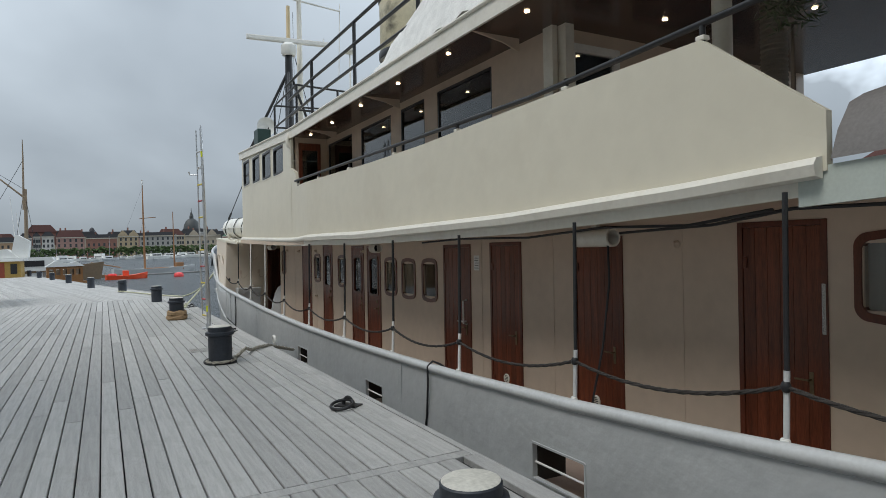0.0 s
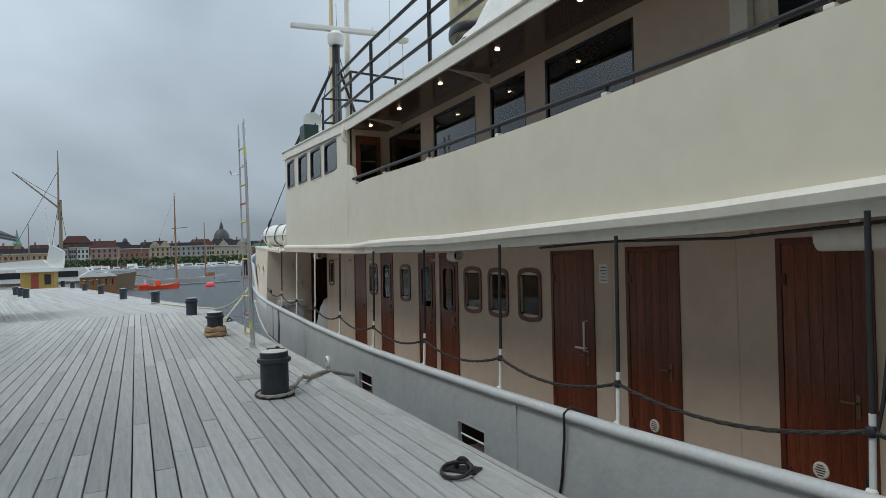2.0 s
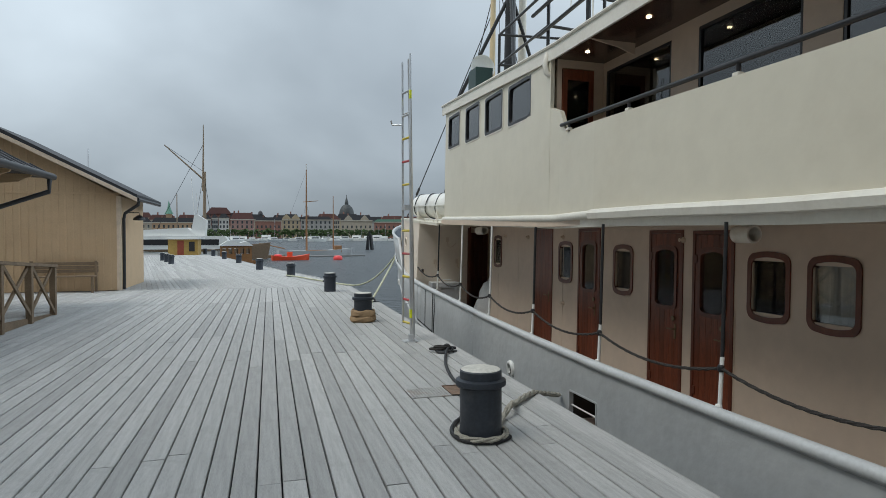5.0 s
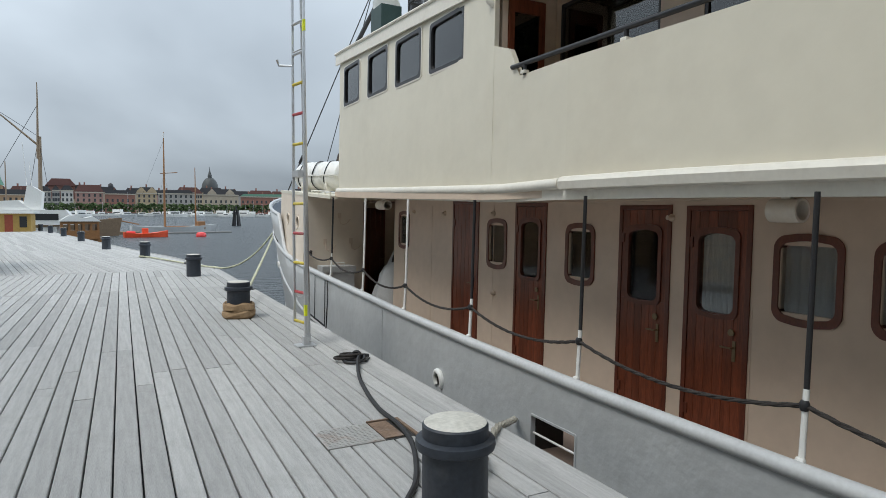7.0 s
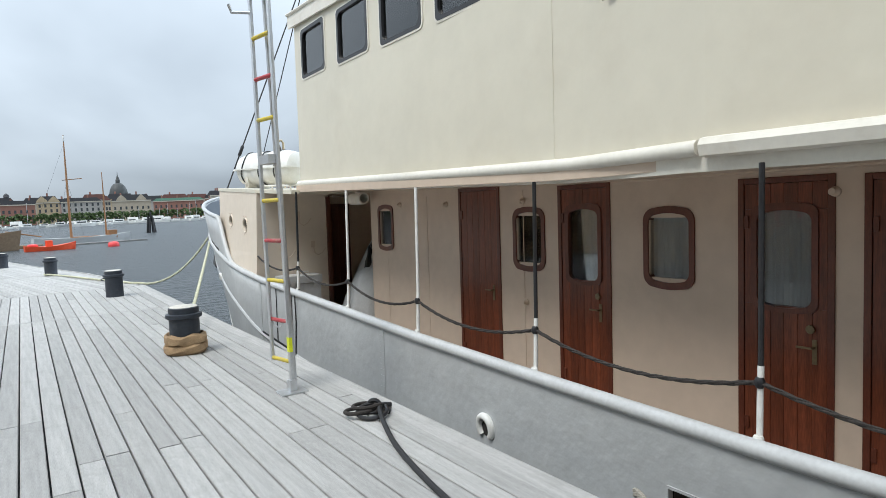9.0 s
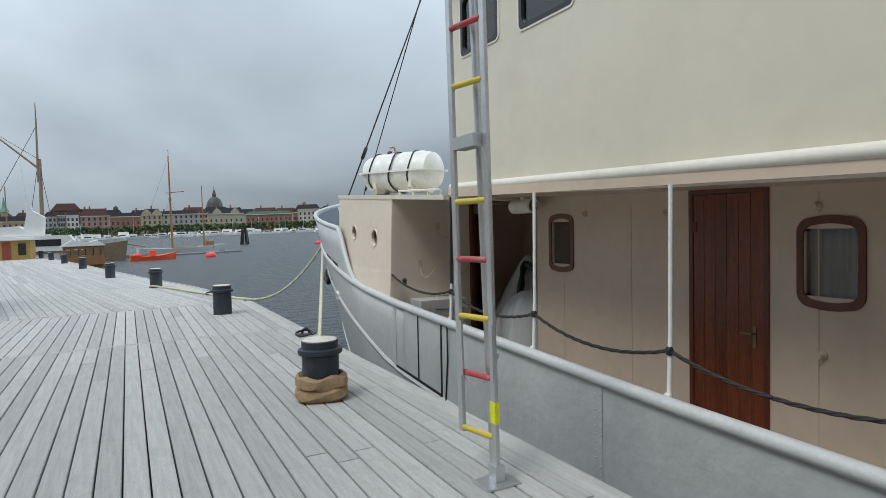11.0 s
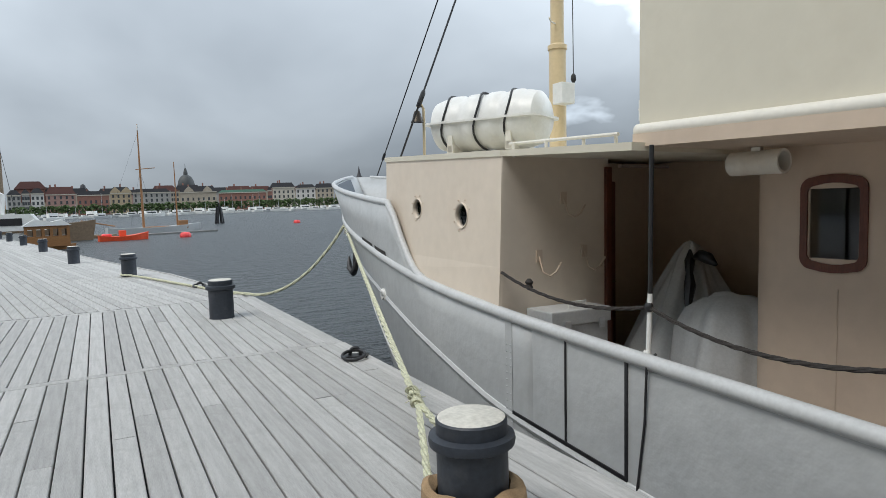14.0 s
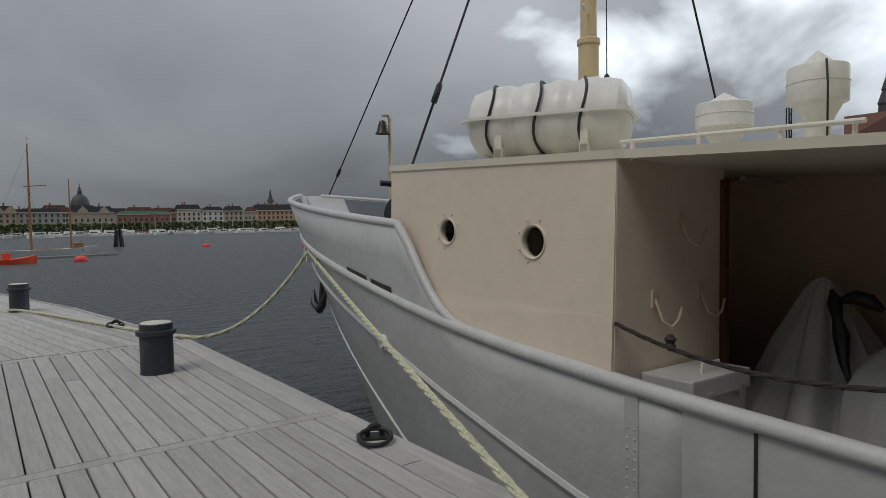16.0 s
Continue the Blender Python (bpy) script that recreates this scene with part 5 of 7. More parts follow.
rad = thing("radar_mast", (4.05, 15.7, 4.0), "black radar post with a long white scanner bar", "radar")
part("post", tube(bmesh.new(), [(4.05, 15.7, 3.98), (4.05, 15.7, 6.45)], [0.12, 0.09], 14), BLACK, rad, smooth=True)
for p in ((3.1, 16.0, 4.02), (4.9, 15.9, 4.02), (3.6, 14.3, 4.0)):
    part("strut", tubes([[p, (4.05, 15.7, 6.1)]], 0.035, 8), BLACK, rad)
part("motor", lathe(bmesh.new(), [(0.16, 0), (0.19, 0.06), (0.19, 0.24), (0.12, 0.32)], (4.05, 15.7, 6.45), 18), GRP, rad, "white radar motor housing", smooth=True)
bm = boxes((-1.02, 1.02, -0.06, 0.06, -0.06, 0.06), bevel=0.025)
bmesh.ops.transform(bm, matrix=pose(4.05, 15.7, 6.83, 0, 2, -12), verts=bm.verts[:])
part("scanner_bar", bm, GRP, rad, "long white scanner bar")
am = thing("aerial_mast", (4.42, 16.0, 4.0), "white aerial mast with a crossbar and antennas", "mast")
part("pole", tube(bmesh.new(), [(4.42, 16.0, 3.98), (4.42, 16.0, 9.5)], [0.09, 0.05], 14), CREAM_TRIM, am, smooth=True)
part("crossbar", tubes([[(3.5, 15.8, 8.0), (5.6, 16.2, 8.0)]], 0.025, 8), WHITE, am)
part("whip", tubes([[(5.55, 16.2, 6.2), (5.6, 16.2, 8.2)]], 0.012, 6), WHITE, am)
part("side_arm", tubes([[(4.42, 16.0, 7.0), (5.1, 16.1, 7.0), (5.1, 16.1, 7.15)]], 0.02, 6), WHITE, am)
part("gps_dome", lathe(bmesh.new(), [(0.02, 0), (0.14, 0.02), (0.16, 0.08), (0.1, 0.14), (0.01, 0.16)], (5.5, 15.2, 6.55), 16), GRP, am, smooth=True)
part("gps_pole", tubes([[(5.5, 15.2, 3.98), (5.5, 15.2, 6.56)]], 0.02, 6), WHITE, am)
sd = thing("satellite_dome", (3.35, 15.25, 4.0), "white satellite dish on the wheelhouse roof", "dish")
part("dish", lathe(bmesh.new(), [(0.02, 0.05), (0.17, 0.02), (0.225, -0.03), (0.17, -0.005), (0.02, 0.02)], (3.35, 15.25, 4.52), 22, "y"), GRP, sd, smooth=True)
part("stand", tubes([[(3.35, 15.27, 3.98), (3.35, 15.27, 4.5)]], 0.03, 8), GRP, sd)
part("horn", tubes([[(3.35, 15.2, 4.35), (3.35, 15.0, 4.45)]], 0.015, 6), BLACK, sd)
single("deck_locker", boxes((2.98, 3.28, 14.5, 14.9, 3.98, 4.32), bevel=0.01), mat("dark_green_paint", (0.02, 0.05, 0.045), 0.5), "small dark green locker on the wheelhouse roof", "locker", base=(3.1, 14.7, 3.98))
cov = bmesh.new()
vs = []
for i in range(13):
    y = -3.2 + 4.82 * i / 12
    vs.append([cov.verts.new((3.25 + 0.42 * u, y, mould(y) + 0.02 + (0.40 + 0.05 * math.sin(i * 1.7)) * max(0.0, 1 - abs(u) ** 4.0) * min(1, 2.2 * (12.35 - i)) + 0.015 * math.sin(9 * u + 2 * i))) for u in (-1, -0.85, -0.6, -0.3, 0, 0.3, 0.6, 0.85, 1)])
for A, B in zip(vs, vs[1:]):
    for k in range(8):
        cov.faces.new((A[k], A[k + 1], B[k + 1], B[k]))
single("furniture_cover", cov, mat("brown_grey_cover_cloth", (0.17, 0.16, 0.155), 0.7, bump=0.35, scale=3), "brown grey cloth cover tied over furniture on deck", "cover", smooth=True, base=(3.25, -0.8, 1.9))
col = thing("wicker_column", (4.5, 3.0, 1.75), "woven wicker clad column under the canopy", "column")
part("sleeve", lathe(bmesh.new(), [(0.10, 0)] + [q for k in range(46) for q in ((0.094, 0.02 + 0.041 * k), (0.104, 0.03 + 0.041 * k))], (4.5, 3.0, 1.75), 18), mat("woven_wicker", (0.20, 0.18, 0.155), 0.8, bump=0.8, fine=90), col, "woven wicker sleeve", smooth=True)
pot = thing("olive_tree", (3.6, 2.30, 1.75), "small olive tree in a dark pot on the upper deck", "plant")
part("pot", lathe(bmesh.new(), [(0.13, 0), (0.17, 0.4), (0.18, 0.42), (0.15, 0.42)], (3.6, 2.30, 1.75), 20), BLACK, pot, smooth=True)
part("trunk", tube(bmesh.new(), [(3.62, 2.30, 2.1), (3.60, 2.28, 2.5), (3.6, 2.28, 2.85)], [0.02, 0.016, 0.01], 6), BARK, pot)
bm = bmesh.new()
rg = random.Random(5)
for i in range(420):
    d = Vector((rg.gauss(0, 1), rg.gauss(0, 1), rg.gauss(0, 1))).normalized() * rg.uniform(0.05, 0.23)
    c = Vector((3.6, 2.28, 3.04)) + Vector((d.x, d.y, d.z * 1.15))
    u = Vector((rg.gauss(0, 1), rg.gauss(0, 1), rg.gauss(0, 1.2))).normalized()
    w = u.orthogonal().normalized() * 0.009
    u = u * 0.045
    bm.faces.new([bm.verts.new(c + q) for q in (-u, w, u, -w)])
part("crown", bm, mat("olive_leaf", (0.09, 0.12, 0.055), 0.6, per_piece=0.35), pot)

# hull fittings
for y, z, r in ((12.0, -0.20, 0.072), (20.05, 0.35, 0.05)):
    x = hull_x(y, z) - 0.03
    fl = thing("fairlead", (x, y, z), "white painted oval fairlead on the hull", "fairlead", "fairleads on the hull")
    pts = [(x - 0.012 * math.sin(a), y + r * math.cos(a), z + 1.2 * r * math.sin(a)) for a in [math.pi * (-0.25 + 1.5 * k / 24) for k in range(25)]]
    part("lip", tube(bmesh.new(), pts, 0.029, 10), WHITE, fl, smooth=True)
    # no hole in the hull; a near-black disc gives the shade inside the lip
    part("opening", lathe(bmesh.new(), [(r * 0.9, 0.012), (r * 0.9, 0.004)], (x, y, z), 20, "x"), DARK, fl, "dark disc standing for the shaded hole")
an = thing("anchor", (hull_x(22.6, 0.55), 22.6, 0.45), "dark iron anchor hanging at the bow", "anchor")
ax_ = hull_x(22.6, 0.6) - 0.08
part("shank", tube(bmesh.new(), [(ax_ + 0.03, 22.6, 0.85), (ax_, 22.6, 0.45)], 0.035, 8), BLACK, an, smooth=True)
part("fluke", tube(bmesh.new(), [(ax_ - 0.02, 22.42, 0.62), (ax_ - 0.04, 22.48, 0.45), (ax_ - 0.02, 22.6, 0.38), (ax_ - 0.04, 22.72, 0.45), (ax_ - 0.02, 22.78, 0.62)], [0.015, 0.05, 0.06, 0.05, 0.015], 8), BLACK, an, smooth=True)
for y, w in ((16.53, 0.008), (15.97, 0.012)):
    z1 = sheer(y)
    single("gate_strip", boxes((HX - 0.03, HX - 0.0225, y - w, y + w, -0.29, z1 - 0.03), bevel=0.002), BLACK, "black rubber strip at the bulwark gate", "strip", "bulwark gate strips", base=(HX, y, -0.3))
single("gate_sill", prism(bmesh.new(), [(15.96, -0.305), (17.15, -0.215), (17.15, -0.19), (15.96, -0.28)], "x", HX - 0.032, HX - 0.0225), BLACK, "black rubber strip along the gate's foot", "strip", base=(HX, 16.5, -0.25))
single("gate_lashing", tubes([[(HX + 0.02, 15.78, sheer(15.78) + 0.05), (HX - 0.045, 15.79, sheer(15.78) + 0.02), (HX - 0.03, 15.82, 0.1), (HX - 0.028, 15.88, -0.33)]], 0.008, 6), CABLE, "black line hanging from the rail", "rope", smooth=True, base=(HX, 15.8, 0))
rv = thing("plate_seam", (HX, 10, 0), "riveted plate seams on the grey hull", "seam")
for y in (17.2, 13.6, 6.3, 1.1):
    part("seam_strip", boxes((HX - 0.0265, HX - 0.0215, y - 0.045, y + 0.045, -0.45, sheer(y) - 0.03), bevel=0.0015), HULL, rv)
    for k in range(14):
        for s_ in (-0.025, 0.025):
            part("rivet", lathe(bmesh.new(), [(0.008, 0.0), (0.006, -0.003), (0.001, -0.005)], (HX - 0.0265, y + s_, -0.40 + 0.055 * k if -0.40 + 0.055 * k < sheer(y) - 0.05 else -0.42), 6, "x"), HULL, rv)
bm = tube(bmesh.new(), [(HX - 0.055, 5.55, 0.30), (HX - 0.05, 5.56, 0.1), (HX - 0.035, 5.62, -0.2), (HX - 0.03, 5.68, -0.42)], 0.011, 6)
tube(bm, [(HX - 0.055, 5.55, 0.30), (HX, 5.54, 0.35), (HX + 0.06, 5.5, 0.32), (HX + 0.07, 5.3, 0.28)], 0.011, 6)
single("shore_cable", bm, CABLE, "black cable hanging over the ship's rail", "cable", smooth=True, base=(HX, 5.55, 0.0))

# the ship lists one degree away from the quay, with all that is on board
LIST = Matrix.Translation((2.0, 0, 0)) @ Matrix.Rotation(radians(1.0), 4, "Y") @ Matrix.Translation((-2.0, 0, 0))
for aboard in list(bpy.data.objects):
    if aboard not in ASHORE and not aboard.parent:
        aboard.matrix_world = LIST @ Matrix.Translation(aboard.location)

# ---- bollards, ladder, ropes on the quay ----


def bollard(x, y, i):
    b = thing("bollard", (x, y, 0), "blue black steel mooring bollard with a pale cap", "bollard", "bollards along the quay")
    R = 0.155
    part("barrel", lathe(bmesh.new(), [(R + 0.005, 0), (R, 0.02), (R, 0.37), (R + 0.03, 0.385), (R + 0.034, 0.405), (R + 0.03, 0.425), (R, 0.435), (R, 0.49), (R - 0.008, 0.498)], (x, y, 0), 32), BOLL, b, smooth=True)
    part("cap", lathe(bmesh.new(), [(R - 0.008, 0.4985), (R - 0.02, 0.506), (0.02, 0.508)], (x, y, 0), 32), BOLLTOP, b, "worn pale round cap", smooth=True)
    return b


B = [(1.33, 2.50), (1.20, 8.92), (1.31, 15.5), (1.36, 21.85), (0.60, 28.9), (-0.58, 34.4), (-1.79, 42.5), (-3.02, 50.0), (-4.24, 57.0), (-5.36, 63.0), (-5.36, 42.4), (-5.97, 45.2), (-6.6, 48.0)]
for i, (x, y) in enumerate(B):
    b_ = bollard(x, y, i)
    if i == 0:
        b_.location.z = -0.13


def coil(c, r, z0, loops, rr_, m, name, label, wob=0.02):
    bm = bmesh.new()
    pts = []
    for k in range(int(loops * 24) + 1):
        a = k * math.tau / 24
        q = r + wob * math.sin(a * 1.7) 
        pts.append((c[0] + q * math.cos(a), c[1] + q * math.sin(a), z0 + rr_ + 0.8 * rr_ * (a / math.tau)))
    twisted(bm, pts, rr_, turns=8)
    return single(name, bm, m, label, "rope", smooth=True, base=(c[0], c[1], 0))


coil(B[1], 0.20, 0.0, 1.1, 0.022, ROPE_N, "mooring_rope", "natural mooring rope looped at the foot of a bollard")
pts = [(1.36, 9.0, 0.03), (1.5, 9.25, 0.03), (1.62, 9.35, 0.10), (1.75, 9.6, 0.03), (1.9, 9.75, 0.04), (2.08, 9.95, 0.02), (2.4, 10.3, -0.1), (2.66, 10.6, -0.2)]
single("mooring_rope", twisted(bmesh.new(), pts, 0.026, turns=8), ROPE_N, "frayed natural mooring rope led over the quay edge", "rope", smooth=True, base=pts[0])
bm = bmesh.new()
rows_ = []
rg = random.Random(2)
ph = [rg.uniform(0, 6) for _ in range(8)]
for j, (r, z) in enumerate(((0.20, 0.002), (0.235, 0.04), (0.225, 0.09), (0.205, 0.105), (0.225, 0.13), (0.215, 0.19), (0.185, 0.21), (0.165, 0.19))):
    rows_.append([bm.verts.new((B[2][0] + r * (1 + 0.06 * math.sin(4 * a + ph[j])) * math.cos(a), B[2][1] + r * (1 + 0.06 * math.sin(4 * a + ph[j])) * math.sin(a), z + 0.012 * math.sin(5 * a + ph[j] * 2) * (j > 0))) for a in [k * math.tau / 32 for k in range(32)]])
for A, C in zip(rows_, rows_[1:]):
    for k in range(32):
        bm.faces.new((A[k], A[(k + 1) % 32], C[(k + 1) % 32], C[k]))
single("burlap_wrap", bm, SACK, "rolled burlap sacking round the foot of a bollard", "sacking", smooth=True, base=(B[2][0], B[2][1], 0))
# mooring lines of the bow
HAWSE = (3.50, 22.9, 1.10)
SPL = Vector((1.60, 16.60, 0.19))
pts = rope_points(SPL, HAWSE, 0.03, 24)
single("mooring_rope", twisted(bmesh.new(), pts, 0.023, turns=7), ROPE_G, "pale green mooring rope from the bow to a bollard", "rope", smooth=True, base=pts[0])
bm = bmesh.new()
for dx_, low in ((0.0, ((1.42, 16.2, 0.175), (1.24, 15.8, 0.155), (1.165, 15.6, 0.14))), (0.02, ((1.53, 16.25, 0.20), (1.47, 15.9, 0.23), (1.44, 15.66, 0.25)))):
    twisted(bm, [SPL + Vector((dx_, 0, 0)), *low], 0.02, turns=9)
ax = (Vector(HAWSE) - SPL).normalized()
sd_ = ax.cross(Vector((0, 0, 1))).normalized()
up_ = sd_.cross(ax)
twisted(bm, [SPL + ax * (0.012 * k) + (sd_ * math.cos(0.8 * k) + up_ * math.sin(0.8 * k)) * 0.033 for k in range(24)], 0.013, turns=8)
for k in range(7):
    a_ = k * 0.9
    tube(bm, [SPL + ax * 0.1, SPL + ax * 0.12 + (sd_ * math.cos(a_) + up_ * math.sin(a_)) * 0.07], [0.006, 0.003], 5)
single("rope_splice", bm, ROPE_G, "frayed knotted eye of the pale green mooring rope", "rope", smooth=True, base=(1.3, 15.7, 0.2))
pts = [(0.45, 29.0, 0.06), (0.43, 28.8, 0.05), (0.58, 28.72, 0.04), (0.88, 27.9, 0.03), (1.25, 26.5, 0.03), (1.65, 25.1, 0.02), (1.92, 24.1, 0.03), (2.1, 23.7, 0.03)] + rope_points((2.15, 23.6, 0.02), HAWSE, 0.30, 24)[1:]
single("mooring_rope", twisted(bmesh.new(), pts, 0.024, turns=6), ROPE_G, "pale green mooring rope sagging from quay to bow", "rope", smooth=True, base=pts[0])


def ring_plate(x, y, ang, big=0.105):
    p = thing("mooring_ring", (x, y, 0), "black iron mooring ring lying on its base plate", "ring", "mooring rings")
    c, s = math.cos(ang), math.sin(ang)
    bm = boxes((-0.12, 0.12, -0.07, 0.07, 0.001, 0.016), bevel=0.004)
    bmesh.ops.transform(bm, matrix=pose(x, y, 0, 0, 0, math.degrees(ang)), verts=bm.verts[:])
    part("plate", bm, BLACK, p)
    bm = tube(bmesh.new(), [(0.05 * math.cos(a), 0, 0.015 + 0.07 * math.sin(a)) for a in [k * math.pi / 12 for k in range(13)]], 0.017, 8)
    bmesh.ops.transform(bm, matrix=pose(x, y, 0, 0, 0, math.degrees(ang)), verts=bm.verts[:])
    part("staple", bm, BLACK, p, smooth=True)
    bm = tube(bmesh.new(), [(big * math.cos(a) + 0.0, big * math.sin(a) - big - 0.0, 0.04 + 0.02 * math.sin(a)) for a in [k * math.tau / 24 for k in range(25)]], 0.015, 8)
    bmesh.ops.transform(bm, matrix=pose(x, y, 0, 0, 0, math.degrees(ang)), verts=bm.verts[:])
    part("ring", bm, BLACK, p, smooth=True)


for x, y, a in ((1.83, 5.62, -0.9), (1.92, 12.32, -0.6), (2.02, 18.75, -0.5), (1.62, 25.6, -0.3)):
    ring_plate(x, y, a)
pts = [(2.02, 12.25, 0.05), (1.9, 12.2, 0.06), (1.72, 11.7, 0.02), (1.60, 11.2, 0.018), (1.52, 10.7, 0.018), (1.50, 10.3, 0.026), (1.46, 10.0, 0.02), (1.36, 9.7, 0.018), (1.22, 9.4, 0.02), (1.08, 9.2, 0.02), (1.0, 8.98, 0.02), (1.04, 8.78, 0.02), (1.22, 8.70, 0.02), (1.40, 8.80, 0.02)]
sm_ = []
for i in range(len(pts) - 1):
    p0, p1, p2, p3 = (Vector(pts[max(0, min(len(pts) - 1, j))]) for j in (i - 1, i, i + 1, i + 2))
    for k in range(6):
        u = k / 6
        sm_.append(0.5 * ((2 * p1) + (p2 - p0) * u + (2 * p0 - 5 * p1 + 4 * p2 - p3) * u * u + (3 * p1 - p0 - 3 * p2 + p3) * u ** 3))
single("quay_cable", tube(bmesh.new(), sm_, 0.017, 8), CABLE, "black cable lying across the quay boards", "cable", smooth=True, base=pts[0])
bm = tube(bmesh.new(), [(1.76 + 0.10 * math.cos(a) + 0.01 * a, 12.3 + 0.08 * math.sin(a), 0.03 + 0.012 * a / 3) for a in [k * 0.35 for k in range(34)]], 0.014, 8)
single("rope_coil", bm, ROPE_D, "small coil of dark rope on the quay", "rope", smooth=True, base=(1.75, 12.3, 0))
hp = thing("hatch_plate", (1.25, 10.15, 0), "galvanised chequer plate with a rusty edge set in the boards", "plate")
bm = boxes((0.95, 1.33, 10.10, 10.46, 0.001, 0.008), bevel=0.002)
for i in range(12):
    for j in range(12):
        x, y = 0.97 + 0.029 * i, 10.11 + 0.029 * j
        box(bm, x, x + 0.016, y, y + 0.007, 0.008, 0.0105)
part("plate", bm, GALV, hp)
# boards aren't cut here; a near-black sheet stands for the recess in shade
part("well", boxes((1.335, 1.55, 10.10, 10.46, 0.0005, 0.003)), DARK, hp, "near-black sheet standing for the shaded recess beside the plate")
RUST = mat("flaking_rust", (0.19, 0.125, 0.085), 0.85, vary=0.35, scale=9, fine=60, bump=0.6, stain=(0.33, 0.30, 0.26), stain_amount=0.6, stain_scale=7)
part("rusty_flap", boxes((1.335, 1.47, 10.12, 10.44, 0.004, 0.012), bevel=0.003), RUST, hp, "rusted steel flap")
part("rusty_rim", boxes((1.545, 1.57, 10.09, 10.47, 0.001, 0.014), (1.335, 1.5449, 10.462, 10.48, 0.001, 0.014), bevel=0.002), RUST, hp)

lad = thing("gangway_ladder", (1.6, 13.4, 0), "tall aluminium ladder with yellow and red rungs", "ladder")
LX0, LY0, LX1, LY1 = 1.60, 13.52, 1.65, 13.23
part("stile", boxes((LX1 - 0.012, LX1 + 0.012, LY1 - 0.024, LY1 + 0.024, 0.03, 4.05), bevel=0.004), STEEL, lad)
part("stile", boxes((LX0 - 0.012, LX0 + 0.012, LY0 - 0.024, LY0 + 0.024, 0.22, 4.0), bevel=0.004), STEEL, lad)
part("pole", tube(bmesh.new(), [(1.715, 13.36, 0.02), (1.675, 13.40, 4.02)], 0.026, 14), STEEL, lad, smooth=True)
cols_ = [RUNG_Y, RUNG_R]
for i in range(11):
    z = 0.245 + 0.33 * i
    if i == 5:
        part("hinge_bar", boxes((LX0 - 0.02, LX1 + 0.02, LY1 + 0.025, LY0 - 0.025, z - 0.035, z + 0.035)), STEEL, lad)
        continue
    part("rung", tube(bmesh.new(), [(LX0, LY0 - 0.02, z), (LX1, LY1 + 0.02, z)], 0.017, 10), (RUNG_Y if i % 2 == 0 else RUNG_R) if i < 9 else STEEL, lad, "worn painted rung", smooth=True)
part("tape", boxes((LX1 - 0.014, LX1 + 0.014, LY1 - 0.026, LY1 + 0.026, 0.33, 0.45)), YELLOW_TAPE, lad, "yellow reflective tape")
part("tape", boxes((LX1 - 0.014, LX1 + 0.014, LY1 - 0.026, LY1 + 0.026, 3.42, 3.54)), YELLOW_TAPE, lad, "yellow reflective tape")
part("foot_plate", boxes((LX1 - 0.12, LX1 + 0.1, LY1 - 0.1, LY1 + 0.08, 0.001, 0.012), (LX1 - 0.03, LX1 + 0.03, LY1 - 0.04, LY1 + 0.04, 0.0121, 0.1), bevel=0.002), STEEL, lad)
part("hook", tubes([[(LX0, LY0, 3.1), (LX0 - 0.14, LY0 + 0.05, 3.1), (LX0 - 0.16, LY0 + 0.05, 3.16)]], 0.014, 8), STEEL, lad)
part("spreader", tubes([[(LX0, LY0 - 0.01, 3.24), (LX1, LY1 + 0.01, 3.24)]], 0.012, 8), STEEL, lad)
for x, y in ((LX1 - 0.017, LY1 - 0.012), (LX0 - 0.02, LY0 - 0.05)):
    part("bracket", boxes((x - 0.004, x + 0.004, y - 0.016, y + 0.016, 0.56, 0.88), bevel=0.002), STEEL, lad)
bm = bmesh.new()
cp = rope_points((LX0, LY0 - 0.03, 0.55), (LX1 + 0.02, LY1 - 0.03, 0.72), 0.10, 22)
for i, (p, q) in enumerate(zip(cp, cp[1:])):
    m = (p + q) / 2
    d = (q - p).normalized()
    w = (Vector((0, 0, 1)) if i % 2 else d.cross(Vector((0, 0, 1)))).normalized()
    tube(bm, [m + d * 0.014 * math.cos(a) + w * 0.008 * math.sin(a) for a in [k * math.tau / 10 for k in range(11)]], 0.0025, 5)
part("chain", bm, STEEL, lad, "thin steel chain")

# ---- wooden buildings on the quay ----
shed = thing("boat_shed", (-7.4, 29, 0), "ochre boarded shed with a black gable roof", "shed")
SX0, SX1, SY0, SY1 = -10.7, -4.22, 23.9, 27.3
AP = ((SX0 + SX1) / 2, 4.42)
part("gable_wall", prism(bmesh.new(), [(SX0, 0), (SX1, 0), (SX1, 2.62), AP, (SX0, 2.62)], "y", SY0, SY0 + 0.1), OCHRE, shed, "ochre boarded gable")
part("side_wall", boxes((SX1 - 0.1, SX1, SY0 + 0.1, SY1, 0, 2.62)), OCHRE, shed)
part("side_wall", boxes((SX0, SX0 + 0.1, SY0 + 0.1, SY1, 0, 2.62)), OCHRE, shed)
part("back_wall", prism(bmesh.new(), [(SX0, 0), (SX1, 0), (SX1, 2.62), AP, (SX0, 2.62)], "y", SY1, SY1 + 0.1), OCHRE, shed)
n = 36
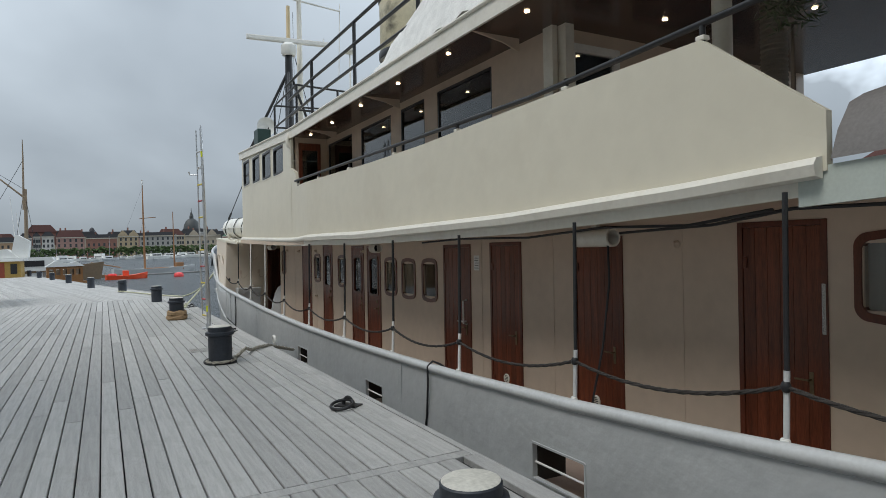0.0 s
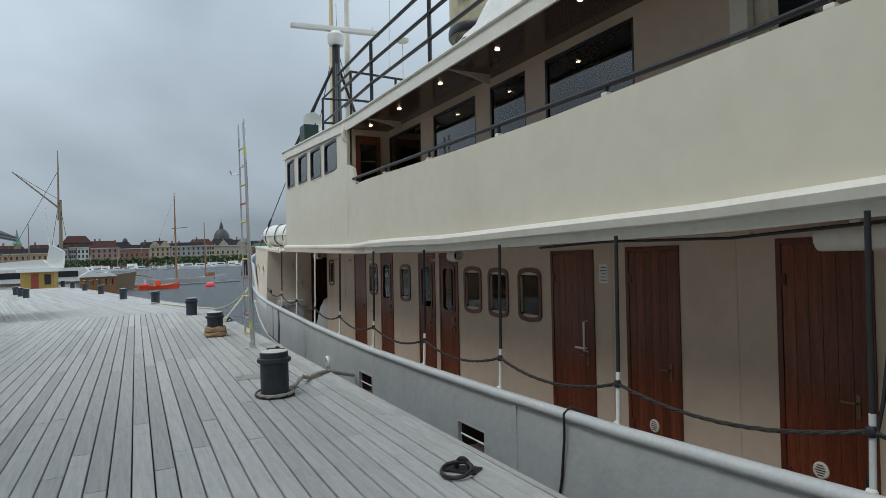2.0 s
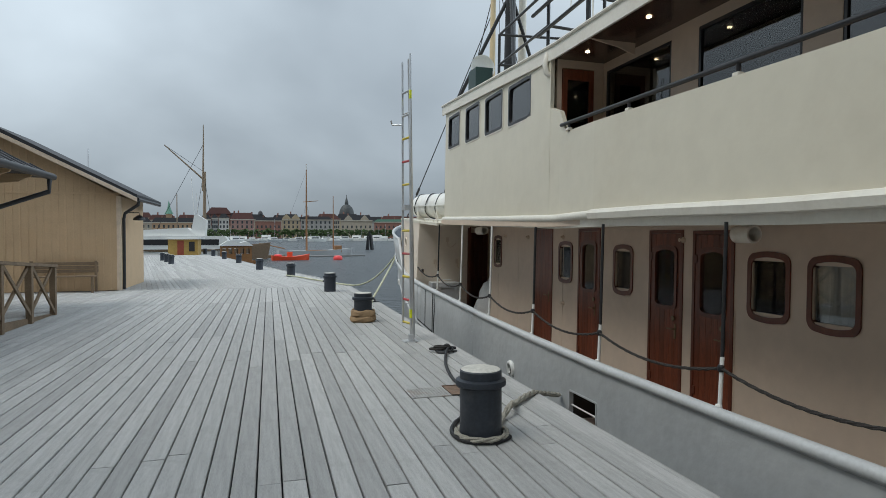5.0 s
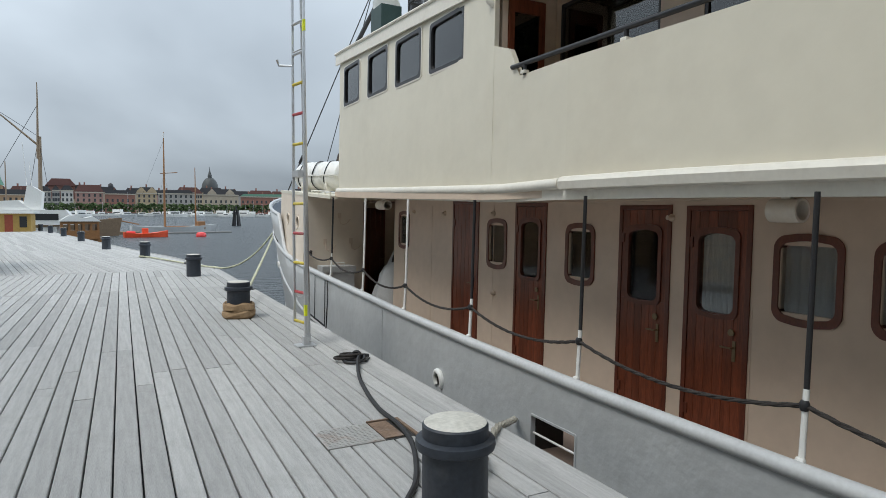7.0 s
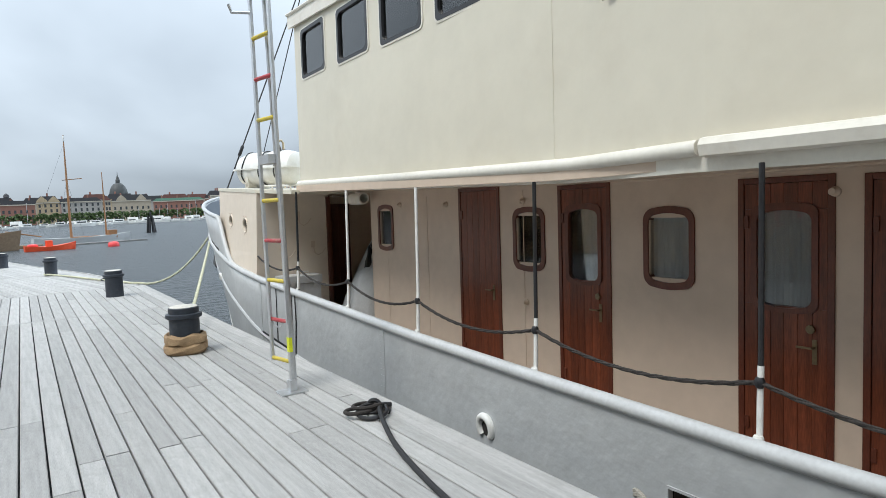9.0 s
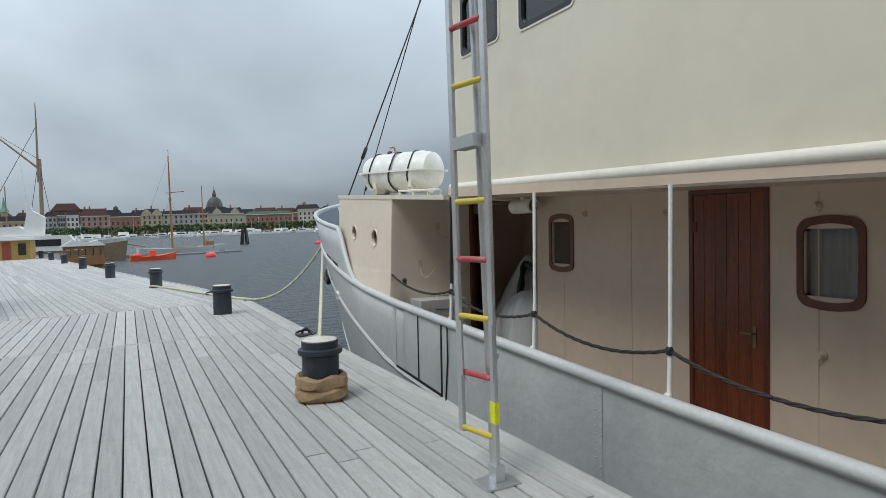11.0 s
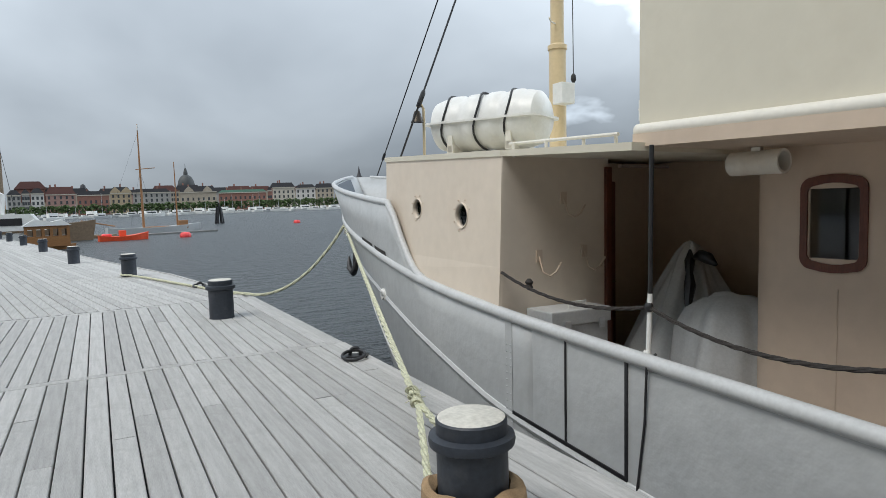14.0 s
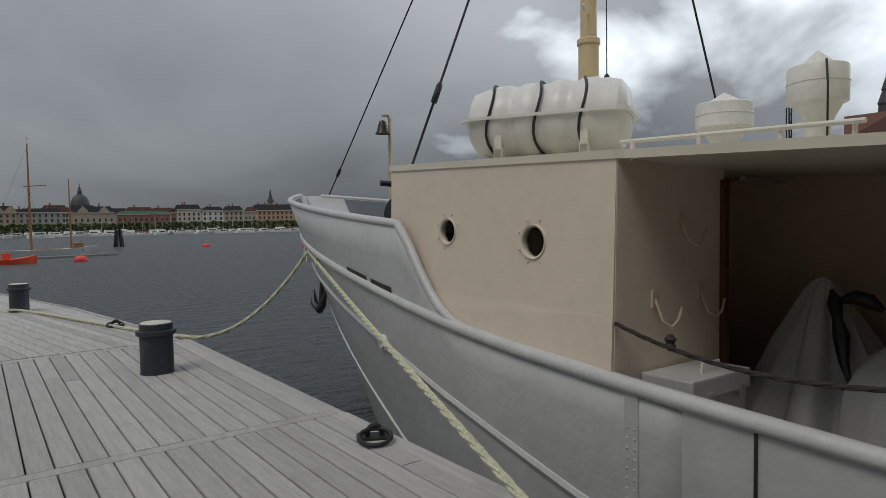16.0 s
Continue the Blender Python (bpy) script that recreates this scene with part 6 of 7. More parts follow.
for i in range(n):
    x = SX0 + 0.03 + (SX1 - SX0 - 0.1) * i / (n - 1)
    h = 2.60 + (4.40 - 2.62) * (1 - abs(x - AP[0]) / ((SX1 - SX0) / 2))
    for z0, z1 in ((0.02, min(h, 2.66)), (2.72, h)):
        if z1 > z0 + 0.05:
            part("batten", boxes((x - 0.02, x + 0.02, SY0 - 0.018, SY0 - 0.0005, z0, z1)), OCHRE, shed)
part("ledge", boxes((SX0, SX1, SY0 - 0.03, SY0 - 0.0005, 2.665, 2.715)), OCHRE, shed)
part("corner_board", boxes((SX1 - 0.08, SX1 + 0.02, SY0 - 0.025, SY0 - 0.0002, 0, 2.62), (SX1 + 0.0002, SX1 + 0.025, SY0 - 0.02, SY0 + 0.1, 0, 2.62)), FASCIA, shed)
for sgn in (-1, 1):
    ex = AP[0] + sgn * ((SX1 - SX0) / 2 + 0.52)
    ez = 2.55
    part("roof", prism(bmesh.new(), [(ex, ez + 0.02), (AP[0], AP[1] + 0.06), (AP[0], AP[1] + 0.16), (ex, ez + 0.10)], "y", SY0 - 0.45, SY1 + 0.3), ROOFB, shed, "black sheet roof slope")
    part("bargeboard", prism(bmesh.new(), [(ex, ez - 0.10), (AP[0], AP[1] - 0.06), (AP[0], AP[1] + 0.055), (ex, ez + 0.015)], "y", SY0 - 0.45, SY0 - 0.41), FASCIA, shed, "pale bargeboard")
part("gutter", tubes([[(SX1 + 0.52, SY0 - 0.4, 2.52), (SX1 + 0.52, SY1, 2.54)]], 0.055, 8), BLACK, shed)
part("downpipe", tubes([[(SX1 + 0.52, SY0 - 0.2, 2.48), (SX1 + 0.5, SY0 - 0.15, 2.38), (SX1 + 0.12, SY0 + 0.08, 2.15), (SX1 + 0.08, SY0 + 0.1, 2.0), (SX1 + 0.08, SY0 + 0.1, 0.02)]], 0.045, 10), BLACK, shed, "black downpipe", smooth=True)
lampo = thing("wall_lamp", (SX1 + 0.2, SY0 + 1.0, 1.9), "black round lamp on the shed wall", "lamp")
part("shade", lathe(bmesh.new(), [(0.06, 0.1), (0.16, 0.02), (0.17, -0.04), (0.02, -0.05)], (SX1 + 0.32, SY0 + 1.0, 2.02), 16), BLACK, lampo, smooth=True)
part("arm", tubes([[(SX1, SY0 + 1.0, 2.2), (SX1 + 0.32, SY0 + 1.0, 2.2), (SX1 + 0.32, SY0 + 1.0, 2.1)]], 0.015, 6), BLACK, lampo)
bench = thing("bench", (-5.5, 23.5, 0), "brown weathered wooden bench against the shed", "bench")
for i in range(4):
    part("seat_slat", boxes((-6.4, -4.72, 23.2 + 0.1 * i, 23.28 + 0.1 * i, 0.42, 0.45), bevel=0.004), OLDWOOD, bench)
for z in (0.52, 0.62, 0.72):
    part("back_slat", boxes((-6.4, -4.72, 23.66, 23.69, z, z + 0.085), bevel=0.004), OLDWOOD, bench)
for x in (-6.35, -4.8):
    part("leg", boxes((x, x + 0.06, 23.22, 23.28, 0, 0.42), bevel=0.004), OLDWOOD, bench)
    part("leg", boxes((x, x + 0.06, 23.60, 23.66, 0, 0.84), bevel=0.004), OLDWOOD, bench)

house = thing("ochre_house", (-8, 13, 0), "ochre clapboard house with a black hipped roof", "house")
HXW, HY0, HY1, EZ = -5.75, 3.0, 19.5, 2.85
HW = [(17.56, 18.92, 1.15, 2.44), (12.3, 13.65, 1.15, 2.44)]
part("wall", holed_wall(bmesh.new(), "x", HXW - 0.12, HXW, HY0, HY1, 0, EZ, HW), OCHRE, house)
part("wall", boxes((-11, HXW - 0.12, HY1 - 0.12, HY1, 0, EZ), (-11, HXW - 0.12, HY0, HY0 + 0.12, 0, EZ), (-11.1, -11, HY0, HY1, 0, EZ)), OCHRE, house)
for i in range(15):
    z = 0.1 + i * 0.185
    spans = [(HY0, HY1)]
    for a, b, c, d in HW:
        if c - 0.1 < z + 0.09 < d + 0.1:
            spans = [s for p, q in spans for s in ((p, min(q, a - 0.1)), (max(p, b + 0.1), q)) if s[1] - s[0] > 0.05]
    for p, q in spans:
        part("clapboard", prism(bmesh.new(), [(HXW + 0.0005, z), (HXW + 0.024, z), (HXW + 0.008, z + 0.182), (HXW + 0.0005, z + 0.182)], "y", p, q), OCHRE, house)
for a, b, c, d in HW:
    w = part("window", boxes((HXW - 0.01, HXW + 0.035, a - 0.1, a, c - 0.1, d + 0.1), (HXW - 0.01, HXW + 0.035, b, b + 0.1, c - 0.1, d + 0.1), (HXW - 0.01, HXW + 0.035, a, b, d, d + 0.1), (HXW - 0.01, HXW + 0.05, a, b, c - 0.1, c), bevel=0.004), OCHRE, house, "ochre framed window with grey green sashes")
    part("sash", boxes((HXW - 0.07, HXW - 0.02, a, a + 0.08, c, d), (HXW - 0.07, HXW - 0.02, b - 0.08, b, c, d), (HXW - 0.07, HXW - 0.02, (a + b) / 2 - 0.06, (a + b) / 2 + 0.06, c, d), (HXW - 0.07, HXW - 0.021, a + 0.08, b - 0.08, d - 0.08, d), (HXW - 0.07, HXW - 0.021, a + 0.08, b - 0.08, c, c + 0.08), bevel=0.003), GREEN_F, w)
    pp = part("pane", boxes((HXW - 0.05, HXW - 0.045, a + 0.05, b - 0.05, c + 0.05, d - 0.05)), PANE_D, w); pp.visible_shadow = False
bm = bmesh.new()
ea = [(-4.78, HY0 - 0.5, EZ), (-4.78, HY1 + 0.45, EZ), (-11.5, HY1 + 0.45, EZ), (-11.5, HY0 - 0.5, EZ)]
rd = [(-8.1, HY0 + 3, 4.75), (-8.1, HY1 - 2.9, 4.75)]
A = [bm.verts.new(p) for p in ea]; R = [bm.verts.new(p) for p in rd]
Lw = [bm.verts.new((p[0], p[1], p[2] - 0.09)) for p in ea]
for f in ((A[0], A[1], R[1], R[0]), (A[1], A[2], R[1]), (A[2], A[3], R[0], R[1]), (A[3], A[0], R[0]), (Lw[3], Lw[2], Lw[1], Lw[0])):
    bm.faces.new(f)
for k in range(4):
    bm.faces.new((A[k], Lw[k], Lw[(k + 1) % 4], A[(k + 1) % 4]))
part("roof", bm, ROOFB, house, "black standing seam roof")
for i in range(34):
    y = HY0 - 0.4 + i * 0.55
    t = min(1.0, (HY1 + 0.45 - y) / 3.35, (y - HY0 + 0.5) / 3.5)
    if t > 0.08:
        part("seam", tubes([[(-4.78, y, EZ + 0.005), (-4.78 - 3.32 * t, y, EZ + 0.005 + 1.9 * t)]], 0.02, 5), ROOFB, house)
part("gutter", tubes([[(-4.74, HY0 - 0.4, EZ - 0.07), (-4.74, HY1 + 0.5, EZ - 0.07)]], 0.075, 10), BLACK, house, "black round gutter", smooth=True)
part("downpipe", tubes([[(-4.74, HY1 + 0.25, EZ - 0.12), (-4.74, HY1 + 0.22, 2.45), (-5.62, HY1 - 0.05, 2.08), (-5.68, HY1 - 0.1, 1.96), (-5.68, HY1 - 0.1, 0.02)]], 0.05, 10), BLACK, house, "black downpipe", smooth=True)
for i in range(9):
    y = HY1 - 0.4 - i * 1.1
    part("rafter_end", prism(bmesh.new(), [(HXW + 0.02, 2.76), (-4.86, 2.76), (-4.90, 2.70), (-5.02, 2.66), (-5.12, 2.60), (HXW + 0.02, 2.54)], "y", y, y + 0.06), OCHRE, house, "carved rafter end")
ringb = thing("lifebuoy", (HXW + 0.06, 15.2, 1.2), "red and white lifebuoy on the house wall", "lifebuoy")
for k in range(8):
    bm = tube(bmesh.new(), [(HXW + 0.07, 15.2 + 0.24 * math.cos(a), 1.22 + 0.30 * math.sin(a)) for a in [math.tau * (k + q / 5) / 8 for q in range(6)]], 0.055, 10)
    part("segment", bm, ORANGE if k in (3, 4, 7, 0) else WHITE, ringb, smooth=True)
# raised landing, steps, ramp and braced railing
ramp = thing("ramp", (-4.5, 16, 0), "weathered timber landing and ramp with steps", "ramp")
part("landing", boxes((HXW + 0.01, -4.25, 10.0, 13.2, 0.28, 0.34)), DECK, ramp)
part("skirt", prism(bmesh.new(), [(10.0, 0), (18.2, 0), (18.2, 0.02), (13.2, 0.28), (10.0, 0.28)], "x", -4.27, -4.22), OLDWOOD, ramp)
part("ramp_deck", prism(bmesh.new(), [(13.2, 0.28), (18.3, 0.01), (18.3, 0.05), (13.2, 0.34)], "x", HXW + 0.01, -4.25), DECK, ramp)
part("step", boxes((-4.21, -3.85, 10.2, 13.6, 0.001, 0.17), bevel=0.006), DECK, ramp)
part("step", boxes((-4.21, -4.02, 10.2, 13.2, 0.171, 0.33), bevel=0.006), DECK, ramp)
rail = thing("braced_railing", (-4.2, 16.5, 0), "brown timber railing with crossed braces", "railing")
P = [13.0, 14.27, 15.53, 16.8, 18.05]
gz = lambda y: lerp_table([(13.2, 0.34), (18.2, 0.02)], y)
for i, y in enumerate(P):
    part("post", boxes((-4.26, -4.16, y - 0.05, y + 0.05, 0.0, gz(y) + 0.88 + (0.06 if i == 0 else 0)), bevel=0.006), OLDWOOD, rail)
part("top_rail", prism(bmesh.new(), [(12.9, gz(12.9) + 0.885), (18.12, gz(18.12) + 0.885), (18.12, gz(18.12) + 0.935), (12.9, gz(12.9) + 0.935)], "x", -4.28, -4.14), OLDWOOD, rail)
for a, b in zip(P, P[1:]):
    a, b = a + 0.06, b - 0.06
    for p, q, x in (((a, gz(a) + 0.06), (b, gz(b) + 0.85), -4.235), ((a, gz(a) + 0.85), (b, gz(b) + 0.06), -4.20)):
        part("brace", prism(bmesh.new(), [(p[0], p[1] - 0.04), (q[0], q[1] - 0.04), (q[0], q[1] + 0.04), (p[0], p[1] + 0.04)], "x", x, x + 0.03), OLDWOOD, rail)

# ---- trees ----


def tree(x, y, h, r, seed, n=900, size=0.35, m=None):
    rg = random.Random(seed)
    t = thing("tree", (x, y, 0), "broad leafy green tree behind the buildings", "tree", "trees on shore")
    bm = bmesh.new()
    tube(bm, [(x, y, 0), (x + 0.1, y, h * 0.25), (x, y + 0.1, h * 0.5), (x, y, h * 0.8)], [r * 0.09, r * 0.07, r * 0.05, 0.03], 8)
    for k in range(7):
        a = k * 0.9 + rg.random()
        z = h * rg.uniform(0.3, 0.6)
        tube(bm, [(x, y, z), (x + r * 0.35 * math.cos(a), y + r * 0.35 * math.sin(a), z + h * 0.12), (x + r * 0.75 * math.cos(a), y + r * 0.75 * math.sin(a), z + h * 0.2)], [r * 0.04, r * 0.03, 0.02], 6)
    part("trunk", bm, BARK, t)
    verts, faces = [], []
    lumps = [(Vector((rg.gauss(0, 0.45), rg.gauss(0, 0.45), rg.uniform(-0.5, 0.75))), rg.uniform(0.28, 0.5)) for _ in range(16)]
    for i in range(n):
        c, s = rg.choice(lumps)
        d = Vector((rg.gauss(0, 1), rg.gauss(0, 1), rg.gauss(0, 1))).normalized() * s * rg.uniform(0.6, 1.05)
        p = Vector((x + (c.x + d.x) * r, y + (c.y + d.y) * r, h * 0.66 + (c.z + d.z) * h * 0.34))
        u = Vector((rg.gauss(0, 1), rg.gauss(0, 1), rg.gauss(0, 0.6))).normalized()
        w = u.orthogonal().normalized()
        v2 = u.cross(w)
        k = size * rg.uniform(0.6, 1.3)
        b = len(verts)
        verts += [p + w * k, p + v2 * k * 0.8 + u * k * 0.2, p - w * k, p - v2 * k * 0.8 + u * k * 0.2]
        faces.append((b, b + 1, b + 2, b + 3))
    o = ORIGIN[t.name]
    me = bpy.data.meshes.new("crown")
    me.from_pydata([v - o for v in verts], [], faces)
    me.materials.append(m or LEAF)
    cr_ = new("crown", me); cr_.parent = t
    return t


tree(-16.2, 41, 8.9, 3.4, 1, 8000, 0.12)
tree(-23, 46, 8.6, 4.2, 9, 8000, 0.14)
# out of view: mirrored in the windows, set tall and close to shade the stern
for i, (x, y) in enumerate(((-15, -12), (-16, -5), (-15, 2), (-15, -20), (-10, -26), (-16, 9), (-10, -12))):
    tree(x, y, 14.5 + i % 3, 5.8, 20 + i, 5200, 0.36)

# ---- boats along the quay and in the harbour ----


def hull_mesh(L, W, H, sheer_=0.35, stern=0.75):
    """A small boat's hull along +x, waterline at z = 0."""
    bm = bmesh.new()
    cols = []
    for i in range(17):
        u = i / 16
        w = W / 2 * (stern + (1 - stern) * min(1, u * 3)) * (1 - max(0, (u - 0.5) / 0.5) ** 2.4)
        top = H * (1 + sheer_ * (2 * u - 0.8) ** 2)
        cols.append([bm.verts.new(p) for p in ((-L / 2 + u * L, 0, -0.4), (-L / 2 + u * L, -w * 0.85, -0.15), (-L / 2 + u * L * 1.02, -w, top), (-L / 2 + u * L * 1.02, w, top), (-L / 2 + u * L, w * 0.85, -0.15))])
    for A, B_ in zip(cols, cols[1:]):
        for k in range(5):
            bm.faces.new((A[k], A[(k + 1) % 5], B_[(k + 1) % 5], B_[k]))
    bm.faces.new(cols[0]); bm.faces.new(cols[-1][::-1])
    bmesh.ops.remove_doubles(bm, verts=bm.verts[:], dist=0.002)
    return bm


def put(bm, x, y, ang, z=WATER_Z):
    bmesh.ops.transform(bm, matrix=pose(x, y, z, 0, 0, ang), verts=bm.verts[:])
    return bm


def bearing(deg, dist):
    return dist * math.sin(radians(deg)), dist * math.cos(radians(deg))


# ketch
kx, ky = 7.9, 101.0
ketch = thing("ketch", (kx, ky, WATER_Z), "two masted wooden sailing boat with a pale hull", "sailing boat")
part("hull", put(hull_mesh(11.0, 2.8, 0.75), kx - 1.0, ky, 8), RAILP, ketch, smooth=True)
part("cabin", put(boxes((-2.2, 0.8, -0.8, 0.8, 0.45, 0.85), bevel=0.08), kx, ky, 8), TIMBERB, ketch)
part("wheelhouse", put(boxes((1.8, 2.9, -0.7, 0.7, 0.45, 1.5), bevel=0.08), kx, ky, 8), SPAR, ketch)
m1, m2 = pose(kx, ky, WATER_Z, 0, 0, 8) @ Vector((-2.3, 0, 0)), pose(kx, ky, WATER_Z, 0, 0, 8) @ Vector((1.75, 0, 0))
part("main_mast", tube(bmesh.new(), [m1, m1 + Vector((0, 0, 8)), m1 + Vector((0.02, 0, 13.6))], [0.16, 0.12, 0.06], 10), SPAR, ketch, "varnished main mast")
part("masthead", tube(bmesh.new(), [m1 + Vector((0.02, 0, 12.8)), m1 + Vector((0.02, 0, 13.5))], 0.1, 8), WHITE, ketch)
part("crosstree", tubes([[m1 + Vector((-0.5, 0, 8.0)), m1 + Vector((1.7, 0, 8.2))]], 0.05, 6), SPAR, ketch)
part("mizzen_mast", tube(bmesh.new(), [m2, m2 + Vector((0, 0, 9.0))], [0.13, 0.05], 10), SPAR, ketch, "varnished mizzen mast")
part("rigging", tubes([[m1 + Vector((0, 0, 12.5)), pose(kx, ky, WATER_Z, 0, 0, 8) @ Vector((-6.5, 0, 1.2))], [m1 + Vector((0, 0, 8)), m1 + Vector((1.5, 1, 0.8))], [m1 + Vector((0, 0, 8)), m1 + Vector((-1.5, -1, 0.8))]], 0.012, 4), BLACK, ketch)
part("bowsprit", tubes([[m1 + Vector((-3.2, -0.4, 1.1)), m1 + Vector((-6.8, -1.0, 1.9))]], 0.08, 8), SPAR, ketch)
# pontoon, orange boat, buoys, dolphin
pon = single("pontoon", put(boxes((-4.6, 4.6, -0.7, 0.7, -0.2, 0.2), bevel=0.05), 9.0, 95.0, 16, WATER_Z), CONCRETE, "long low pale pontoon in the harbour", "pontoon", base=(9.0, 95.0, WATER_Z))
single("floating_jetty", put(boxes((-4.6, 4.6, -1.2, 1.2, -0.3, 0.35), bevel=0.05), -2.4, 94, -12, WATER_Z), OLDWOOD, "dark timber floating jetty", "jetty", base=(-2.4, 94, WATER_Z))
ob_ = thing("orange_boat", (2.62, 83.0, WATER_Z), "orange rigid inflatable workboat beside the jetty", "boat")
part("hull", put(hull_mesh(4.4, 1.9, 0.42, 0.6), 2.62, 83.0, 6), ORANGE, ob_, smooth=True)
part("console", put(boxes((-0.4, 0.2, -0.35, 0.35, 0.4, 1.0), bevel=0.06), 2.62, 83.0, 6), ORANGE, ob_)
part("cover", put(boxes((-1.9, -1.1, -0.6, 0.6, 0.4, 0.7), bevel=0.15), 2.62, 83.0, 6), BUOY, ob_)
for x, y, r in ((8.25, 82.5, 0.55), (29.8, 117, 0.55), (38.4, 99.4, 0.42)):
    single("mooring_buoy", lathe(bmesh.new(), [(r * 0.6, -0.3), (r, 0), (r, r * 0.55), (r * 0.75, r * 0.85), (0.1, r * 0.95)], (x, y, WATER_Z), 18), BUOY, "bright red round mooring buoy afloat", "buoy", "mooring buoys", smooth=True, base=(x, y, WATER_Z))
dol = thing("dolphin", (21.4, 140, WATER_Z), "dark timber pile dolphin standing in the water", "pile")
for k in range(6):
    a = k * math.tau / 6
    part("pile", tubes([[(21.4 + 0.8 * math.cos(a), 140 + 0.8 * math.sin(a), WATER_Z - 0.5), (21.4 + 0.4 * math.cos(a), 140 + 0.4 * math.sin(a), 1.6 + 0.4 * (k % 2))]], 0.17, 6), BLACK, dol)
part("lantern", tubes([[(21.4, 140, 1.4), (21.4, 140, 2.7)]], 0.16, 8), BLACK, dol)

wb_ = thing("cabin_boat", (-2.7, 72, WATER_Z), "varnished timber cabin boat with a white awning", "boat")
part("hull", put(hull_mesh(3.6, 2.0, 0.3), -3.1, 72, 5), TIMBERB, wb_, smooth=True)
part("cabin", put(holed_wall(bmesh.new(), "y", -1.15, 1.15, -1.6, 1.4, 0.3, 1.9, [(-1.4 + k * 0.56, -1.05 + k * 0.56, 1.1, 1.65) for k in range(5)]), -3.1, 72, 5), TIMBERB, wb_, "varnished cabin with a row of windows")
part("awning", put(prism(bmesh.new(), [(-1.75, 1.9), (1.55, 1.9), (0.9, 2.35), (0.2, 2.2), (-0.9, 2.45)], "y", -1.3, 1.3), -3.1, 72, 5), GRP, wb_, "white canvas awning")
ki = thing("houseboat_cabin", (-8.7, 62, -0.4), "ochre cabin with a red door beside the quay", "cabin")
part("wall", boxes((-8.07, -5.77, 61, 64, -0.9, 1.3)), mat("yellow_ochre_paint", (0.40, 0.26, 0.07), 0.7), ki)
part("roof", boxes((-8.3, -5.5, 60.7, 64.3, 1.3, 1.5), bevel=0.03), GRP, ki)
part("door", boxes((-7.35, -6.85, 60.96, 60.998, -0.6, 1.2)), mat("red_door_paint", (0.28, 0.06, 0.03), 0.6), ki)
part("window", boxes((-6.45, -6.0, 60.96, 60.998, 0.3, 1.1)), BLACK, ki)
yt = thing("white_motor_yacht", (-7, 76, WATER_Z), "white motor yacht with a raked superstructure", "yacht")
part("hull", put(hull_mesh(10.5, 3.8, 1.1, 0.3), -10.5, 78, 178), GRP, yt, smooth=True)
part("saloon", put(prism(bmesh.new(), [(-6, 1.5), (5.2, 1.5), (4.2, 2.9), (-6, 2.9)], "y", -1.8, 1.8), -8.7, 78, 0), GRP, yt)
part("window_band", put(boxes((-5.4, 3.6, -1.83, -1.801, 1.95, 2.55)), -8.7, 78, 0), BLACK, yt)
part("flybridge", put(prism(bmesh.new(), [(-5.2, 2.9), (1.4, 2.9), (0.4, 3.8), (-4.6, 3.5)], "y", -1.5, 1.5), -8.7, 78, 0), GRP, yt)
part("radar_arch", put(prism(bmesh.new(), [(0.4, 1.5), (2.0, 1.5), (2.3, 4.6), (1.4, 5.2), (1.1, 5.2)], "y", -1.2, 1.2), -8.7, 78, 0), GRP, yt)
part("whip_aerial", tubes([[(-7.7, 78, 3.5), (-8.0, 78, 8.0)], [(-7.3, 78, 3.5), (-7.5, 78, 6.2)]], 0.03, 5), WHITE, yt)
sm2 = thing("old_sailing_ship", (-6.4, 88, WATER_Z), "old gaff rigged sailing ship with a tall wooden mast", "sailing ship")
part("hull", put(hull_mesh(20, 5, 1.4), -10, 88, 5), OLDWOOD, sm2, smooth=True)
part("mast", tube(bmesh.new(), [(-7.6, 88, WATER_Z), (-7.5, 88, 7.4), (-7.45, 88, 9.6)], [0.24, 0.18, 0.13], 12), SPAR_G, sm2, "heavy wooden lower mast", smooth=True)
part("topmast", tube(bmesh.new(), [(-7.7, 88, 7.2), (-7.6, 88, 13.4), (-7.6, 88, 15.4)], [0.13, 0.08, 0.04], 10), SPAR_G, sm2, smooth=True)
part("gaff", tube(bmesh.new(), [(-7.7, 88, 8.7), (-12.1, 88, 12.75)], [0.11, 0.06], 8), SPAR_G, sm2, "long peaked gaff", smooth=True)
part("rigging", tubes([[(-7.6, 88, 9.5), (-9.2, 89, 0.2)], [(-7.6, 88, 9.5), (-6.2, 87, 0.2)], [(-7.6, 88, 13), (-14, 88, 0.5)], [(-12.1, 88, 12.75), (-7.6, 88, 9.6)]], 0.03, 4), BLACK, sm2)
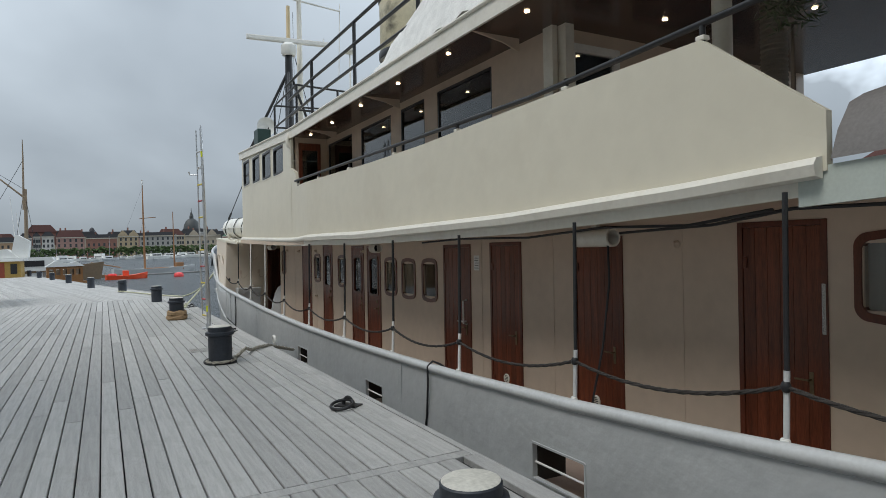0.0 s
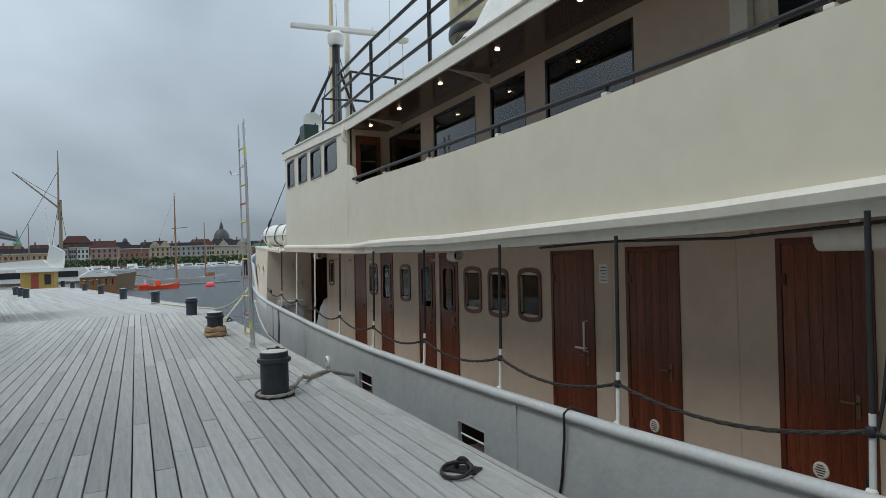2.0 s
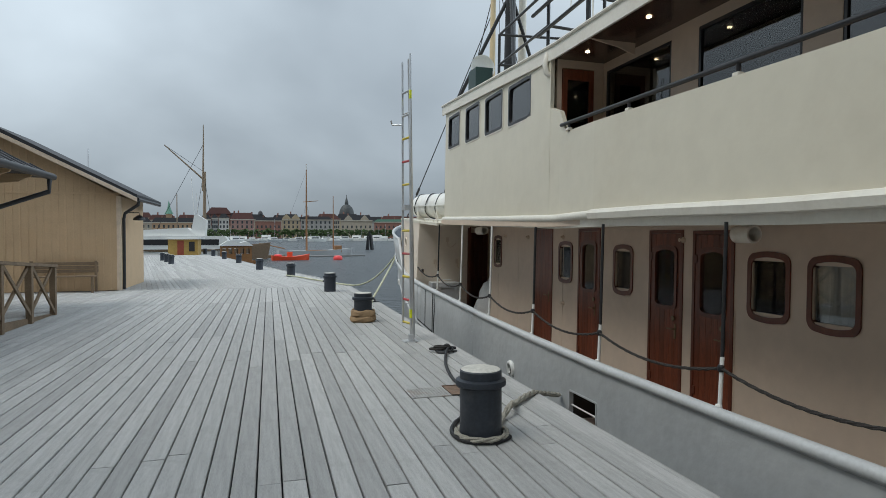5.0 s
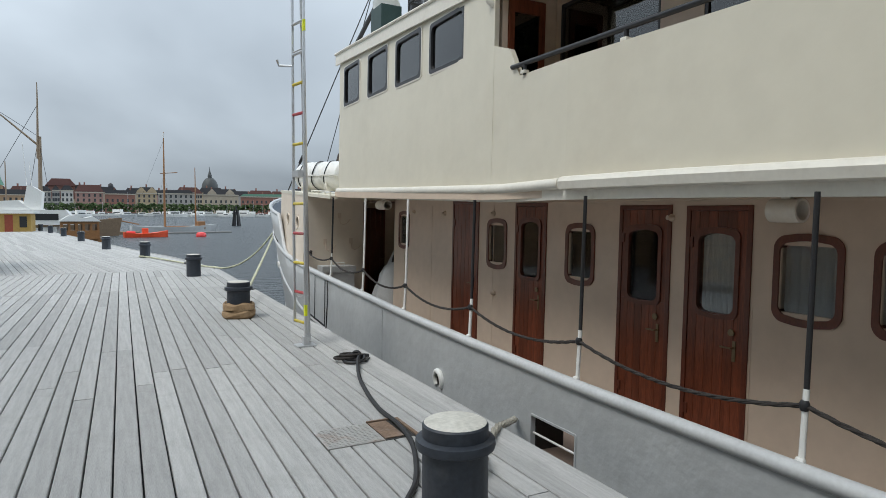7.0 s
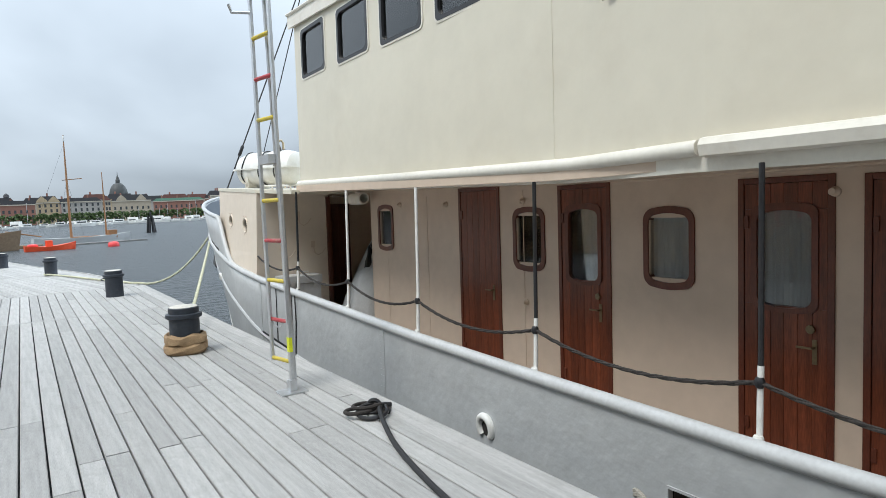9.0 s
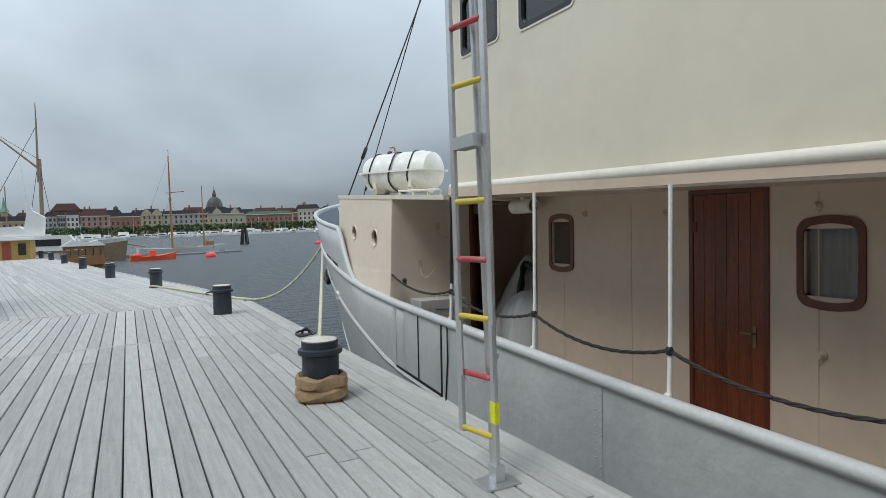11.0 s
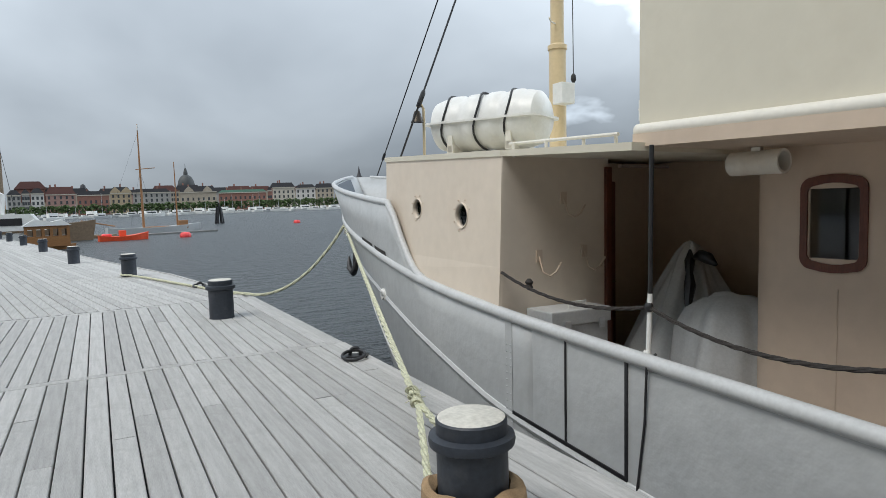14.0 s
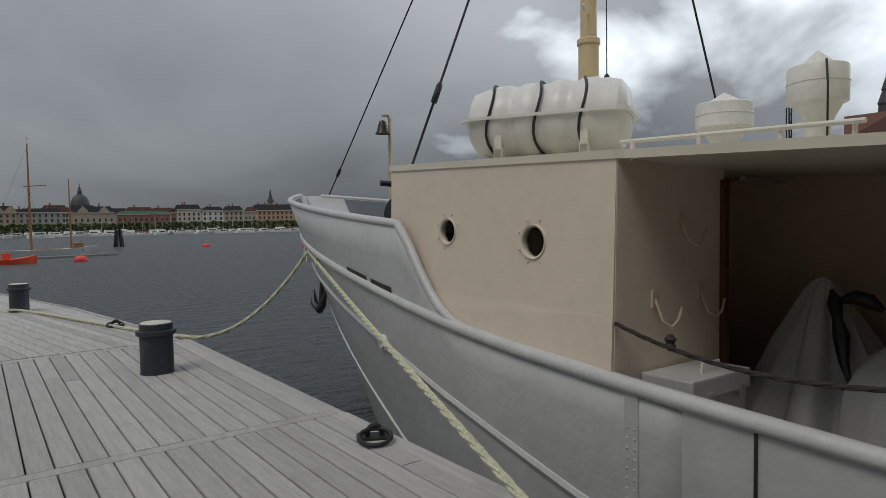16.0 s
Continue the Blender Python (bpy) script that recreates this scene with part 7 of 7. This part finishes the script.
for i, (dg, di, hh) in enumerate(((-6.95, 95, 8.5), (-13.0, 80, 12), (-15.5, 85, 10), (-11.0, 120, 11), (-17.0, 100, 13))):
    x, y = bearing(dg, di)
    s = thing("sailing_yacht", (x, y, WATER_Z), "moored sailing yacht with a bare mast", "sailing boat", "moored yachts")
    part("hull", put(hull_mesh(9, 2.8, 0.95), x, y, 170 + 7 * i), GRP if i % 2 else RAILP, s, smooth=True)
    part("coachroof", put(boxes((-2, 1.5, -0.8, 0.8, 0.95, 1.4), bevel=0.1), x, y, 170 + 7 * i), GRP, s)
    part("mast", tube(bmesh.new(), [(x, y, WATER_Z + 0.9), (x, y, WATER_Z + hh)], [0.1, 0.05], 8), STEEL if i % 2 else SPAR_G, s)
    part("boom", tubes([[(x, y, WATER_Z + 2), (x - 3.5, y, WATER_Z + 2.1)]], 0.06, 6), GRP, s)

# ---- far shore ----
FAR = 480.0
far_ground = prism(bmesh.new(), [bearing(-70, FAR - 6), bearing(-40, FAR - 6), bearing(-20, FAR - 6), bearing(0, FAR - 6), bearing(20, FAR - 6), bearing(40, FAR - 6), bearing(70, FAR - 6), bearing(70, FAR + 400), bearing(0, FAR + 400), bearing(-70, FAR + 400)], "z", WATER_Z - 1, 0.6)
single("far_quay", far_ground, CONCRETE, "stone quay on the far shore", "quay", kind="structure")
rg = random.Random(11)
PAL = {"brick": (0.26, 0.13, 0.10), "ochre": (0.40, 0.32, 0.21), "beige": (0.38, 0.33, 0.26), "cream": (0.50, 0.46, 0.39), "grey": (0.33, 0.32, 0.30), "pink": (0.34, 0.21, 0.18), "white": (0.56, 0.54, 0.51), "orange": (0.42, 0.28, 0.17)}
FM = {k: mat("far_facade_" + k, v, 0.85, vary=0.12, scale=0.05, fine=0.6, bump=0) for k, v in PAL.items()}
RM = {"dark": mat("far_roof_dark", (0.05, 0.05, 0.055), 0.7, bump=0), "red": mat("far_roof_red", (0.15, 0.07, 0.06), 0.8, bump=0), "green": mat("far_roof_copper", (0.13, 0.27, 0.20), 0.8, bump=0)}
WINM = mat("far_window", (0.06, 0.065, 0.07), 0.25, bump=0)
WINDOW_ME = finish("window", boxes((-0.62, 0.62, -0.06, -0.001, 0, 2.1)), WINM)
# bearing from, to, eaves height, facade, roof, roof height, feature
ROW = [(-62, -52, 17, "beige", "dark", 5, ""), (-52, -43, 19, "ochre", "red", 5, ""), (-43, -34, 16, "grey", "dark", 5, ""), (-34, -27, 18, "cream", "red", 4, ""), (-27, -21, 17, "orange", "dark", 4, ""), (-21, -15.5, 15, "beige", "dark", 4, ""),
       (-15.5, -12, 14, "orange", "dark", 4, ""), (-12, -9, 14, "beige", "dark", 4, ""), (-9, -5.35, 14, "orange", "dark", 4, "spire"), (-5.3, -4.4, 17, "grey", "dark", 4, ""), (-4.4, -3.85, 18, "grey", "dark", 4, "hall"), (-3.84, -2.95, 18, "white", "dark", 4, ""), (-2.9, -0.92, 17, "pink", "red", 6, ""),
       (-0.88, 1.35, 16, "brick", "dark", 3, "tower"), (1.38, 2.92, 17, "ochre", "dark", 5, "gable"), (2.95, 5.7, 17, "grey", "dark", 3, ""), (5.72, 6.38, 17, "beige", "red", 4, ""), (6.4, 9.26, 16.5, "beige", "dark", 5, "gable"), (9.37, 13.25, 15.2, "brick", "green", 2.2, ""),
       (13.3, 13.7, 16, "brick", "dark", 3, ""), (13.72, 15.6, 18.5, "cream", "dark", 4, ""), (15.62, 17.35, 17.5, "white", "dark", 3, ""), (17.37, 18.9, 17, "beige", "dark", 4, ""), (18.92, 19.95, 16, "beige", "red", 4, ""), (20.0, 23.0, 17, "orange", "dark", 5, "spire"), (23.1, 28, 18, "ochre", "dark", 5, ""), (28, 33, 17, "grey", "red", 5, ""), (33, 40, 19, "cream", "dark", 5, ""), (40, 48, 17, "brick", "dark", 5, ""), (48, 58, 18, "beige", "red", 5, "")]
for b0, b1, eh, fc, rc, rh, feat in ROW:
    eh, rh = eh * 0.86, rh * 0.8
    (x0, y0), (x1, y1) = bearing(b0, FAR + 28), bearing(b1, FAR + 28)
    L = math.hypot(x1 - x0, y1 - y0)
    M = Matrix.Translation((x0, y0, 0.6)) @ Matrix.Rotation(math.atan2(y1 - y0, x1 - x0), 4, "Z")
    h = thing("town_house", (x0, y0, 0.6), f"{fc} town house with a {rc} roof across the water", "building", "houses on the far shore")

    def fpart(name, bm, m, label=""):
        bmesh.ops.transform(bm, matrix=M, verts=bm.verts[:])
        return part(name, bm, m, h, label)
    fpart("wall", boxes((0.3, L - 0.3, 0, 14, 0, eh)), FM[fc])
    fpart("roof", prism(bmesh.new(), [(0.0, eh), (L, eh), (L - 2.5, eh + rh), (2.5, eh + rh)], "y", -0.4, 14.4), RM[rc])
    nw = max(3, int(L / 3.2))
    nf = int(eh / 3.6)
    for f in range(nf):
        for k in range(nw):
            o = new("window", WINDOW_ME)
            o.parent = h
            o.matrix_local = Matrix.Translation((-x0, -y0, -0.6)) @ M @ Matrix.Translation((0.3 + (L - 0.6) * (k + 0.5) / nw, 0, 1.0 + f * 3.4))
    fpart("cornice", boxes((0.1, L - 0.1, -0.5, -0.001, eh - 0.7, eh - 0.1)), FM["cream"])
    fpart("string_course", boxes((0.3, L - 0.3, -0.2, -0.001, 4.0, 4.3)), FM["cream"])
    for k in range(int(L / 9)):
        xx = 4 + k * 9 + rg.uniform(-1, 1)
        if xx < L - 3:
            fpart("dormer", boxes((xx - 0.9, xx + 0.9, -0.2, 3, eh + 0.2, eh + min(rh, 2.4))), FM[fc])
            fpart("chimney", boxes((xx + 2, xx + 3, 5, 6.4, eh + rh - 0.5, eh + rh + rg.uniform(1.2, 2.4))), FM["brick"])
    if feat == "gable":
        for q in (0.25, 0.75):
            fpart("gable", prism(bmesh.new(), [(L * q - 3.5, eh), (L * q + 3.5, eh), (L * q + 2.6, eh + 1.6), (L * q, eh + 4.2), (L * q - 2.6, eh + 1.6)], "y", -0.5, 3), FM[fc])
    if feat == "tower":
        fpart("tower", boxes((L * 0.13, L * 0.13 + 3, 3, 6, eh, eh + 5)), RM["dark"])
        fpart("tower_cap", lathe(bmesh.new(), [(1.9, 0), (1.4, 1.6), (0.2, 2.6)], (L * 0.13 + 1.5, 4.5, eh + 5), 8), RM["dark"])
    if feat == "spire":
        fpart("turret", boxes((L * 0.3, L * 0.3 + 4, 2, 6, eh, eh + 6)), FM[fc])
        fpart("spire", lathe(bmesh.new(), [(3, 0), (1.2, 4), (0.1, 10)], (L * 0.3 + 2, 4, eh + 6), 8), RM["green" if b0 < 0 else "dark"])
    if feat == "hall":
        fpart("upper_hall", boxes((-3, 14, 18, 40, 10, 19)), FM["brick"])
        fpart("hall_roof", prism(bmesh.new(), [(-4, 19), (15, 19), (11, 24), (0, 24)], "y", 17, 41), RM["red"])
# second line of roofs behind
for i in range(34):
    b0 = -30 + i * 1.9 + rg.uniform(-0.3, 0.3)
    w = rg.uniform(1.4, 2.2)
    (x0, y0), (x1, y1) = bearing(b0, FAR + 75), bearing(b0 + w, FAR + 75)
    L = math.hypot(x1 - x0, y1 - y0)
    M = Matrix.Translation((x0, y0, 0.6)) @ Matrix.Rotation(math.atan2(y1 - y0, x1 - x0), 4, "Z")
    h = thing("town_house", (x0, y0, 0.6), "house roofs rising behind the waterfront", "building", "roofs behind the far shore")
    eh = rg.uniform(14, 17.0)
    rk = rg.choice(["dark", "dark", "red"])
    fpart("wall", boxes((0, L, 0, 12, 0, eh)), FM[rg.choice(["beige", "grey", "pink", "ochre"])])
    fpart("roof", prism(bmesh.new(), [(-0.3, eh), (L + 0.3, eh), (L - 2.5, eh + 4), (2.5, eh + 4)], "y", -0.4, 12.4), RM[rk])
    fpart("chimney", boxes((L * 0.3, L * 0.3 + 1.2, 4, 6, eh + 3, eh + 6)), FM["brick"])
# domed church
cx, cy = bearing(6.98, FAR + 128)
ch = thing("domed_church", (cx, cy, 0.6), "large dark domed church rising over the town", "church")
GDOME = mat("dome_sheet", (0.055, 0.06, 0.06), 0.6, bump=0)
part("drum", lathe(bmesh.new(), [(7.3, 0), (7.3, 21), (6.9, 22)], (cx, cy, 0.6), 24), FM["grey"], ch)
part("dome", lathe(bmesh.new(), [(7.1, 20.5), (7.05, 23), (6.5, 26), (5.1, 29), (3.2, 31), (1.8, 31.5)], (cx, cy, 0.6), 32), GDOME, ch, smooth=True)
part("lantern", lathe(bmesh.new(), [(1.8, 31.5), (1.7, 34), (1.3, 35), (0.9, 36.6), (0.3, 38), (0.15, 41)], (cx, cy, 0.6), 16), GDOME, ch)
# quayside trees and hedge line, as one mass of leaf clumps
verts, faces = [], []
for i in range(9000):
    b = rg.uniform(-62, 58) if i > 4500 else rg.uniform(-14, 30)
    x, y = bearing(b, FAR + 4 + rg.uniform(-2.5, 2.5))
    top = 5.6 + 1.6 * noise.noise(Vector((b * 2.1, 0, 0)))
    if b < -5:
        top *= 0.75
    p = Vector((x, y, 1.2 + top * rg.random() ** 0.6))
    u = Vector((rg.gauss(0, 1), rg.gauss(0, 1), rg.gauss(0, 1))).normalized()
    w = u.orthogonal().normalized(); v2 = u.cross(w)
    k = rg.uniform(0.5, 1.1)
    n0 = len(verts)
    verts += [p + w * k, p + v2 * k, p - w * k, p - v2 * k]
    faces.append((n0, n0 + 1, n0 + 2, n0 + 3))
me = bpy.data.meshes.new("shore_trees"); me.from_pydata(verts, [], faces); me.materials.append(LEAF_FAR)
tagged(new("shore_trees", me), "row of clipped green trees along the far quay", "trees", kind="stuff")
# moored white boats on the far shore
small = [hull_mesh(8 + 2 * k, 2.8, 1.0) for k in range(3)]
for i in range(64):
    b = -16 + i * 0.68 + rg.uniform(-0.25, 0.25)
    x, y = bearing(b, FAR - 14 - rg.uniform(0, 14) - (60 if i % 5 == 0 and b < 6 else 0))
    v = thing("moored_boat", (x, y, WATER_Z), "small white boat moored on the far shore", "boat", "moored boats on the far shore")
    a = rg.uniform(-40, 40)
    k = rg.uniform(0.8, 1.5)
    part("hull", put(hull_mesh(9 * k, 3 * k, 1.1 * k), x, y, a), GRP if rg.random() < 0.8 else HULL, v)
    part("cabin", put(boxes((-3 * k, 1.2 * k, -1 * k, 1 * k, 1.0 * k, rg.uniform(2.0, 3.2) * k), bevel=0.15), x, y, a), GRP, v)
    part("window", put(boxes((-2.5 * k, 0.8 * k, -1.03 * k, -1.001 * k, 1.4 * k, 1.9 * k)), x, y, a), WINM, v)
    if rg.random() < 0.35:
        part("mast", tubes([[(x, y, 0), (x, y, rg.uniform(7, 13))]], 0.08, 5), STEEL, v)

# spire and roof beyond the ship
def from_bow(deg, dist):
    x, y = bearing(deg, dist)
    return x, y + 15


tx, ty = from_bow(72, 330)
tw = thing("spire_building", (tx, ty, 0), "distant building with a slender dark spire", "building")
part("body", boxes((tx - 12, tx + 12, ty - 12, ty + 12, -1, 44)), FM["brick"], tw)
part("spire", lathe(bmesh.new(), [(3.4, 44), (3.2, 48), (3.6, 49), (2, 54), (2.2, 55), (0.7, 60), (0.2, 70)], (tx, ty, 0), 12), GDOME, tw)
tx, ty = from_bow(75, 120)
hall = thing("dark_roofed_hall", (tx, ty, 0), "large hall with a dark red roof across the water", "building")
part("body", boxes((tx - 12, tx + 16, ty - 14, ty + 8, -1, 12)), FM["brick"], hall)
part("roof", prism(bmesh.new(), [(ty - 15, 12), (ty + 9, 12), (ty + 2, 15.5), (ty - 10, 19)], "x", tx - 13, tx + 17), RM["red"], hall)
for dg, hh in ((65.6, 10.5), (66.9, 13.5), (68.0, 10.0)):
    tx, ty = from_bow(dg, 60)
    mp_ = thing("lattice_mast", (tx, ty, WATER_Z), "slim dark lattice mast beyond the ship", "mast", "lattice masts")
    for ox, oy in ((-0.2, 0), (0.2, 0), (0, 0.3)):
        part("leg", tubes([[(tx + ox, ty + oy, WATER_Z), (tx + ox, ty + oy, hh)]], 0.06, 6), BLACK, mp_)
    part("lattice", tubes([[(tx - 0.2 + 0.4 * (k % 2), ty, k * 0.6), (tx + 0.2 - 0.4 * (k % 2), ty, k * 0.6 + 0.6)] for k in range(int(hh / 0.6))], 0.035, 5), BLACK, mp_)

# ---- quay boards, last ----
PITCH, GAP, TH = 0.1478, 0.0110, 0.045
SKEW = 0.0055  # the rows run slightly off the quay's line
rgp = random.Random(4)
floor = single("timber_floor", boxes((-7.2, 2.09, -9, 23.5, -0.0495, -0.046)), UNDER, "dark bearers under the quay boards", "floor", kind="structure")
cache_ = {}


def board_mesh(length, width=PITCH - GAP):
    key = (round(length, 2), round(width, 3))
    if key not in cache_:
        bm = bmesh.new()
        w, b, l = width / 2, 0.005, key[0] / 2
        prof_ = [(-w, -TH), (w, -TH), (w, -b), (w - b, 0), (-w + b, 0), (-w, -b)]
        A = [bm.verts.new((p, -l, z)) for p, z in prof_]; C = [bm.verts.new((p, l, z)) for p, z in prof_]
        bm.faces.new(A[::-1]); bm.faces.new(C)
        for k in range(6):
            bm.faces.new((A[k], A[(k + 1) % 6], C[(k + 1) % 6], C[k]))
        cache_[key] = finish("board", bm, DECK)
    return cache_[key]


def board(x, y0, y1):
    o = new("board", board_mesh(y1 - y0 - 0.006))
    o.parent = floor
    o.location = (x + SKEW * ((y0 + y1) / 2 - 13), (y0 + y1) / 2, rgp.uniform(-0.0015, 0.0015))
    o.rotation_euler = (0, rgp.uniform(-0.006, 0.006), -SKEW)
    return o


def board_into(acc, x, y0, y1, turn=None, zoff=0.0):
    """Adds a board to a joined mass; turn: a matrix applied to it."""
    w, b = (PITCH - GAP) / 2, 0.005
    z = zoff + rgp.uniform(-0.0015, 0.0015)
    n0 = len(acc[0])
    ps = [(-w, -TH), (w, -TH), (w, -b), (w - b, 0), (-w + b, 0), (-w, -b)]
    for yy in (y0 + 0.003, y1 - 0.003):
        for p, q in ps:
            v = Vector((x + p + (0 if turn else SKEW * (yy - 13)), yy, q + z))
            acc[0].append(turn @ v if turn else v)
    for k in range(6):
        acc[1].append((n0 + k, n0 + (k + 1) % 6, n0 + 6 + (k + 1) % 6, n0 + 6 + k))
    acc[1].append(tuple(n0 + k for k in range(5, -1, -1))); acc[1].append(tuple(n0 + 6 + k for k in range(6)))


acc = ([], [])
SEAMS = [(-9, 3.76), (3.88, 19.40), (19.52, 23.50)]
nb = 0
count = int((2.09 + 7.1) / PITCH)
for si, (a, b) in enumerate(SEAMS):
    for i in range(count):
        x = 2.0029 - PITCH / 2 - i * PITCH
        y = a
        first = True
        while y < b - 0.01:
            ln = rgp.uniform(2.5, 5.4) if first else 5.4
            first = False
            e = b if b - (y + ln) < 0.8 else y + ln
            if nb < 300 and x > -2.6 and y > 2.0 and (si != 0):
                board(x, y, e); nb += 1
            else:
                board_into(acc, x, y, e)
            y = e
# cross boards at the seams
for a, b in SEAMS:
    board_into(acc, 2.05 - SKEW * ((a + b) / 2 - 13), a, b)
for y in (3.82, 19.46, 23.56):
    board_into(acc, 0, -7.1, 2.09, turn=Matrix.Translation((0, y, 0.002)) @ Matrix.Rotation(-math.pi / 2, 4, "Z") @ Matrix.Scale(0.82, 4, (1, 0, 0)))
me = bpy.data.meshes.new("board_rows"); me.from_pydata(acc[0], [], acc[1]); me.materials.append(DECK)
o = new("board_rows", me); o.parent = floor
tagged(o, "weathered grey quay boards", kind="stuff")
# beyond the bend the boards run at an angle, following the quay
acc = ([], [])
bt = math.atan2(2.1 + 3.4, 54.5 - 23.6)
T = Matrix.Translation((2.1, 23.65, -0.001)) @ Matrix.Rotation(bt, 4, "Z")
ln = 34.0
for i in range(46):
    x = -PITCH / 2 - i * PITCH + 0.55
    y0 = (-x) * math.tan(bt) + 0.0 if x < 0 else x * -0.1
    y = max(0.0, y0 * 0.0)
    start = -x * math.tan(bt)
    y = start + 0.02
    # a board starts on the cross seam and ends where the quay edge cuts it
    pieces = []
    while y < ln:
        e = y + 5.4
        p = T @ Vector((x, (y + e) / 2, 0))
        q0, q1 = T @ Vector((x + PITCH / 2, y, 0)), T @ Vector((x + PITCH / 2, e, 0))
        if q0.x < edge_x(q0.y) + 0.02 and q1.x < edge_x(q1.y) + 0.06 and q0.y > 23.58:
            board_into(acc, x, y, e, turn=T)
        y = e
me = bpy.data.meshes.new("far_board_rows"); me.from_pydata(acc[0], [], acc[1]); me.materials.append(DECK)
o = single("far_timber_floor", prism(bmesh.new(), [(a, b) for a, b in EDGE if b > 23.5] + [(-11, 66), (-9.2, 54), (-7.2, 40), (-7.2, 23.6)], "z", -0.0495, -0.0185), DECK, "weathered grey quay deck following the bend", "floor", kind="structure")
o2 = new("far_board_rows", me); o2.parent = o
tagged(o2, "weathered grey quay boards", kind="stuff")
# edge beam
bm = bmesh.new()
pts = [(a - 0.022, max(b, -9), -0.04) for a, b in EDGE[:-1]]
for p, q in zip(pts, pts[1:]):
    d = Vector(q) - Vector(p)
    t_ = Matrix.Translation(p) @ Matrix.Rotation(math.atan2(-d.x, d.y), 4, "Z")
    b_ = boxes((0.018, 0.07, 0, d.length, -0.2, 0.037))
    bmesh.ops.transform(b_, matrix=t_, verts=b_.verts[:])
    tmp = bpy.data.meshes.new("tmp"); b_.to_mesh(tmp); b_.free(); bm.from_mesh(tmp); bpy.data.meshes.remove(tmp)
single("edge_beam", bm, DECK, "grey timber beam along the quay edge", "beam", kind="structure")
